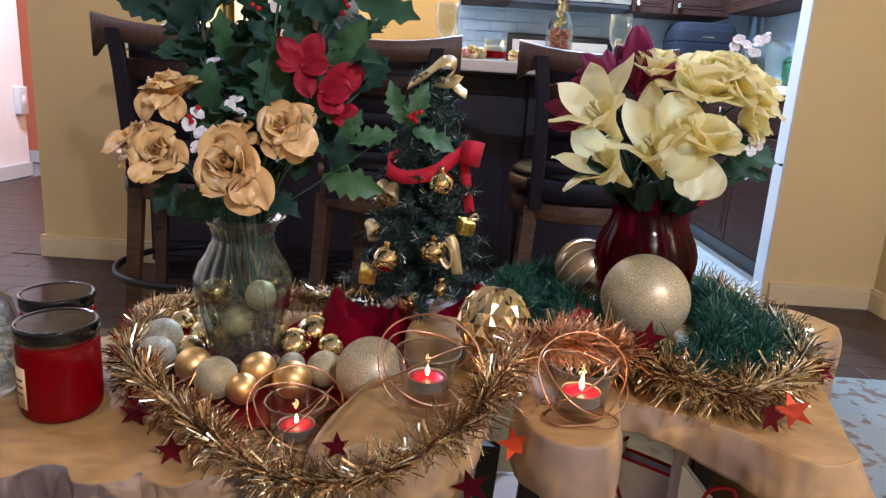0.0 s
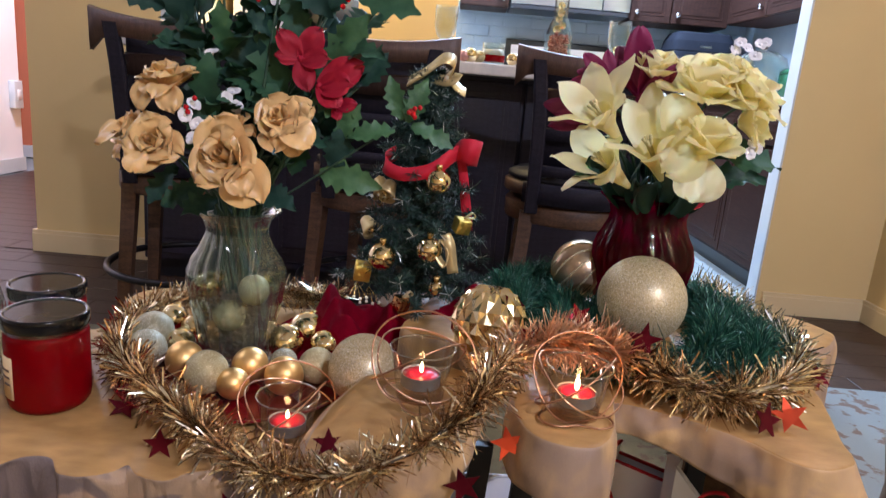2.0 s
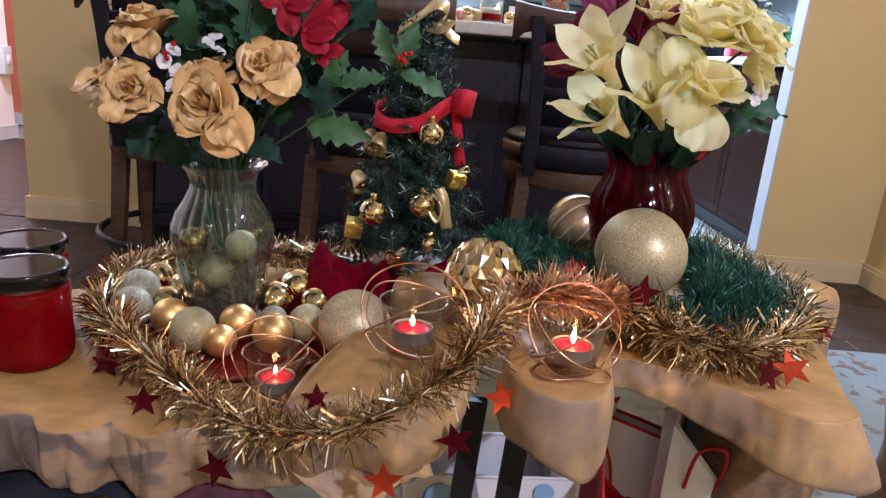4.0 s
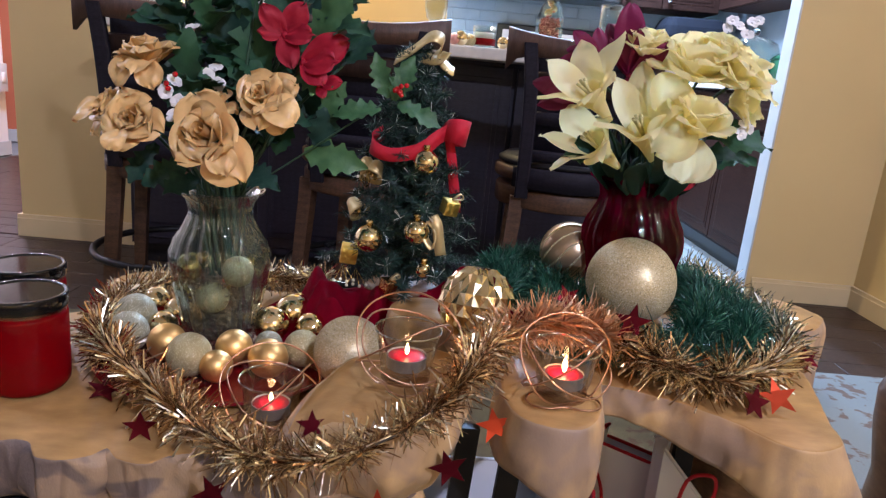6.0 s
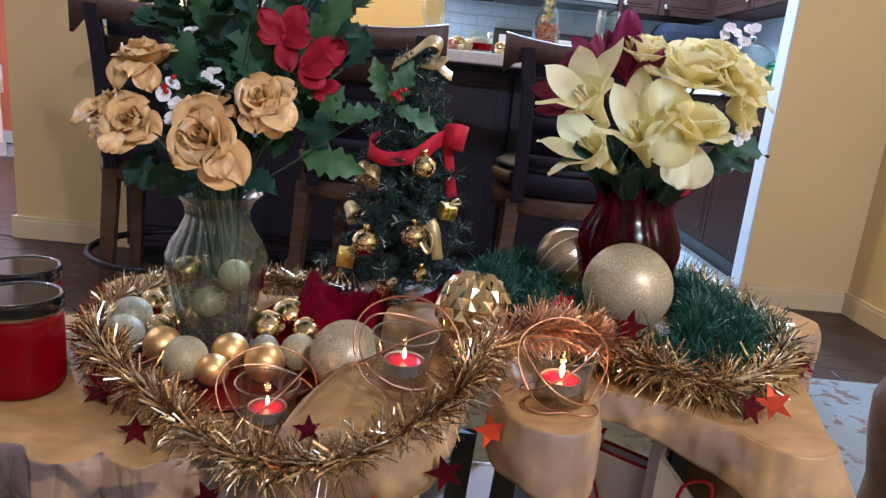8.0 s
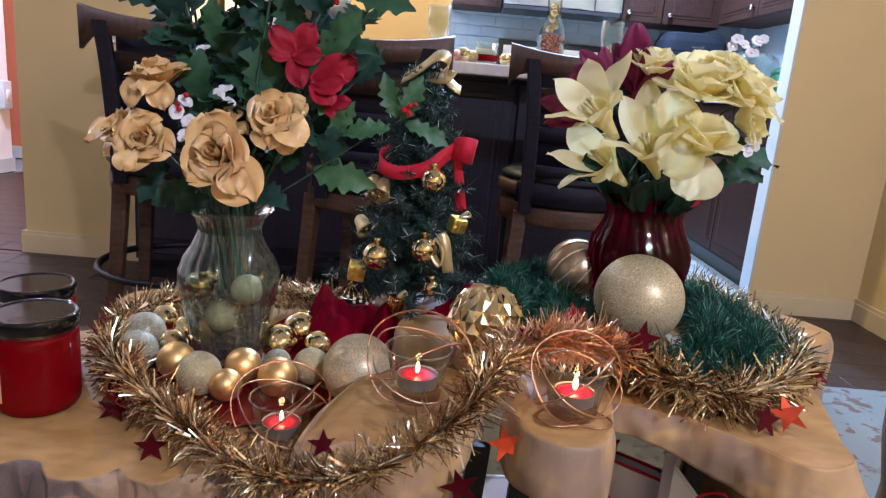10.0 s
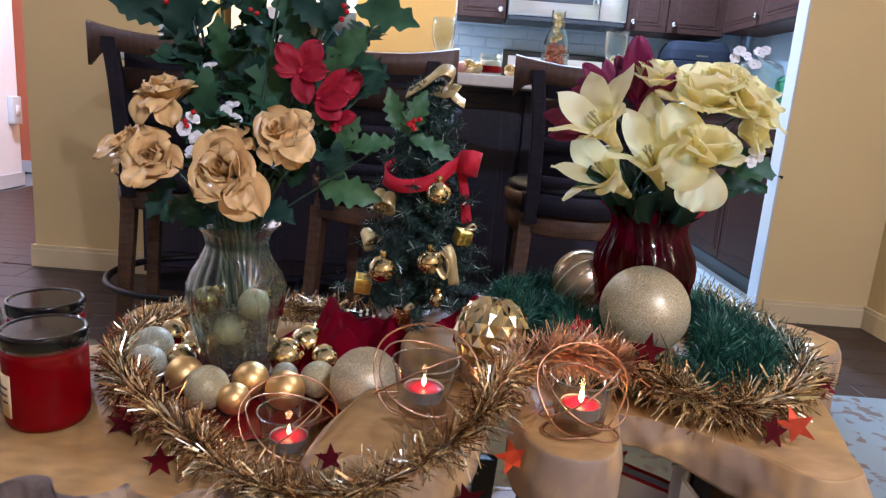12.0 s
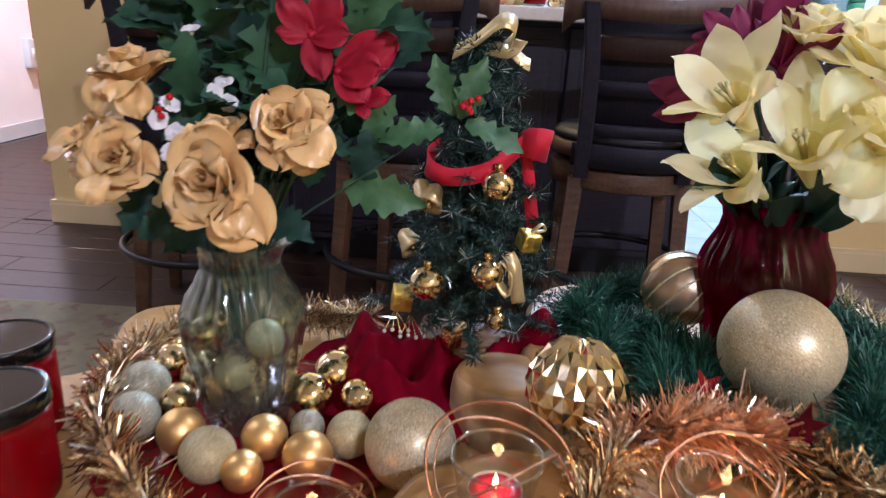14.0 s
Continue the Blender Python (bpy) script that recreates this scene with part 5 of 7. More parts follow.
def holly_mesh(name, length, width, material, seed):
    """A spiny holly leaf lying along y from the origin, folded at its rib and arched."""
    rnd = random.Random(seed)
    n = 25
    spikes = [0.16 + rnd.uniform(-0.03, 0.03), 0.36 + rnd.uniform(-0.04, 0.04), 0.56 + rnd.uniform(-0.04, 0.04), 0.76 + rnd.uniform(-0.03, 0.03)]
    tall = [rnd.uniform(0.6, 1.15) for _ in spikes]
    left, right, mid = [], [], []
    for j in range(n):
        v = j / (n - 1)
        base = math.sin(math.pi * (0.06 + 0.93 * v)) ** 0.75
        sp = 0.0
        for q, k in zip(spikes, tall):
            sp = max(sp, k * (1 - abs(v - q) / 0.10))
        w = width * base * (0.58 + 0.48 * max(sp, 0) ** 1.2)
        arch = -0.22 * length * (v - 0.25) ** 2
        lift = 0.32
        mid.append((0.02 * length * math.sin(3 * v + seed), v * length, arch))
        curl = 0.16 * width * math.sin(8 * v + seed) + 0.30 * width * noise.noise(Vector((v * 4, seed * 1.3, 0.2)))
        right.append((w, v * length + 0.03 * length * max(sp, 0), arch + lift * w + curl))
        left.append((-w, v * length + 0.03 * length * max(sp, 0), arch + lift * w - curl))
    half = [tuple(0.5 * (a + b) - (0.0 if k < 2 else 0.02 * width) for k, (a, b) in enumerate(zip(m_, r_))) for m_, r_ in zip(mid, right)]
    half2 = [tuple(0.5 * (a + b) - (0.0 if k < 2 else 0.02 * width) for k, (a, b) in enumerate(zip(m_, r_))) for m_, r_ in zip(mid, left)]
    verts = left + half2 + mid + half + right
    faces = []
    for s in range(4):
        for j in range(n - 1):
            faces.append((s * n + j, (s + 1) * n + j, (s + 1) * n + j + 1, s * n + j + 1))
    return raw_mesh(name, verts, faces, material, True)


HOLLY = [holly_mesh("leaf", 0.062, 0.0235, M_HOLLY, k) for k in range(5)]
HOLLYSLIM = [holly_mesh("leaf", 0.062, 0.0175, M_HOLLY, k + 20) for k in range(4)]
HOLLYLIGHT = [holly_mesh("leaf", 0.062, 0.0175, M_LIGHTLEAF, k + 10) for k in range(3)]


def leaf_at(parent, meshes, p, d, up, s, rnd, label=""):
    """A leaf at p pointing along d, its face towards up."""
    y = Vector(d).normalized()
    x = y.cross(Vector(up)).normalized()
    z = x.cross(y)
    m = Matrix((x, y, z)).transposed().to_4x4()
    return place("leaf", meshes[rnd.randrange(len(meshes))], parent, Matrix.Translation(p) @ m @ Matrix.Scale(s, 4), label)


MOUTH = Vector((-0.222, 0.775, 0.675))
rnd = random.Random(21)
bq = root("flower_bouquet", (-0.222, 0.775, 0.54), "artificial bouquet of gold roses, red blooms and dark holly", "bouquet")


def stem_path(foot, mouth, tip, n=14):
    mid = mouth + (tip - mouth) * 0.45 + Vector((0, 0, 0.02))
    return spline([foot, mouth, mid, tip], n)


TIPS = [(-0.300, 0.800, 0.955), (-0.30, 0.83, 1.00), (-0.255, 0.79, 1.06), (-0.205, 0.84, 1.08), (-0.165, 0.79, 1.05), (-0.115, 0.83, 0.99), (-0.065, 0.775, 0.935),
        (-0.10, 0.80, 0.83), (-0.235, 0.83, 0.93), (-0.28, 0.80, 0.90), (-0.18, 0.80, 0.93), (-0.15, 0.84, 0.90), (-0.21, 0.86, 1.0), (-0.135, 0.79, 0.90)]
for ti, tip in enumerate(TIPS):
    tip = Vector(tip)
    foot = Vector((-0.222 + rnd.gauss(0, 0.008), 0.775 + rnd.gauss(0, 0.008), 0.58))
    mouth = MOUTH + Vector(((tip.x + 0.222) * 0.12, (tip.y - 0.775) * 0.12, 0))
    path = stem_path(foot, mouth, tip)
    part("stem", tube(path, 0.0016, 6), M_STEM, bq)
    n = len(path)
    total = (tip - mouth).length
    cnt = max(4, int(total / 0.019))
    for k in range(cnt):
        u = 0.30 + 0.70 * (k + 0.5) / cnt
        i = min(int(u * (n - 1)), n - 2)
        p = path[i].lerp(path[i + 1], u * (n - 1) - i)
        t = (path[i + 1] - path[i]).normalized()
        if p.z < 0.735 or (p.z > 0.885 and k % 5 != ti % 5):
            continue
        a = k * 2.4 + ti
        side = (t.orthogonal().normalized() * math.cos(a) + t.cross(t.orthogonal().normalized()) * math.sin(a))
        d = (side * 0.9 + t * 0.55 + Vector((0, -0.15, 0)))
        if any(math.hypot(p.x + 0.6 * d.x * 0.05 - qx, p.z + 0.6 * d.z * 0.05 - qz) < 0.042 and p.y < 0.85 for qx, qz in ((-0.162, 0.858), (-0.112, 0.828))):
            continue
        face = (t * 0.7 - side * 0.2 + Vector((rnd.gauss(0, 0.25), -0.75, 0.35 + rnd.gauss(0, 0.25))))
        leaf_at(bq, HOLLY, p, d, face, 0.62 + 0.4 * rnd.random(), rnd)
    leaf_at(bq, HOLLY, tip, (tip - mouth) + Vector((rnd.gauss(0, 0.02), 0, 0)), (0, -1, 0.5), 0.85, rnd)

for k in range(15):
    a = k * 2.4
    r0, r1 = 0.012 + 0.012 * rnd.random(), 0.016 + 0.010 * rnd.random()
    part("stem", tube(spline([(-0.222 + 0.5 * r0 * math.cos(a + 1), 0.775 + 0.5 * r0 * math.sin(a + 1), 0.575), (-0.222 + r0 * math.cos(a + 0.5), 0.775 + r0 * math.sin(a + 0.5), 0.63), (-0.222 + r1 * math.cos(a), 0.775 + r1 * math.sin(a), 0.70), (-0.222 + 1.6 * r1 * math.cos(a), 0.775 + 1.6 * r1 * math.sin(a), 0.74)], 10), 0.0026, 6), M_STEM, bq)

# placed sprigs: low leaves, the sprig that leans before the tree
SPRIG = [(-0.222, 0.775, 0.60), (-0.205, 0.768, 0.675), (-0.12, 0.762, 0.745), (-0.052, 0.758, 0.795)]
part("stem", tube(spline(SPRIG, 16), 0.0009, 6), M_STEM, bq)
for p, d, up, s, light in (
        ((-0.045, 0.756, 0.802), (-0.35, -0.1, 0.9), (-0.2, -0.9, 0.3), 0.75, True),
        ((-0.040, 0.755, 0.800), (0.35, 0.0, 0.9), (0.1, -0.95, 0.3), 0.80, True), ((-0.035, 0.753, 0.797), (0.95, -0.1, -0.35), (0.1, -0.8, 0.6), 0.80, True),
        ((-0.052, 0.757, 0.790), (-0.95, -0.1, -0.15), (0.0, -0.75, 0.65), 0.85, True), ((-0.115, 0.765, 0.775), (0.5, -0.2, 0.75), (0.3, -0.9, 0.2), 0.75, True), ((-0.120, 0.768, 0.745), (0.3, -0.2, 0.8), (0.4, -0.9, 0.2), 0.8, False),
        ((-0.250, 0.752, 0.715), (-0.55, -0.2, -0.25), (0, -0.85, 0.5), 0.8, False), ((-0.235, 0.744, 0.705), (-0.2, -0.3, -0.1), (0, -0.85, 0.5), 0.7, False), ((-0.19, 0.75, 0.715), (0.4, -0.2, -0.1), (0, -0.8, 0.6), 0.75, False),
        ((-0.27, 0.74, 0.79), (0.8, -0.1, -0.3), (0, -0.8, 0.6), 0.8, False),
        ((-0.162, 0.785, 0.868), (-0.15, 0.0, 0.9), (0.1, -0.9, 0.2), 0.85, False), ((-0.150, 0.79, 0.872), (-0.5, 0.0, 0.6), (0.2, -0.9, 0.3), 0.8, False)):
    leaf_at(bq, HOLLYLIGHT if light else HOLLY, Vector(p), Vector(d), Vector(up), s, rnd)

# broad leaves, each from its foot to its tip
for foot_, tip_, light in (
        ((-0.296, 0.785, 0.896), (-0.353, 0.763, 0.915), False),
        ((-0.286, 0.785, 0.877), (-0.285, 0.763, 0.969), False),
        ((-0.172, 0.782, 0.934), (-0.125, 0.760, 0.901), False),
        ((-0.104, 0.780, 0.926), (-0.036, 0.758, 0.911), False),
        ((-0.134, 0.785, 0.850), (-0.088, 0.763, 0.903), True),
        ((-0.247, 0.762, 0.769), (-0.248, 0.740, 0.851), False),
        ((-0.145, 0.775, 0.822), (-0.098, 0.753, 0.800), True),
        ((-0.133, 0.772, 0.738), (-0.064, 0.756, 0.730), True),
        ((-0.288, 0.770, 0.732), (-0.312, 0.748, 0.693), False),
        ((-0.242, 0.782, 0.858), (-0.239, 0.760, 0.904), True),
        ((-0.275, 0.795, 0.839), (-0.281, 0.773, 0.892), False),
        ((-0.209, 0.795, 0.895), (-0.219, 0.773, 0.964), False),
        ((-0.166, 0.800, 0.895), (-0.185, 0.778, 0.954), False),
        ((-0.229, 0.795, 0.801), (-0.208, 0.773, 0.884), False),
        ((-0.186, 0.795, 0.803), (-0.192, 0.773, 0.890), False),
        ((-0.269, 0.800, 0.859), (-0.309, 0.778, 0.862), False),
        ((-0.134, 0.790, 0.775), (-0.115, 0.768, 0.830), False),
        ((-0.166, 0.800, 0.789), (-0.139, 0.778, 0.850), False),
        ((-0.121, 0.810, 0.821), (-0.085, 0.788, 0.864), False),
        ((-0.171, 0.800, 0.729), (-0.144, 0.778, 0.788), False)):
    d = Vector(tip_) - Vector(foot_)
    leaf_at(bq, HOLLYLIGHT if light else HOLLYSLIM, Vector(foot_), d, (rnd.gauss(0, 0.2), -0.9, 0.35 + rnd.gauss(0, 0.15)), d.length / 0.062, rnd)

for c, axis, size, spin, open_, outer in (((-0.203, 0.672, 0.760), (-0.12, -0.88, 0.32), 0.053, 10, 0.85, 2), ((-0.163, 0.715, 0.795), (-0.15, -0.72, 0.55), 0.042, 50, 0.85, 3),
                                      ((-0.289, 0.716, 0.763), (0.05, -0.85, 0.40), 0.040, 90, 0.8, 3), ((-0.325, 0.742, 0.772), (-0.55, -0.45, 0.65), 0.038, 20, 0.8, 3),
                                      ((-0.285, 0.735, 0.829), (-0.10, -0.30, 0.93), 0.039, 70, 0.95, 4), ((-0.217, 0.722, 0.785), (-0.15, -0.2, 0.95), 0.034, 15, 0.8, 3)):
    rose(bq, c, axis, size, rnd, spin, open_, outer)
    cc = Vector(c)
    part("stem", tube(spline([(-0.222 + rnd.gauss(0, 0.01), 0.775, 0.60), MOUTH + Vector((rnd.gauss(0, 0.008), -0.012, 0)), MOUTH.lerp(cc, 0.6) + Vector((0, 0, 0.012)), cc - Vector(axis).normalized() * 0.015], 14), 0.0018, 6), M_STEM, bq)
DROOP = [petal_mesh("petal", 0.042, 0.020, 0.35, 0.20, 0.25, 0.12, M_ROSE, nv=12, nu=11, seed=31 + k, lip=0.15, crumple=0.26) for k in range(3)]
for k, (p, d, face, s) in enumerate((
        ((-0.192, 0.668, 0.748), (0.45, -0.50, -0.60), (0.0, -0.6, 0.7), 0.72), ((-0.160, 0.708, 0.790), (0.90, -0.40, -0.22), (0.1, -0.7, 0.7), 0.95), ((-0.155, 0.712, 0.780), (0.55, -0.35, -0.60), (0.1, -0.8, 0.5), 0.62),
        ((-0.328, 0.738, 0.770), (-0.90, -0.30, -0.25), (-0.1, -0.6, 0.8), 0.85), ((-0.295, 0.706, 0.752), (-0.12, -0.72, -0.35), (0.0, -0.6, 0.8), 0.66), ((-0.290, 0.726, 0.819), (-0.55, -0.45, -0.60), (-0.3, -0.8, 0.4), 0.85), ((-0.276, 0.722, 0.817), (0.25, -0.45, -0.60), (0.1, -0.9, 0.3), 0.70))):
    petal_at(bq, DROOP[k % 3], p, d, face, s, "drooping gold petal")

RED = [petal_mesh("petal", 0.030, 0.0098, 0.25, 0.06, 0.35, 0.10, M_REDPETAL, nv=12, nu=11, seed=50 + k, lip=0.08, crumple=0.28) for k in range(4)]
for foot_, tips_ in (
        ((-0.156, 0.768, 0.855), ((-0.176, 0.756, 0.880), (-0.135, 0.762, 0.887), (-0.125, 0.752, 0.858), (-0.180, 0.758, 0.857), (-0.145, 0.750, 0.826))),
        ((-0.135, 0.764, 0.829), ((-0.092, 0.752, 0.854), (-0.111, 0.744, 0.811), (-0.100, 0.740, 0.835))),
        ((-0.116, 0.762, 0.810), ((-0.095, 0.752, 0.814), (-0.112, 0.750, 0.797)))):
    fl = part("red_bloom", ball((0, 0, 0), 0.004, 10), M_REDPETAL, bq, "red velvet bloom", m=Matrix.Translation(foot_))
    for k, tip_ in enumerate(tips_):
        d = Vector(tip_) - Vector(foot_)
        petal_at(fl, RED[k % 4], foot_, d, (rnd.gauss(0, 0.15), -0.95, 0.25), d.length / 0.0285)
    part("stem", tube(spline([MOUTH, MOUTH.lerp(Vector(foot_), 0.6) + Vector((0, 0.02, 0.01)), foot_], 10), 0.0016, 6), M_STEM, bq)

BLOS = [petal_mesh("petal", 0.012, 0.007, 0.3, 0.2, 0, 0.1, M_BLOSSOM, seed=70 + k, nu=5, nv=5) for k in range(2)]


def blossom(parent, c, axis, s=1.0):
    m = aim(c, axis, 10)
    fl = part("blossom", ball((0, 0, 0), 0.0022, 8), M_BLOSSOM, parent, "small white blossom", m=m)
    put_petals(fl, m, BLOS, 5, 60, 0, s, 0, rnd, 0.001, 12)


for c in ((-0.248, 0.765, 0.852), (-0.226, 0.768, 0.815), (-0.222, 0.765, 0.80), (-0.256, 0.735, 0.800), (-0.252, 0.735, 0.783), (-0.243, 0.73, 0.775), (-0.238, 0.72, 0.762), (-0.262, 0.728, 0.790), (-0.247, 0.722, 0.782), (-0.250, 0.718, 0.768), (-0.231, 0.758, 0.808)):
    blossom(bq, c, (rnd.gauss(0, 0.5), -1, rnd.gauss(0.2, 0.5)), 0.66)


def berries(parent, c, n, r, spread):
    for _ in range(n):
        part("berry", ball((c[0] + rnd.gauss(0, spread), c[1] - abs(rnd.gauss(0, spread)), c[2] + rnd.gauss(0, spread)), r, 12), M_BERRY, parent)


berries(bq, (-0.034, 0.748, 0.812), 9, 0.0026, 0.004)
berries(bq, (-0.256, 0.728, 0.797), 3, 0.0028, 0.004)
berries(bq, (-0.295, 0.765, 0.912), 1, 0.0030, 0.003)
berries(bq, (-0.205, 0.765, 0.91), 2, 0.0026, 0.006)
berries(bq, (-0.108, 0.765, 0.917), 3, 0.0030, 0.004)

# cream and plum bouquet
CREAM = [petal_mesh("petal", 0.046, 0.0255, 0.55, 0.06, 0.05, 0.05, M_CREAM, nv=13, nu=11, seed=100 + k, lip=0.12, roll=0.15, crumple=0.10) for k in range(4)]
RUFFLE = [petal_mesh("petal", 0.046, 0.0275, 0.62, 0.06, 0.0, 0.07, M_CREAM, nv=14, nu=13, seed=120 + k, lip=0.10, roll=0.1, crumple=0.13) for k in range(4)]
PLUM = [petal_mesh("petal", 0.070, 0.0150, 0.30, 0.06, 0.75, 0.10, M_PLUM, nv=13, nu=11, seed=110 + k, lip=0.14) for k in range(3)]
RIM = Vector((0.253, 0.852, 0.725))
bq2 = root("flower_bouquet", (0.253, 0.852, 0.59), "artificial bouquet of cream lilies, cream blooms and plum petals", "bouquet")


def stem_to(c, axis):
    cc = Vector(c)
    ax = Vector(axis).normalized()
    part("stem", tube(spline([(0.253 + rnd.gauss(0, 0.01), 0.852, 0.62), RIM + Vector(((cc.x - 0.253) * 0.25, -0.02, 0)), RIM.lerp(cc, 0.6) + Vector((0, 0, 0.01)), cc - ax * 0.02], 14), 0.0018, 6), M_STEM, bq2)


def lily_petal(flower, foot_, ax, out, tip_, half, seed):
    """A broad petal that wraps the trumpet at its foot, flares, and turns back at a pointed tip."""
    rr = random.Random(seed)
    ph, axn = rr.random() * 6, ax.normalized()
    bend = foot_ + ax * 0.80 + out * 0.008
    nu, nv = 11, 15
    pts = []
    for j in range(nv):
        u = j / (nv - 1)
        c = foot_ * (1 - u) ** 2 + bend * (2 * u * (1 - u)) + tip_ * u * u + out * 0.004 * min(1.0, 5 * u)
        t = ((bend - foot_) * (1 - u) + (tip_ - bend) * u).normalized()
        c = c - axn * 0.006 * max(0.0, u - 0.8) / 0.2
        side = t.cross(out).normalized()
        face = side.cross(t).normalized()
        w = max(half * 1.22 * u ** 0.62 * (1 - u ** 3.4), 0.0004 if u > 0.5 else 0.0035)
        curl = 0.55 * (1 - u) - 0.28 * u * u
        for i in range(nu):
            v = 2 * i / (nu - 1) - 1
            lift = curl * w * v * v - 0.0016 * math.exp(-30 * v * v) * (1 - u) + 0.0012 * math.sin(7 * u + 3 * v + ph) * u + 0.0022 * math.sin(9 * u + ph) * v * abs(v) * u
            pts.append(c + side * (w * v * (1 - 0.12 * curl * v * v)) - face * lift)
    faces = [(j * nu + i, j * nu + i + 1, (j + 1) * nu + i + 1, (j + 1) * nu + i) for j in range(nv - 1) for i in range(nu - 1)]
    me = raw_mesh("petal", pts, faces, M_CREAM)
    for fc in me.polygons:
        fc.use_smooth = True
    return place("petal", me, flower, I4)


def lily(foot_, throat, tips_):
    """Pointed petals that rise from one foot round a throat and turn back at their tips."""
    foot_, ax = Vector(foot_), (Vector(throat) - Vector(foot_))
    m = aim(foot_, ax)
    ln = ax.length
    fl = part("lily", lathe([(0.003, -0.014), (0.006, 0.0), (0.0105, 0.45 * ln), (0.0145, 0.72 * ln)], n=18, cap1=False), M_CREAM, bq2, "cream lily", m=m)
    for k, tip_ in enumerate(tips_):
        d = Vector(tip_) - foot_
        out = d - ax * (d.dot(ax) / ax.length_squared)
        lily_petal(fl, foot_, ax, out.normalized(), Vector(tip_), 0.0205 + 0.002 * (k % 3), k)
    for k in range(5):
        a = k * 1.26
        place("stamen", mesh_of("stamen", tube([(0, 0, 0.3 * ln), (0.002 * math.cos(a), 0.002 * math.sin(a), 0.8 * ln), (0.0045 * math.cos(a), 0.0045 * math.sin(a), 1.0 * ln)], 0.0017, 6), M_STAMEN), fl, m)
    stem_to(foot_, ax)


def bloom(c, axis, s, spin, layers=((3, 10), (4, 30), (3, 50)), meshes=RUFFLE, label="cream double bloom"):
    m = aim(c, axis, spin) @ Matrix.Translation((0, 0, -0.018 * s))
    fl = part("bloom", ball((0, 0, 0.008 * s), 0.008 * s, 12), meshes[0].materials[0], bq2, label, m=m)
    for k, (n, tilt) in enumerate(layers):
        put_petals(fl, m, meshes, n, tilt, -0.002 * k * s, s * (0.80 + 0.08 * k), 25 * k, rnd, 0.005 * s, 9)
    stem_to(c, axis)


lily((0.176, 0.758, 0.808), (0.145, 0.738, 0.835), ((0.107, 0.738, 0.857), (0.099, 0.716, 0.824), (0.143, 0.770, 0.878), (0.184, 0.768, 0.889), (0.137, 0.700, 0.822), (0.166, 0.712, 0.842)))
lily((0.228, 0.758, 0.772), (0.205, 0.735, 0.806), ((0.181, 0.752, 0.846), (0.208, 0.768, 0.867), (0.256, 0.770, 0.858), (0.158, 0.712, 0.805), (0.205, 0.690, 0.797), (0.232, 0.705, 0.822)))
lily((0.189, 0.752, 0.760), (0.155, 0.735, 0.784), ((0.107, 0.728, 0.786), (0.117, 0.706, 0.757), (0.131, 0.765, 0.812), (0.176, 0.768, 0.808), (0.160, 0.698, 0.768)))
bloom((0.265, 0.728, 0.812), (0.12, -0.45, 0.86), 1.10, 62, ((3, 6), (3, 20), (4, 38)), CREAM, "half-open cream bloom")
bloom((0.268, 0.765, 0.872), (0.0, -0.42, 0.92), 1.20, 40, ((3, 12), (4, 34), (5, 62)))
bloom((0.215, 0.775, 0.882), (-0.05, -0.35, 0.93), 0.80, 10, ((3, 8), (4, 24), (4, 50)))
bloom((0.318, 0.765, 0.862), (0.50, -0.40, 0.78), 1.05, 80, ((3, 12), (4, 34), (5, 64)))
bloom((0.322, 0.760, 0.832), (0.80, -0.45, 0.25), 0.9, 60, ((3, 14), (5, 50)))
bloom((0.290, 0.775, 0.880), (0.15, -0.40, 0.90), 0.85, 20, ((3, 8), (4, 24), (4, 46)))
for k, (p, d, face, s) in enumerate((((0.255, 0.722, 0.799), (-0.78, -0.35, -0.42), (0.0, -0.75, 0.6), 1.05), ((0.259, 0.726, 0.790), (-0.10, -0.30, -0.85), (0.1, -0.9, 0.35), 1.05), ((0.228, 0.745, 0.812), (0.40, -0.10, 0.85), (0.0, -0.9, 0.3), 0.95))):
    petal_at(bq2, CREAM[k % 4], p, d, face, s)
for foot_, tips_ in (
        ((0.205, 0.785, 0.847), ((0.190, 0.775, 0.919), (0.210, 0.765, 0.896), (0.232, 0.755, 0.877), (0.198, 0.775, 0.822), (0.221, 0.770, 0.827), (0.181, 0.785, 0.886), (0.177, 0.795, 0.902))),
        ((0.170, 0.790, 0.858), ((0.140, 0.785, 0.887), (0.166, 0.790, 0.894), (0.128, 0.780, 0.855), (0.135, 0.790, 0.870))),
        ((0.151, 0.775, 0.820), ((0.102, 0.765, 0.833), (0.109, 0.763, 0.809), (0.114, 0.755, 0.822)))):
    fl = part("plum_lily", ball((0, 0, 0), 0.005, 10), M_PLUM, bq2, "plum cloth bloom", m=Matrix.Translation(foot_))
    for k, tip_ in enumerate(tips_):
        d = Vector(tip_) - Vector(foot_)
        petal_at(fl, PLUM[k % 3], foot_, d, (rnd.gauss(0, 0.25), -0.95, 0.2), d.length / 0.067)
    stem_to(foot_, (0, -0.3, 0.95))
fl = part("red_bloom", ball((0, 0, 0), 0.004, 10), M_REDPETAL, bq2, "red velvet bloom hanging over the vase rim", m=Matrix.Translation((0.294, 0.80, 0.757)))
for k, d in enumerate(((-0.010, -0.01, -0.026), (-0.018, -0.012, -0.022), (0.004, -0.012, -0.016))):
    petal_at(fl, RED[k], (0.294, 0.80, 0.757), d, (0.1, -0.95, 0.2), Vector(d).length / 0.0285)
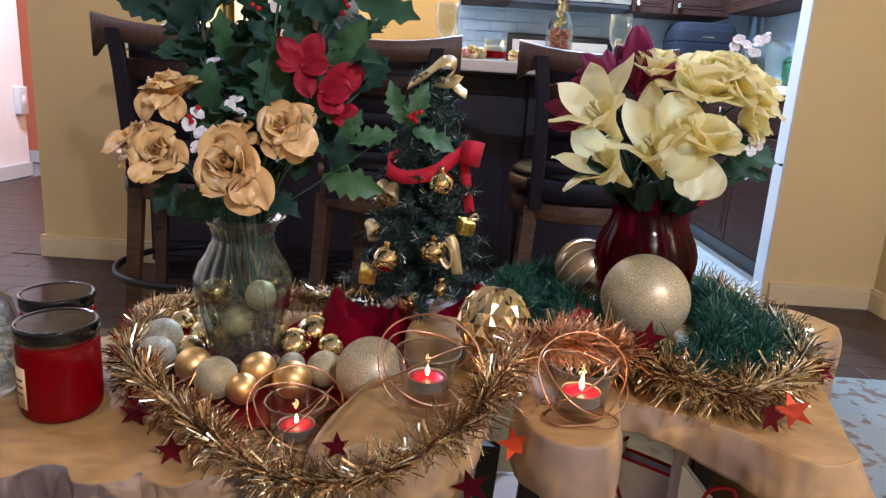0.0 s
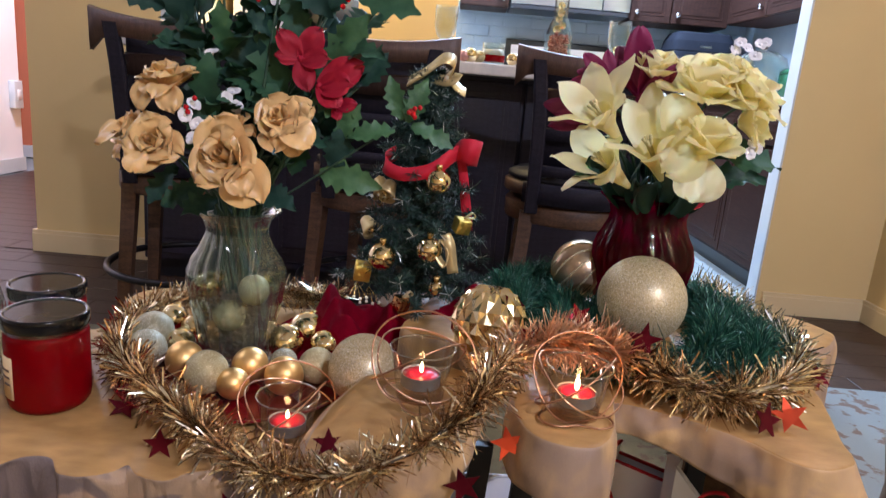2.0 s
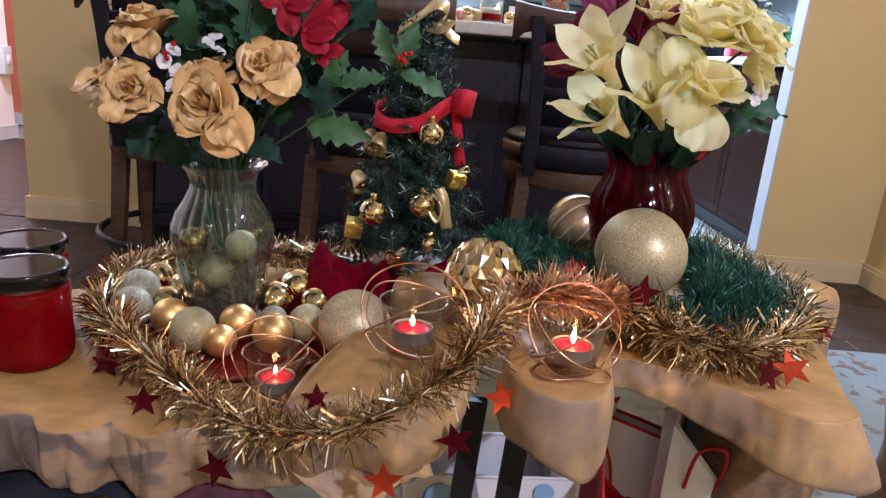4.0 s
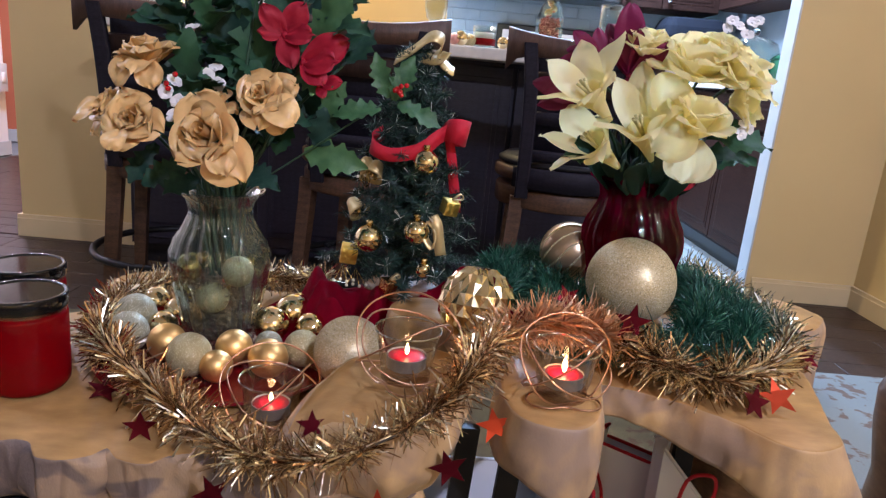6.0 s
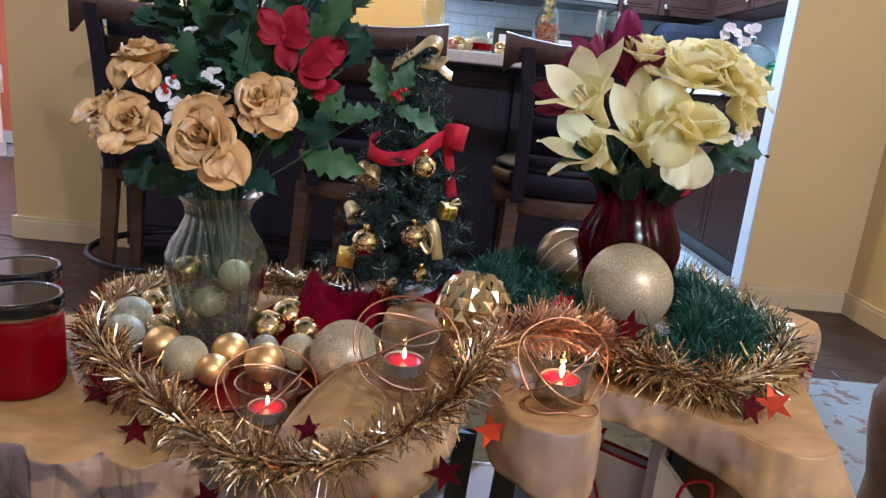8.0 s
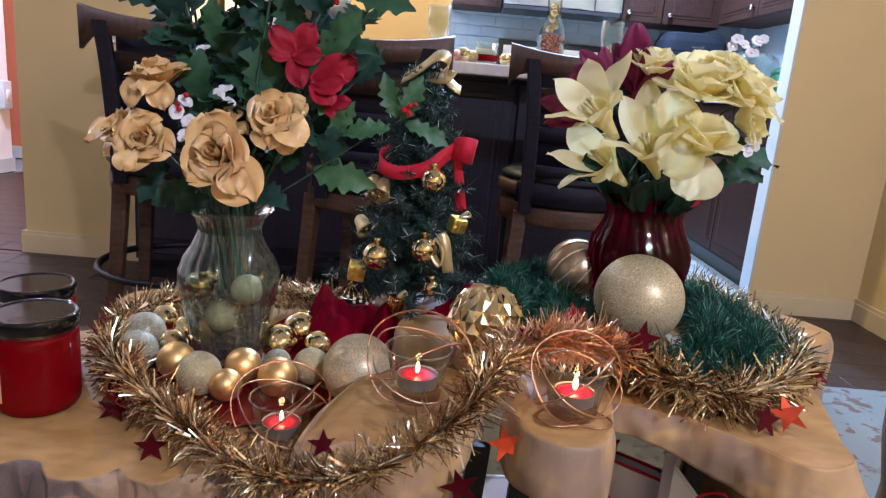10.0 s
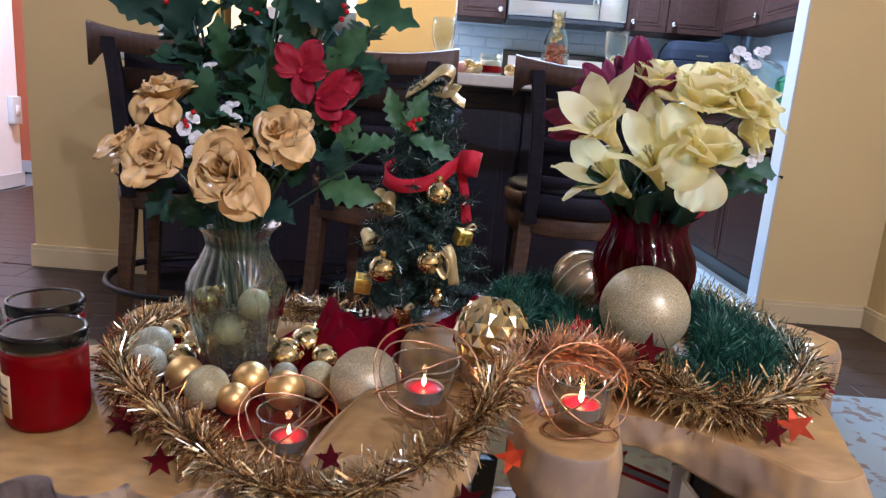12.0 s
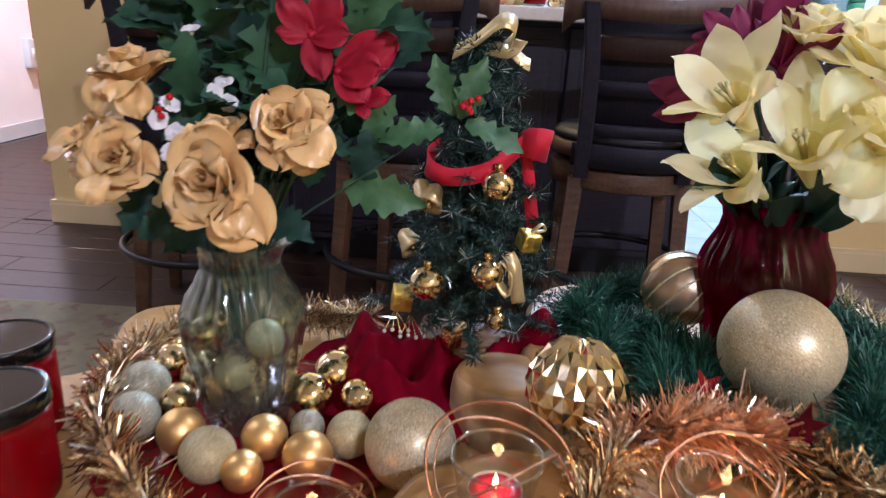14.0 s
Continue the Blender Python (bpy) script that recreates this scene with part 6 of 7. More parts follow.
for c in ((0.297, 0.775, 0.908), (0.303, 0.772, 0.903), (0.317, 0.775, 0.908), (0.323, 0.775, 0.910), (0.312, 0.77, 0.896), (0.316, 0.745, 0.810), (0.314, 0.745, 0.798), (0.320, 0.745, 0.803), (0.292, 0.775, 0.902)):
    blossom(bq2, c, (rnd.gauss(0, 0.4), -1, rnd.gauss(0.4, 0.4)), 0.55)
LONG = [petal_mesh("leaf", 0.085, 0.014, 0.5, 0.25, 0.85, 0.04, M_BLUELEAF, seed=130 + k, nv=11) for k in range(3)]
for k in range(26):
    a = k * 2.399
    r = 0.018 + 0.022 * rnd.random()
    p = (RIM.x + r * math.cos(a), RIM.y - 0.02 + r * math.sin(a), RIM.z - 0.006)
    place("leaf", LONG[k % 3], bq2, aim(p, (math.cos(a) * 0.55 - 0.15, math.sin(a) * 0.5 - 0.45, 1.0), rnd.random() * 360) @ Matrix.Scale(0.75 + 0.4 * rnd.random(), 4), "dark blue-green leaf")
for p, d, s in (((0.29, 0.77, 0.79), (0.9, -0.2, 0.0), 1.1), ((0.285, 0.775, 0.765), (0.9, -0.2, 0.15), 1.0), ((0.19, 0.755, 0.765), (-0.8, -0.3, 0.15), 0.8), ((0.17, 0.745, 0.76), (-0.9, -0.3, 0.1), 0.6)):
    leaf_at(bq2, HOLLY, Vector(p), Vector(d), (0, -0.6, 0.8), s, rnd)

# ---- tinsel, garland, stars ----
M_TINSEL = mat("champagne tinsel", (1.0, 0.92, 0.70), 0.20, 1.0, 0.2, 60, 0.0, island=1.8, second=(0.46, 0.30, 0.175))
# Copper tone, part of it the candle's orange glow put into the colour.
M_GLOWTINSEL = mat("candle-tinted copper tinsel", (0.98, 0.78, 0.58), 0.30, 1.0, 0.2, 60, 0.0, island=1.1, second=(0.68, 0.38, 0.22))
M_SILVERTINSEL = mat("silver-green tinsel", (0.72, 0.70, 0.60), 0.22, 1.0, 0.2, 60, 0.0, island=1.1, second=(0.30, 0.32, 0.24))
M_PINE = mat("green garland foil", (0.034, 0.135, 0.080), 0.42, 0.1, 0.2, 60, 0.0, island=1.2, second=(0.008, 0.050, 0.032))
M_NEEDLE = mat("dark pine needles", (0.020, 0.060, 0.040), 0.45, 0, 0.2, 60, 0.0, island=1.2, second=(0.006, 0.020, 0.018))
M_FROST = mat("silver-tipped needles", (0.62, 0.66, 0.62), 0.35, 0.6, 0.2, 60, 0.0, island=0.9)
M_CORE = mat("garland wire", (0.10, 0.08, 0.06), 0.5, 0.5, 0.2, 60, 0.0)
rnd = random.Random(77)


def garland(path, n, count, length, width, material, label, thing, radius=0.004, m_core=M_CORE, **kw):
    pts = spline(path, n)
    ob = root(thing, path[0], label, "garland")
    part("core", tube(pts, 0.0009, 6), m_core, ob)
    v, f = strips(pts, count, length, width, radius, rnd, **kw)
    place("tinsel", raw_mesh("tinsel", v, f, material), ob, I4, "", "stuff")
    return ob


garland([(-0.128, 0.965, 0.535), (-0.176, 0.962, 0.535), (-0.26, 0.945, 0.53), (-0.325, 0.895, 0.535), (-0.354, 0.815, 0.537), (-0.338, 0.735, 0.537), (-0.300, 0.675, 0.535), (-0.252, 0.630, 0.535), (-0.205, 0.585, 0.532), (-0.155, 0.543, 0.530), (-0.105, 0.522, 0.526), (-0.057, 0.513, 0.534), (-0.012, 0.517, 0.553), (0.026, 0.534, 0.576), (0.052, 0.556, 0.596), (0.068, 0.60, 0.605), (0.090, 0.640, 0.602)],
        260, 6000, 0.0285, 0.0016, M_TINSEL, "champagne gold tinsel garland curling over the table", "tinsel_garland", lean=0.8, bend=0.2, tuft=10)
garland([(0.084, 0.640, 0.598), (0.105, 0.640, 0.612), (0.130, 0.645, 0.616), (0.160, 0.648, 0.612), (0.195, 0.650, 0.602)], 60, 2300, 0.029, 0.0014, M_GLOWTINSEL, "copper tinsel garland behind the tealight, partly coloured by painted candle glow", "tinsel_garland", lean=0.7, bend=0.2, tuft=9)
garland([(0.195, 0.648, 0.600), (0.230, 0.620, 0.596), (0.265, 0.604, 0.592), (0.304, 0.617, 0.590), (0.345, 0.650, 0.590), (0.376, 0.690, 0.590)], 110, 2200, 0.029, 0.0016, M_TINSEL, "champagne gold tinsel garland along the slab edge", "tinsel_garland", lean=0.8, bend=0.2, tuft=10)
garland([(0.380, 0.69, 0.592), (0.402, 0.765, 0.592), (0.397, 0.83, 0.592), (0.392, 0.92, 0.592), (0.37, 0.985, 0.590)], 90, 1900, 0.026, 0.0013, M_SILVERTINSEL, "silver tinsel garland trailing behind the greenery", "tinsel_garland", lean=0.7, tuft=9)

PINE_PATHS = [[(0.088, 0.865, 0.588), (0.100, 0.905, 0.59), (0.14, 0.945, 0.592), (0.19, 0.95, 0.595)], [(0.098, 0.79, 0.59), (0.12, 0.845, 0.592), (0.16, 0.83, 0.592), (0.15, 0.76, 0.59), (0.135, 0.70, 0.588), (0.175, 0.675, 0.588), (0.235, 0.665, 0.588)],
              [(0.225, 0.668, 0.586), (0.285, 0.650, 0.586), (0.335, 0.685, 0.588), (0.36, 0.75, 0.592), (0.355, 0.83, 0.594), (0.335, 0.90, 0.594), (0.30, 0.95, 0.592)], [(0.28, 0.69, 0.592), (0.315, 0.74, 0.594), (0.325, 0.80, 0.594)], [(0.19, 0.80, 0.592), (0.175, 0.76, 0.592), (0.165, 0.72, 0.59)]]
for pth in PINE_PATHS:
    ln = sum(math.dist(a, b) for a, b in zip(pth, pth[1:]))
    garland(pth, 80, int(ln * 46000), 0.0165, 0.0009, M_PINE, "green foil pine garland heaped round the red vase", "pine_garland", radius=0.019, lean=1.0, bend=0.9, droop=0.2, tuft=12)

M_REDFOIL = mat("red foil star", (0.20, 0.007, 0.012), 0.35, 0.7, 0.1, 40, 0.0)
M_DARKFOIL = mat("dark red foil star", (0.115, 0.005, 0.013), 0.42, 0.85, 0.1, 40, 0.0)
M_ORANGEFOIL = mat("orange-red foil star", (0.62, 0.075, 0.028), 0.28, 0.8, 0.1, 40, 0.0)


def star(c, axis, r, spin, material, label):
    loops = []
    for dz in (-0.0003, 0.0003):
        loops.append([(rr * math.cos(a), rr * math.sin(a), dz + 0.002 * (rr / r)) for rr, a in [((r if k % 2 == 0 else r * 0.42), math.pi / 2 + math.pi * k / 5) for k in range(10)]])
    ob = new("foil_star", mesh_of("foil_star", rings(loops, True, True, True), material, False))
    ob.matrix_world = aim(c, axis, spin)
    WHERE[ob.name] = I4
    tagged(ob, label, "star", "foil stars")


DK, RD, OR = (M_DARKFOIL, "dark red foil star hanging in the tinsel"), (M_REDFOIL, "shiny red foil star hanging in the tinsel"), (M_ORANGEFOIL, "bright orange-red foil star in the tinsel")
for c, axis, r, spin, (material, label) in (
        ((-0.222, 0.567, 0.518), (0.2, -0.95, 0.15), 0.015, 0, DK), ((0.077, 0.556, 0.553), (0.1, -0.95, 0.2), 0.016, 12, OR), ((0.203, 0.640, 0.624), (0.1, -0.95, 0.1), 0.019, -8, DK), ((0.146, 0.668, 0.633), (-0.1, -0.9, 0.4), 0.014, 25, RD),
        ((0.098, 0.640, 0.615), (0.3, -0.9, 0.2), 0.017, 40, DK), ((0.327, 0.594, 0.582), (-0.1, -0.7, 0.7), 0.018, 15, OR), ((0.303, 0.585, 0.580), (0.4, -0.8, 0.4), 0.017, 50, DK), ((0.392, 0.672, 0.590), (0.2, -0.9, 0.3), 0.014, 20, DK),
        ((0.042, 0.540, 0.520), (0.0, -0.98, 0.1), 0.017, 20, DK), ((-0.012, 0.510, 0.498), (0.0, -0.98, 0.2), 0.017, 5, OR), ((-0.143, 0.515, 0.495), (-0.1, -0.95, 0.25), 0.0165, 30, DK), ((-0.072, 0.545, 0.545), (0.0, -0.5, 0.85), 0.014, 10, DK),
        ((-0.285, 0.632, 0.514), (0.3, -0.3, 0.9), 0.017, 40, DK), ((-0.345, 0.66, 0.52), (0.3, -0.4, 0.85), 0.016, 70, DK)):
    star(c, axis, r, spin, material, label)

# ---- tabletop tree ----
TX, TY = -0.025, 0.905
tree = root("tabletop_tree", (TX, TY, LEFT_Z), "small artificial tree with gold ornaments and red ribbon", "christmas tree")
M_WICKER = mat("wicker", (0.22, 0.11, 0.045), 0.6, 0, 0.25, 120, 0.3)
bm = lathe([(0.030, 0.001), (0.040, 0.004), (0.047, 0.05), (0.044, 0.052), (0.001, 0.046)], (TX, TY, LEFT_Z), 40)
bk = part("basket", bm, M_WICKER, tree, "brown wicker basket")
for k in range(11):
    z = 0.006 + k * 0.0045
    r = 0.0408 + 0.0068 * (z / 0.05)
    part("weave", tube([(TX + (r + 0.0016 * math.sin(12 * a + k * math.pi)) * math.cos(a), TY + (r + 0.0016 * math.sin(12 * a + k * math.pi)) * math.sin(a), LEFT_Z + z) for a in [2 * math.pi * i / 72 for i in range(72)]], 0.002, 5, True), M_WICKER, bk)
part("trunk", tube([(TX, TY, LEFT_Z + 0.04), (TX, TY, 0.70), (TX + 0.004, TY, 0.855)], 0.005, 8, taper=0.4), M_CORE, tree)
sets, frost = [], []
for k in range(120):
    u = (k + 0.5) / 120
    z = 0.560 + 0.285 * u
    reach = 0.092 * (1 - u) ** 0.85 + 0.016
    a = k * 2.399
    reach *= 0.8 + 0.35 * rnd.random()
    p0 = (TX, TY, z)
    p1 = (TX + reach * 0.5 * math.cos(a), TY + reach * 0.5 * math.sin(a), z + 0.010)
    p2 = (TX + reach * math.cos(a), TY + reach * math.sin(a), z + 0.012 + rnd.gauss(0, 0.006))
    br = spline([p0, p1, p2], 5)
    sets.append(strips(br, 400, 0.0125, 0.0008, 0.001, rnd, lean=1.2))
    if rnd.random() < 0.8:
        frost.append(strips(br[3:], 7, 0.013, 0.0007, 0.001, rnd, lean=0.9))
v, f = gather(*sets)
place("needles", raw_mesh("needles", v, f, M_NEEDLE), tree, I4, "dark green needles", "stuff")
v, f = gather(*frost)
place("frost", raw_mesh("frost", v, f, M_FROST), tree, I4, "silver frosted tips", "stuff")


def ribbon(path, width, n, lean, thick=0.0006):
    """A flat band along a line; lean gives the way its width lies."""
    pts = spline(path, n)
    loops = []
    for i, q in enumerate(pts):
        t = (pts[min(i + 1, n - 1)] - pts[max(i - 1, 0)]).normalized()
        w = Vector(lean).normalized()
        w = (w - t * w.dot(t)).normalized() * (width(i / (n - 1)) if callable(width) else width) * 0.5
        k = t.cross(w).normalized() * thick
        loops.append([q - w - k, q + w - k, q + w + k, q - w + k])
    return rings(loops, True, True, True)


M_REDRIBBON = mat("red velvet ribbon", (0.50, 0.003, 0.020), 0.7, 0, 0.15, 60, 0.2, 400, sheen=0.05)
M_GOLDRIBBON = mat("gold lame ribbon", (0.56, 0.43, 0.20), 0.35, 0.5, 0.15, 60, 0.1, 300)
part("red_ribbon", ribbon([(-0.058, 0.885, 0.756), (-0.070, 0.872, 0.747), (-0.067, 0.858, 0.738), (-0.045, 0.850, 0.733), (-0.013, 0.850, 0.741), (0.008, 0.862, 0.757), (0.020, 0.874, 0.765)], 0.0165, 36, (0.1, 0.2, 1)), M_REDRIBBON, tree, "red velvet ribbon round the tree")
part("red_bow", ribbon([(0.012, 0.878, 0.760), (0.020, 0.866, 0.766), (0.031, 0.862, 0.766), (0.041, 0.870, 0.763), (0.043, 0.880, 0.761), (0.034, 0.890, 0.758), (0.020, 0.888, 0.756)], lambda u: 0.0185 + 0.0125 * math.sin(math.pi * u) ** 0.8, 36, (0.18, 0.1, 1)), M_REDRIBBON, tree, "red velvet loop")
part("red_ribbon_tail", ribbon([(0.020, 0.886, 0.758), (0.026, 0.882, 0.735), (0.031, 0.885, 0.705), (0.036, 0.888, 0.678), (0.037, 0.892, 0.662)], lambda u: 0.011 + 0.003 * u, 20, (1, 0.25, 0)), M_REDRIBBON, tree, "hanging red ribbon tail")
for c, r in (((-0.064, 0.832, 0.634), 0.0170), ((-0.008, 0.832, 0.647), 0.0160), ((-0.004, 0.848, 0.728), 0.0155), ((0.004, 0.832, 0.60), 0.0095)):
    b = part("ornament", ball(c, r, 24), M_SHINYGOLD, tree, "bright gold bauble")
    part("cap", lathe([(0.004, r - 0.0006), (0.004, r + 0.005), (0.001, r + 0.005)], c, 12), M_GOLDCAP, b)
for c, ax in (((-0.078, 0.866, 0.725), (0.4, -0.5, -0.8)), ((-0.060, 0.862, 0.722), (-0.3, -0.6, -0.7)), ((-0.094, 0.872, 0.672), (0.6, -0.5, -0.6))):
    b = part("bell", lathe([(0.003, 0), (0.007, 0.003), (0.0095, 0.012), (0.0125, 0.020), (0.0145, 0.024), (0.0115, 0.020), (0.0085, 0.012), (0.004, 0.005)], n=24, cap1=False), M_GOLDRIBBON, tree, "small gold bell", m=aim(c, ax))
    part("clapper", ball((0, 0, 0.021), 0.003, 10), M_SHINYGOLD, b, m=aim(c, ax))
M_GOLDFOIL = mat("crumpled gold foil", (0.90, 0.68, 0.16), 0.36, 1, 0.1, 90, 0.9, 130, bdist=0.004)
M_COPPERFOIL = mat("crumpled copper foil", (0.8, 0.42, 0.18), 0.22, 1, 0.1, 90, 0.9, 130, bdist=0.004)
for c, s, rot, material in (((0.029, 0.848, 0.677), 0.015, 25, M_GOLDFOIL), ((-0.090, 0.858, 0.606), 0.017, 10, M_GOLDFOIL), ((-0.038, 0.846, 0.572), 0.014, 40, M_COPPERFOIL)):
    m = Matrix.Translation(c) @ pose(0, 0, 0, 12, 8, rot)
    g = part("gift", box(-s * 0.6, s * 0.6, -s * 0.6, s * 0.6, -s * 0.6, s * 0.6, 0.0015, 2), material, tree, "tiny foil-wrapped gift", m=m)
    part("gift_bow", ribbon([(0, 0, s * 0.6), (s * 0.6, 0, s * 1.2), (s * 0.9, 0, s * 0.8), (0, 0, s * 0.62)], 0.004, 12, (0, 1, 0)), M_GOLDRIBBON, g, m=m)
part("tag", ribbon([(0.010, 0.832, 0.668), (0.016, 0.826, 0.658), (0.019, 0.825, 0.642), (0.023, 0.826, 0.622)], 0.013, 12, (1, 0.1, -0.2)), M_GOLDRIBBON, tree, "gold ribbon end")
part("gold_bow", ribbon([(0.004, 0.832, 0.66), (0.002, 0.826, 0.645), (0.012, 0.822, 0.632), (0.016, 0.828, 0.65), (0.006, 0.832, 0.662)], 0.012, 18, (0.2, 0.8, 0.4)), M_GOLDRIBBON, tree, "gold ribbon loop")
for pth, w in (([(-0.052, 0.905, 0.842), (-0.030, 0.890, 0.856), (-0.010, 0.886, 0.872), (0.004, 0.892, 0.868), (-0.004, 0.900, 0.850), (-0.03, 0.902, 0.842)], 0.020), ([(-0.020, 0.9, 0.848), (0.0, 0.888, 0.846), (0.010, 0.892, 0.856)], 0.018), ([(-0.002, 0.90, 0.85), (0.012, 0.896, 0.838), (0.02, 0.898, 0.834)], 0.015)):
    part("top_bow", ribbon(pth, w, 20, (0.15, 0.7, 0.6)), M_GOLDRIBBON, tree, "gold ribbon bow at the top")
M_PEARL = mat("pearl bead", (0.75, 0.7, 0.55), 0.2, 0.2, 0.05, 60, 0.0, coat=0.5)
for bx, bz in ((-0.075, 0.688), (-0.098, 0.588), (-0.082, 0.583)):
    for k in range(4):
        tip = (bx + 0.008 * k - 0.008, 0.85, bz + (0.016 if bz > 0.65 else -0.016) + 0.002 * (k % 2))
        part("bead_wire", tube([(bx, 0.87, bz), tip], 0.0006, 5), M_GOLDCAP, tree)
        part("bead", ball(tip, 0.0022, 8), M_PEARL, tree)

# burgundy cloth round the tree
M_BURG = mat("burgundy cloth", (0.15, 0.001, 0.009), 0.85, 0, 0.2, 70, 0.3, 900, ior=1.12)
ob = root("tree_skirt", (TX, TY, LEFT_Z), "crumpled burgundy cloth round the tree basket", "cloth")
N = 96
verts, faces = [], []
for j in range(N):
    for i in range(N):
        x, y = -0.215 + 0.325 * i / (N - 1), 0.745 + 0.27 * j / (N - 1)
        ex, ey = (x + 0.055) / 0.150, (y - 0.880) / 0.125
        edge = 0.10 * noise.noise(Vector((x * 30, y * 30, 2.0)))
        env = max(1 - (ex * ex + ey * ey) * (1 + edge), 0)
        warp = noise.noise(Vector((x * 9, y * 9, 5.0)))
        crease = 0.0
        for ang, freq, ph, amp in ((0.35, 150, 0.4, 1.0), (1.25, 110, 1.9, 0.8), (2.2, 190, 3.1, 0.5), (2.9, 270, 0.9, 0.25)):
            crease += amp * (1 - 2 * math.sqrt(0.03 + math.sin(0.33 * freq * (x * math.cos(ang) + y * math.sin(ang)) + ph + 1.6 * warp) ** 2))
        near = math.exp(-(((x + 0.092) / 0.070) ** 2 + ((y - 0.850) / 0.055) ** 2))
        h = 0.004 + min(env * 3, 1) * (0.012 + 0.006 * crease + 0.080 * math.exp(-(((x - 0.050) / 0.042) ** 2 + ((y - 0.872) / 0.040) ** 2))) + near * min(env * 2, 1) * (0.074 + 0.025 * crease)
        h = max(h, 0.002)
        r = math.hypot(x - TX, y - TY)
        if r < 0.052:
            h = min(h, 0.012 + 0.03 * max(r - 0.03, 0) / 0.022)
        verts.append((x, y, LEFT_Z + h if env > 0 else LEFT_Z - 0.004))
for j in range(N - 1):
    for i in range(N - 1):
        a = j * N + i
        quad = (a, a + 1, a + N + 1, a + N)
        cx, cy = verts[a][0] + 0.0017, verts[a][1] + 0.0014
        if math.hypot(cx - TX, cy - TY) > 0.046 and all(verts[q][2] > LEFT_Z for q in quad):
            faces.append(quad)
place("cloth", raw_mesh("cloth", verts, faces, M_BURG, True), ob)

# ---- bags under the table ----
M_PAPER = mat("white gift bag paper", (0.72, 0.71, 0.72), 0.35, 0, 0.05, 14, 0.1, 40, coat=0.2)
M_ROPE = mat("red cord", (0.5, 0.01, 0.02), 0.7, 0, 0.15, 200, 0.3)
M_REDPAPER = mat("red gift bag paper", (0.38, 0.01, 0.015), 0.4, 0, 0.1, 14, 0.1, 40)
M_BLUEPRINT = mat("blue print", (0.25, 0.42, 0.6), 0.5, 0, 0.2, 30, 0.0)
M_GREYPRINT = mat("grey print", (0.25, 0.26, 0.28), 0.5, 0, 0.2, 30, 0.0)


def gift_bag(x0, x1, y0, y1, z1, material, rim, label, turn=0, slope=0.0, cords=(-1, 1)):
    c = Vector(((x0 + x1) / 2, (y0 + y1) / 2, 0.012))
    ob = root("gift_bag", c, label, "gift bag", "gift bags under the table")
    w, d = (x1 - x0) / 2, (y1 - y0) / 2
    m = Matrix.Translation(c) @ pose(0, 0, 0, 0, 0, turn)
    h = z1 - 0.012
    loops = []
    for s, z in ((1, 0), (1, h * 0.4), (1, h * 0.75), (1, h)):
        g = 0.45 * (z / h) ** 2
        loops.append([(-w, -d, z), (0, -d * 1.02, z), (w, -d, z), (w * (1 - g * 0.7), 0, z + 0.02 * (z / h)), (w, d, z), (0, d * 1.02, z), (-w, d, z), (-w * (1 - g * 0.7), 0, z + 0.02 * (z / h))])
    loops = [[(x, y, z + slope * x * (z / h) ** 2) for x, y, z in lp] for lp in loops]
    inner = [[(x * 0.985, y * 0.985, z) for x, y, z in lp] for lp in reversed(loops)]
    part("bag", rings(loops + inner, True, True, True), material, ob, smooth=False, m=m)
    lp = loops[-1]
    part("rim", tube([Vector(q) for q in lp], 0.0022, 5, True), rim, ob, m=m)
    for sy in cords:
        part("handle", tube(spline([(-w * 0.45, sy * (d + 0.003), h - 0.03), (-w * 0.40, sy * (d + 0.015), h + 0.02), (0, sy * (d + 0.03), h + 0.035), (w * 0.40, sy * (d + 0.015), h + 0.01), (w * 0.45, sy * (d + 0.003), h - 0.03)], 18), 0.0021, 6), M_ROPE, ob, "red cord handle", m=m)
    return ob, m, w, d, h


gift_bag(0.222, 0.322, 0.752, 0.776, 0.420, M_PAPER, M_ROPE, "glossy white paper gift bag with a red rim", -6, -0.3, ())
gift_bag(0.274, 0.354, 0.690, 0.716, 0.424, M_PAPER, M_PAPER, "white paper gift bag with red cord handles", 4, -1.15)
gift_bag(0.200, 0.252, 0.655, 0.725, 0.372, M_REDPAPER, M_ROPE, "red paper gift bag beside the white ones", 5, -1.0)
ob, m, w, d, h = gift_bag(-0.005, 0.185, 0.70, 0.785, 0.380, M_PAPER, M_PAPER, "white paper gift bag printed with pale blue shapes", 4, 0.0, ())
for px, pz, pw, ph, material in ((-0.055, 0.340, 0.018, 0.03, M_BLUEPRINT), (0.015, 0.322, 0.022, 0.03, M_BLUEPRINT), (0.060, 0.350, 0.012, 0.02, M_BLUEPRINT)):
    part("print", lathe([(pw, 0), (pw * 0.9, 0.0006), (0.001, 0.0008)], n=20), material, ob, "pale blue print", m=m @ Matrix.Translation((px, -d * 1.02 - 0.0008, pz)) @ pose(0, 0, 0, 90))
part("print", rings([[(-0.042, -d - 0.003, 0.29), (-0.042, -d - 0.004, 0.29), (0.002, -d - 0.004, 0.29), (0.002, -d - 0.003, 0.29)], [(-0.022, -d - 0.003, 0.368), (-0.022, -d - 0.004, 0.368), (-0.018, -d - 0.004, 0.368), (-0.018, -d - 0.003, 0.368)]], True, True, True), M_GREYPRINT, ob, "grey cone-shaped print", smooth=False, m=m)

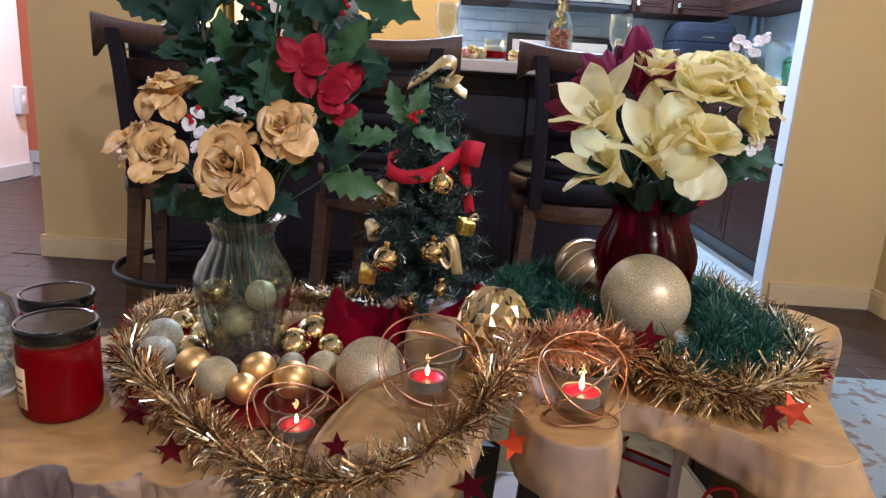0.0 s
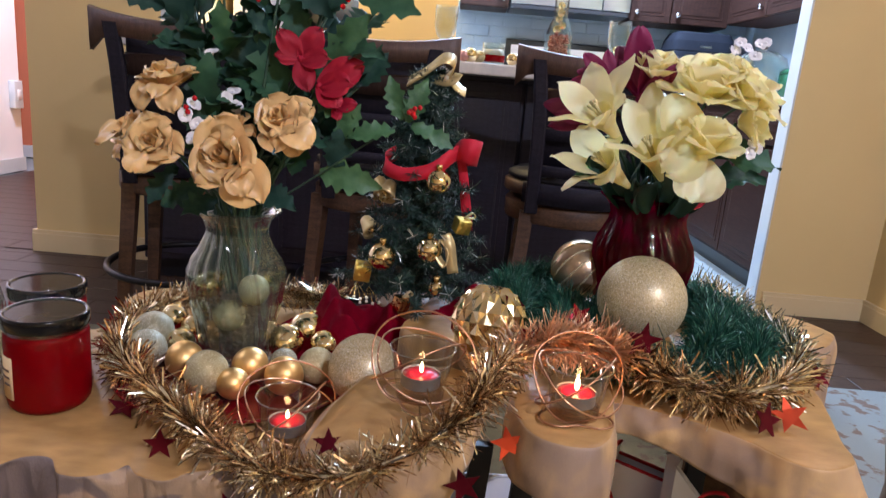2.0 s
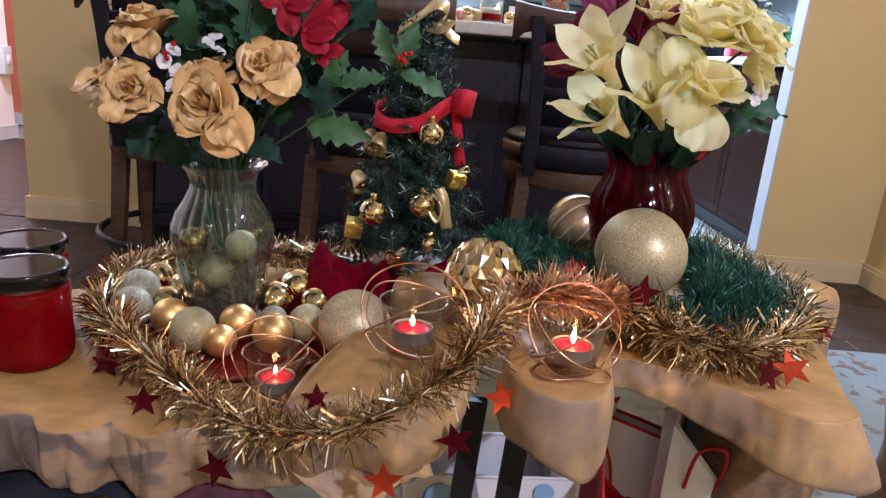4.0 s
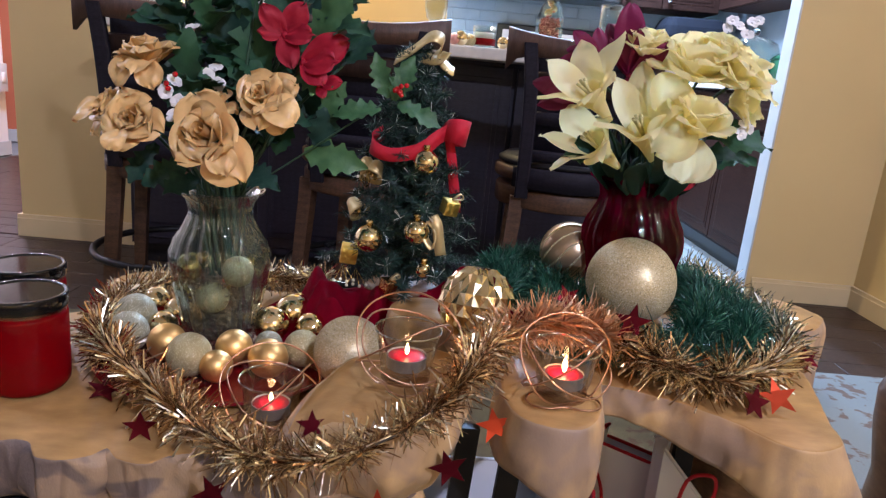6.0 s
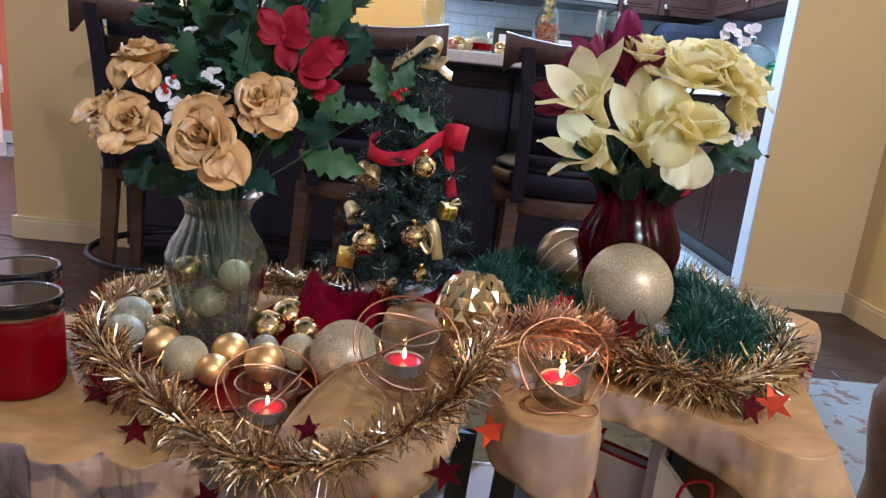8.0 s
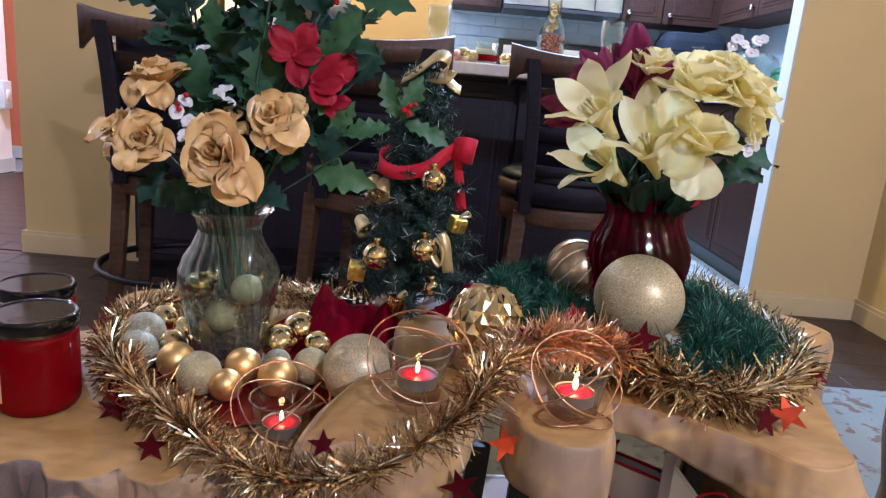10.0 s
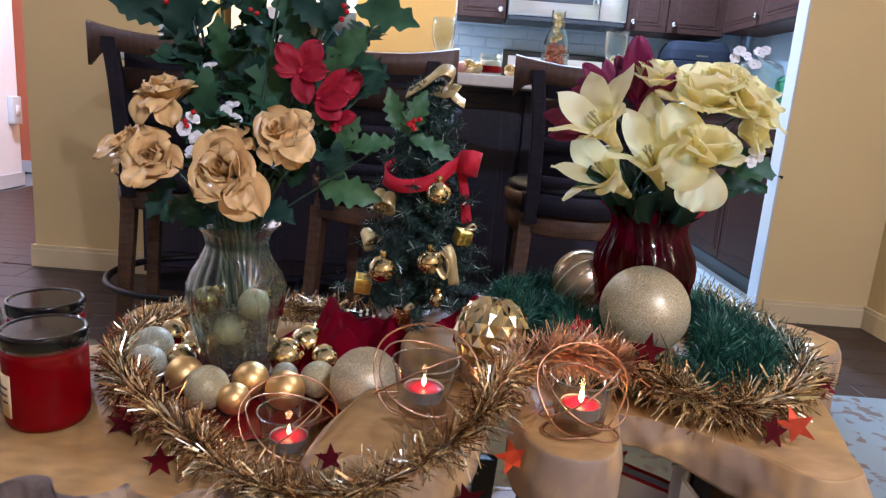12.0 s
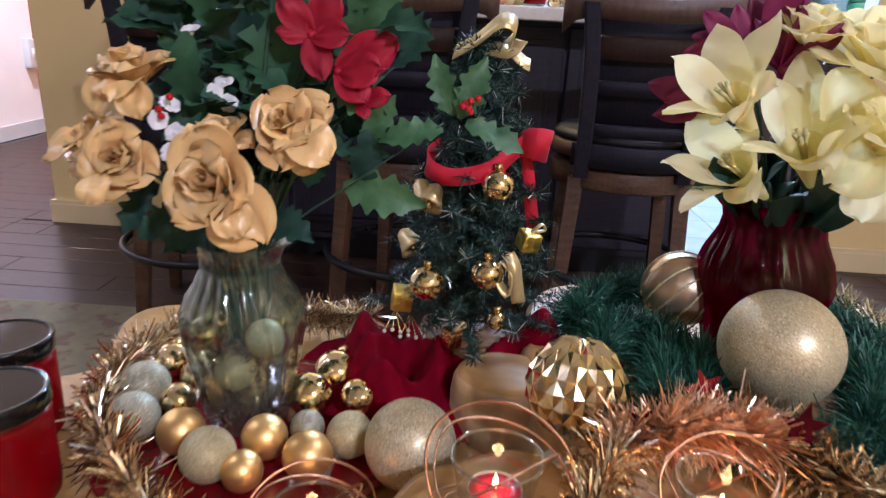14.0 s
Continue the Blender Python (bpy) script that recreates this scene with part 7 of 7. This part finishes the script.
M_NAVY = mat("black-navy fabric", (0.012, 0.014, 0.022), 0.8, 0, 0.2, 60, 0.4, 900)
M_BLUEFAB = mat("bright blue fabric", (0.02, 0.17, 0.36), 0.7, 0, 0.15, 60, 0.3, 900)
M_BRASS = mat("brass zip", (0.6, 0.45, 0.2), 0.3, 1, 0.1, 60, 0.0)
M_FLORAL = mat("dark floral fabric", (0.25, 0.06, 0.08), 0.8, 0, 0.3, 60, 0.3, second=(0.01, 0.01, 0.015))
ob = root("tote_bag", (-0.29, 0.60, 0.012), "black fabric bag with a brass zip and a blue pocket", "bag")
part("body", rings([[(-0.29 + 0.14 * s * math.copysign(abs(math.cos(a)) ** 0.7, math.cos(a)), 0.578 + 0.05 * s * math.copysign(abs(math.sin(a)) ** 0.7, math.sin(a)), z) for a in [2 * math.pi * i / 36 for i in range(36)]] for s, z in ((0.9, 0.013), (1.0, 0.04), (1.05, 0.2), (0.98, 0.36), (0.7, 0.415), (0.25, 0.432))], True, True, True), M_NAVY, ob)
part("zip", tube(spline([(-0.385, 0.540, 0.372), (-0.345, 0.534, 0.402), (-0.30, 0.545, 0.424), (-0.25, 0.555, 0.426)], 20), 0.004, 6), M_BRASS, ob, "brass zip")
part("pocket", box(-0.315, -0.215, 0.512, 0.526, 0.2, 0.398, 0.006, 2), M_BLUEFAB, ob, "bright blue pocket")
ob = root("fabric_pouch", (-0.165, 0.60, 0.012), "dark floral fabric pouch below the table", "pouch")
part("body", rings([[(-0.165 + 0.06 * s * math.cos(a), 0.585 + 0.035 * s * math.sin(a), z) for a in [2 * math.pi * i / 28 for i in range(28)]] for s, z in ((0.9, 0.013), (1, 0.04), (1, 0.35), (0.85, 0.41), (0.3, 0.433))], True, True, True), M_FLORAL, ob)

# ---- on the island counter ----
CT = 0.925
rnd = random.Random(3)
M_WHITEWAX = mat("white candle", (0.72, 0.68, 0.6), 0.5, 0, 0.05, 30, 0.05, sub=0.2)
M_AMBER = mat("red potpourri", (0.3, 0.03, 0.02), 0.6, 0, 0.3, 80, 0.2, island=0.6)
BAUBLES = [(M_SHINYGOLD, "small bright gold bauble on the counter"), (M_GLIT, "small champagne bauble on the counter"), (mat("pink satin", (0.6, 0.3, 0.25), 0.3, 0.6, 0.05, 30, 0.0), "small rose-pink bauble on the counter"), (M_WHITEWAX, "small pearl white bauble on the counter"), (mat("red satin", (0.45, 0.02, 0.03), 0.3, 0.4, 0.05, 30, 0.0), "small red bauble on the counter"), (M_MATTEGOLD, "small satin gold bauble on the counter")]
for k in range(46):
    bx = -1.05 + 1.8 * (k + rnd.random() * 0.6) / 46
    r = 0.016 + 0.011 * rnd.random()
    if abs(bx - 0.125) < 0.06 or abs(bx - 0.355) < 0.04 or abs(bx - 0.59) < 0.045 or abs(bx + 0.05) < 0.04:
        continue
    material, label = BAUBLES[rnd.randrange(len(BAUBLES))]
    bauble((bx, 2.395 + 0.05 * rnd.random(), CT + r), r, material, label, (rnd.random() * 90, rnd.random() * 90), "baubles along the counter", n=18)
ob = root("counter_candle", (0.125, 2.50, CT), "red and white layered candle in a glass tumbler", "candle")
part("tumbler", lathe([(0.036, 0.001), (0.039, 0.003), (0.040, 0.074), (0.038, 0.074), (0.0365, 0.008), (0.001, 0.007)], (0.125, 2.5, CT), 32), M_THIN, ob)
part("white_wax", lathe([(0.001, 0.0075), (0.0355, 0.0085), (0.036, 0.052), (0.001, 0.053)], (0.125, 2.5, CT), 32), M_WHITEWAX, ob)
part("red_band", lathe([(0.0402, 0.010), (0.0408, 0.011), (0.0408, 0.032), (0.0402, 0.033)], (0.125, 2.5, CT), 32, cap0=False, cap1=False), M_REDWAX, ob)
for cx, cy, r, k in ((0.045, 2.42, 0.024, 0), (0.075, 2.47, 0.022, 1), (0.185, 2.41, 0.020, 0), (0.275, 2.40, 0.022, 3), (0.415, 2.42, 0.023, 0), (0.455, 2.40, 0.021, 5), (0.495, 2.41, 0.023, 0), (0.53, 2.40, 0.018, 1)):
    bauble((cx, cy, CT + r), r, *BAUBLES[k], (60, 30), "baubles along the counter", n=20)
for cx in (0.205, 0.235):
    bauble((cx, 2.47, CT + 0.021), 0.021, M_WHITEWAX, "pearl white bauble on the counter", (60, 20), "baubles along the counter", n=20)
ob = root("potpourri_bottle", (0.355, 2.58, CT), "tall square glass bottle of red and gold potpourri", "bottle")
bm = bmesh.new()
sq = [(1, 1), (-1, 1), (-1, -1), (1, -1)]
part("bottle_glass", rings([[(0.355 + sx * w, 2.58 + sy * w, CT + z) for sx, sy in sq] for w, z in ((0.042, 0.001), (0.044, 0.01), (0.043, 0.12), (0.033, 0.16), (0.022, 0.185), (0.023, 0.245), (0.021, 0.245), (0.020, 0.186), (0.031, 0.158), (0.040, 0.12), (0.040, 0.012), (0.001, 0.011))], True, True, True), M_THIN, ob, smooth=False)
bm = bmesh.new()
for k in range(260):
    bmesh.ops.create_icosphere(bm, subdivisions=1, radius=0.007, matrix=Matrix.Translation((0.355 + rnd.uniform(-0.031, 0.031), 2.58 + rnd.uniform(-0.031, 0.031), CT + 0.02 + 0.105 * rnd.random())) @ pose(0, 0, 0, rnd.random() * 360, rnd.random() * 360) @ Matrix.Diagonal((1.3, 0.8, 0.5, 1)))
tagged(part("potpourri", bm, M_AMBER, ob, "red potpourri", smooth=False), kind="stuff")
for dx, dz, r in ((-0.008, 0.143, 0.015), (0.010, 0.158, 0.013), (-0.003, 0.178, 0.013), (0.002, 0.200, 0.0135), (0.0, 0.225, 0.0135)):
    part("gold_bead", ball((0.355 + dx, 2.58, CT + dz), r, 16), M_SHINYGOLD, ob)


def goblet(x, y, fill):
    ob = root("wine_glass", (x, y, CT), "clear stemmed wine glass on the counter", "wine glass", "wine glasses")
    part("glass", lathe([(0.034, 0.0008), (0.034, 0.003), (0.006, 0.007), (0.004, 0.02), (0.004, 0.055), (0.01, 0.065), (0.032, 0.09), (0.040, 0.125), (0.041, 0.19), (0.0395, 0.19), (0.0383, 0.125), (0.030, 0.092), (0.008, 0.068), (0.001, 0.067)], (x, y, CT), 32), M_THIN, ob)
    if fill:
        part("filling", ball((x, y, CT + 0.092), 0.017, 14), M_SHINYGOLD, ob, "gold bauble in the glass")


goblet(-0.05, 2.56, False)
goblet(0.575, 2.60, True)
ob = root("picture_tray", (-0.62, 2.62, CT), "white lace-edged paper card standing on the counter", "card")
part("card", box(-0.70, -0.56, 2.618, 2.624, CT + 0.012, CT + 0.19, 0.002, 1), M_PAPER, ob)
part("easel", box(-0.66, -0.60, 2.60, 2.66, CT, CT + 0.0115, 0.002, 1), M_WHITEWAX, ob)

# ---- floor boards and tiles, last ----
planks("plank", -1.9, 1.84, 2.06, 2.86, 0.0, 0.125, 1.1, M_FLOOR, floor)
planks("plank", -3.0, -1.0, 2.875, 5.48, 0.0, 0.125, 1.1, M_FLOOR, floor)
planks("plank", -3.0, -1.9, 2.06, 2.875, 0.0, 0.125, 1.1, M_FLOOR, floor)
solid("floor_front", box(-4.2, 1.84, -3.2, 2.05, -0.012, 0.0), M_FLOOR, "dark brown wood floor under the rug", "floor", "structure")
kt = solid("kitchen_floor", box(-1.0, 2.05, 2.88, 5.2, -0.012, -0.006), M_GROUT, "pale blue-grey kitchen tile floor", "floor", "structure")
tile = mesh_of("tile", box(0.002, 0.298, 0.002, 0.298, -0.006, 0.001, 0.002, 1), M_TILE, False)
for i in range(10):
    for j in range(7):
        place("tile", tile, kt, Matrix.Translation((-0.98 + i * 0.3, 2.90 + j * 0.3, 0)))
sp = solid("backsplash", box(-0.4, 2.049, 5.192, 5.1995, 0.916, 1.44), M_SPLASHGROUT, "grey glazed backsplash tiles behind the range", "backsplash", "structure")
brick = mesh_of("tile", box(0.0015, 0.1985, -0.007, 0.0, 0.0015, 0.0735, 0.002, 1), M_SPLASH, False)
for j in range(7):
    for i in range(12):
        place("tile", brick, sp, Matrix.Translation((-0.4 + i * 0.2 + (0.1 if j % 2 else 0), 5.1918, 0.917 + j * 0.075)))
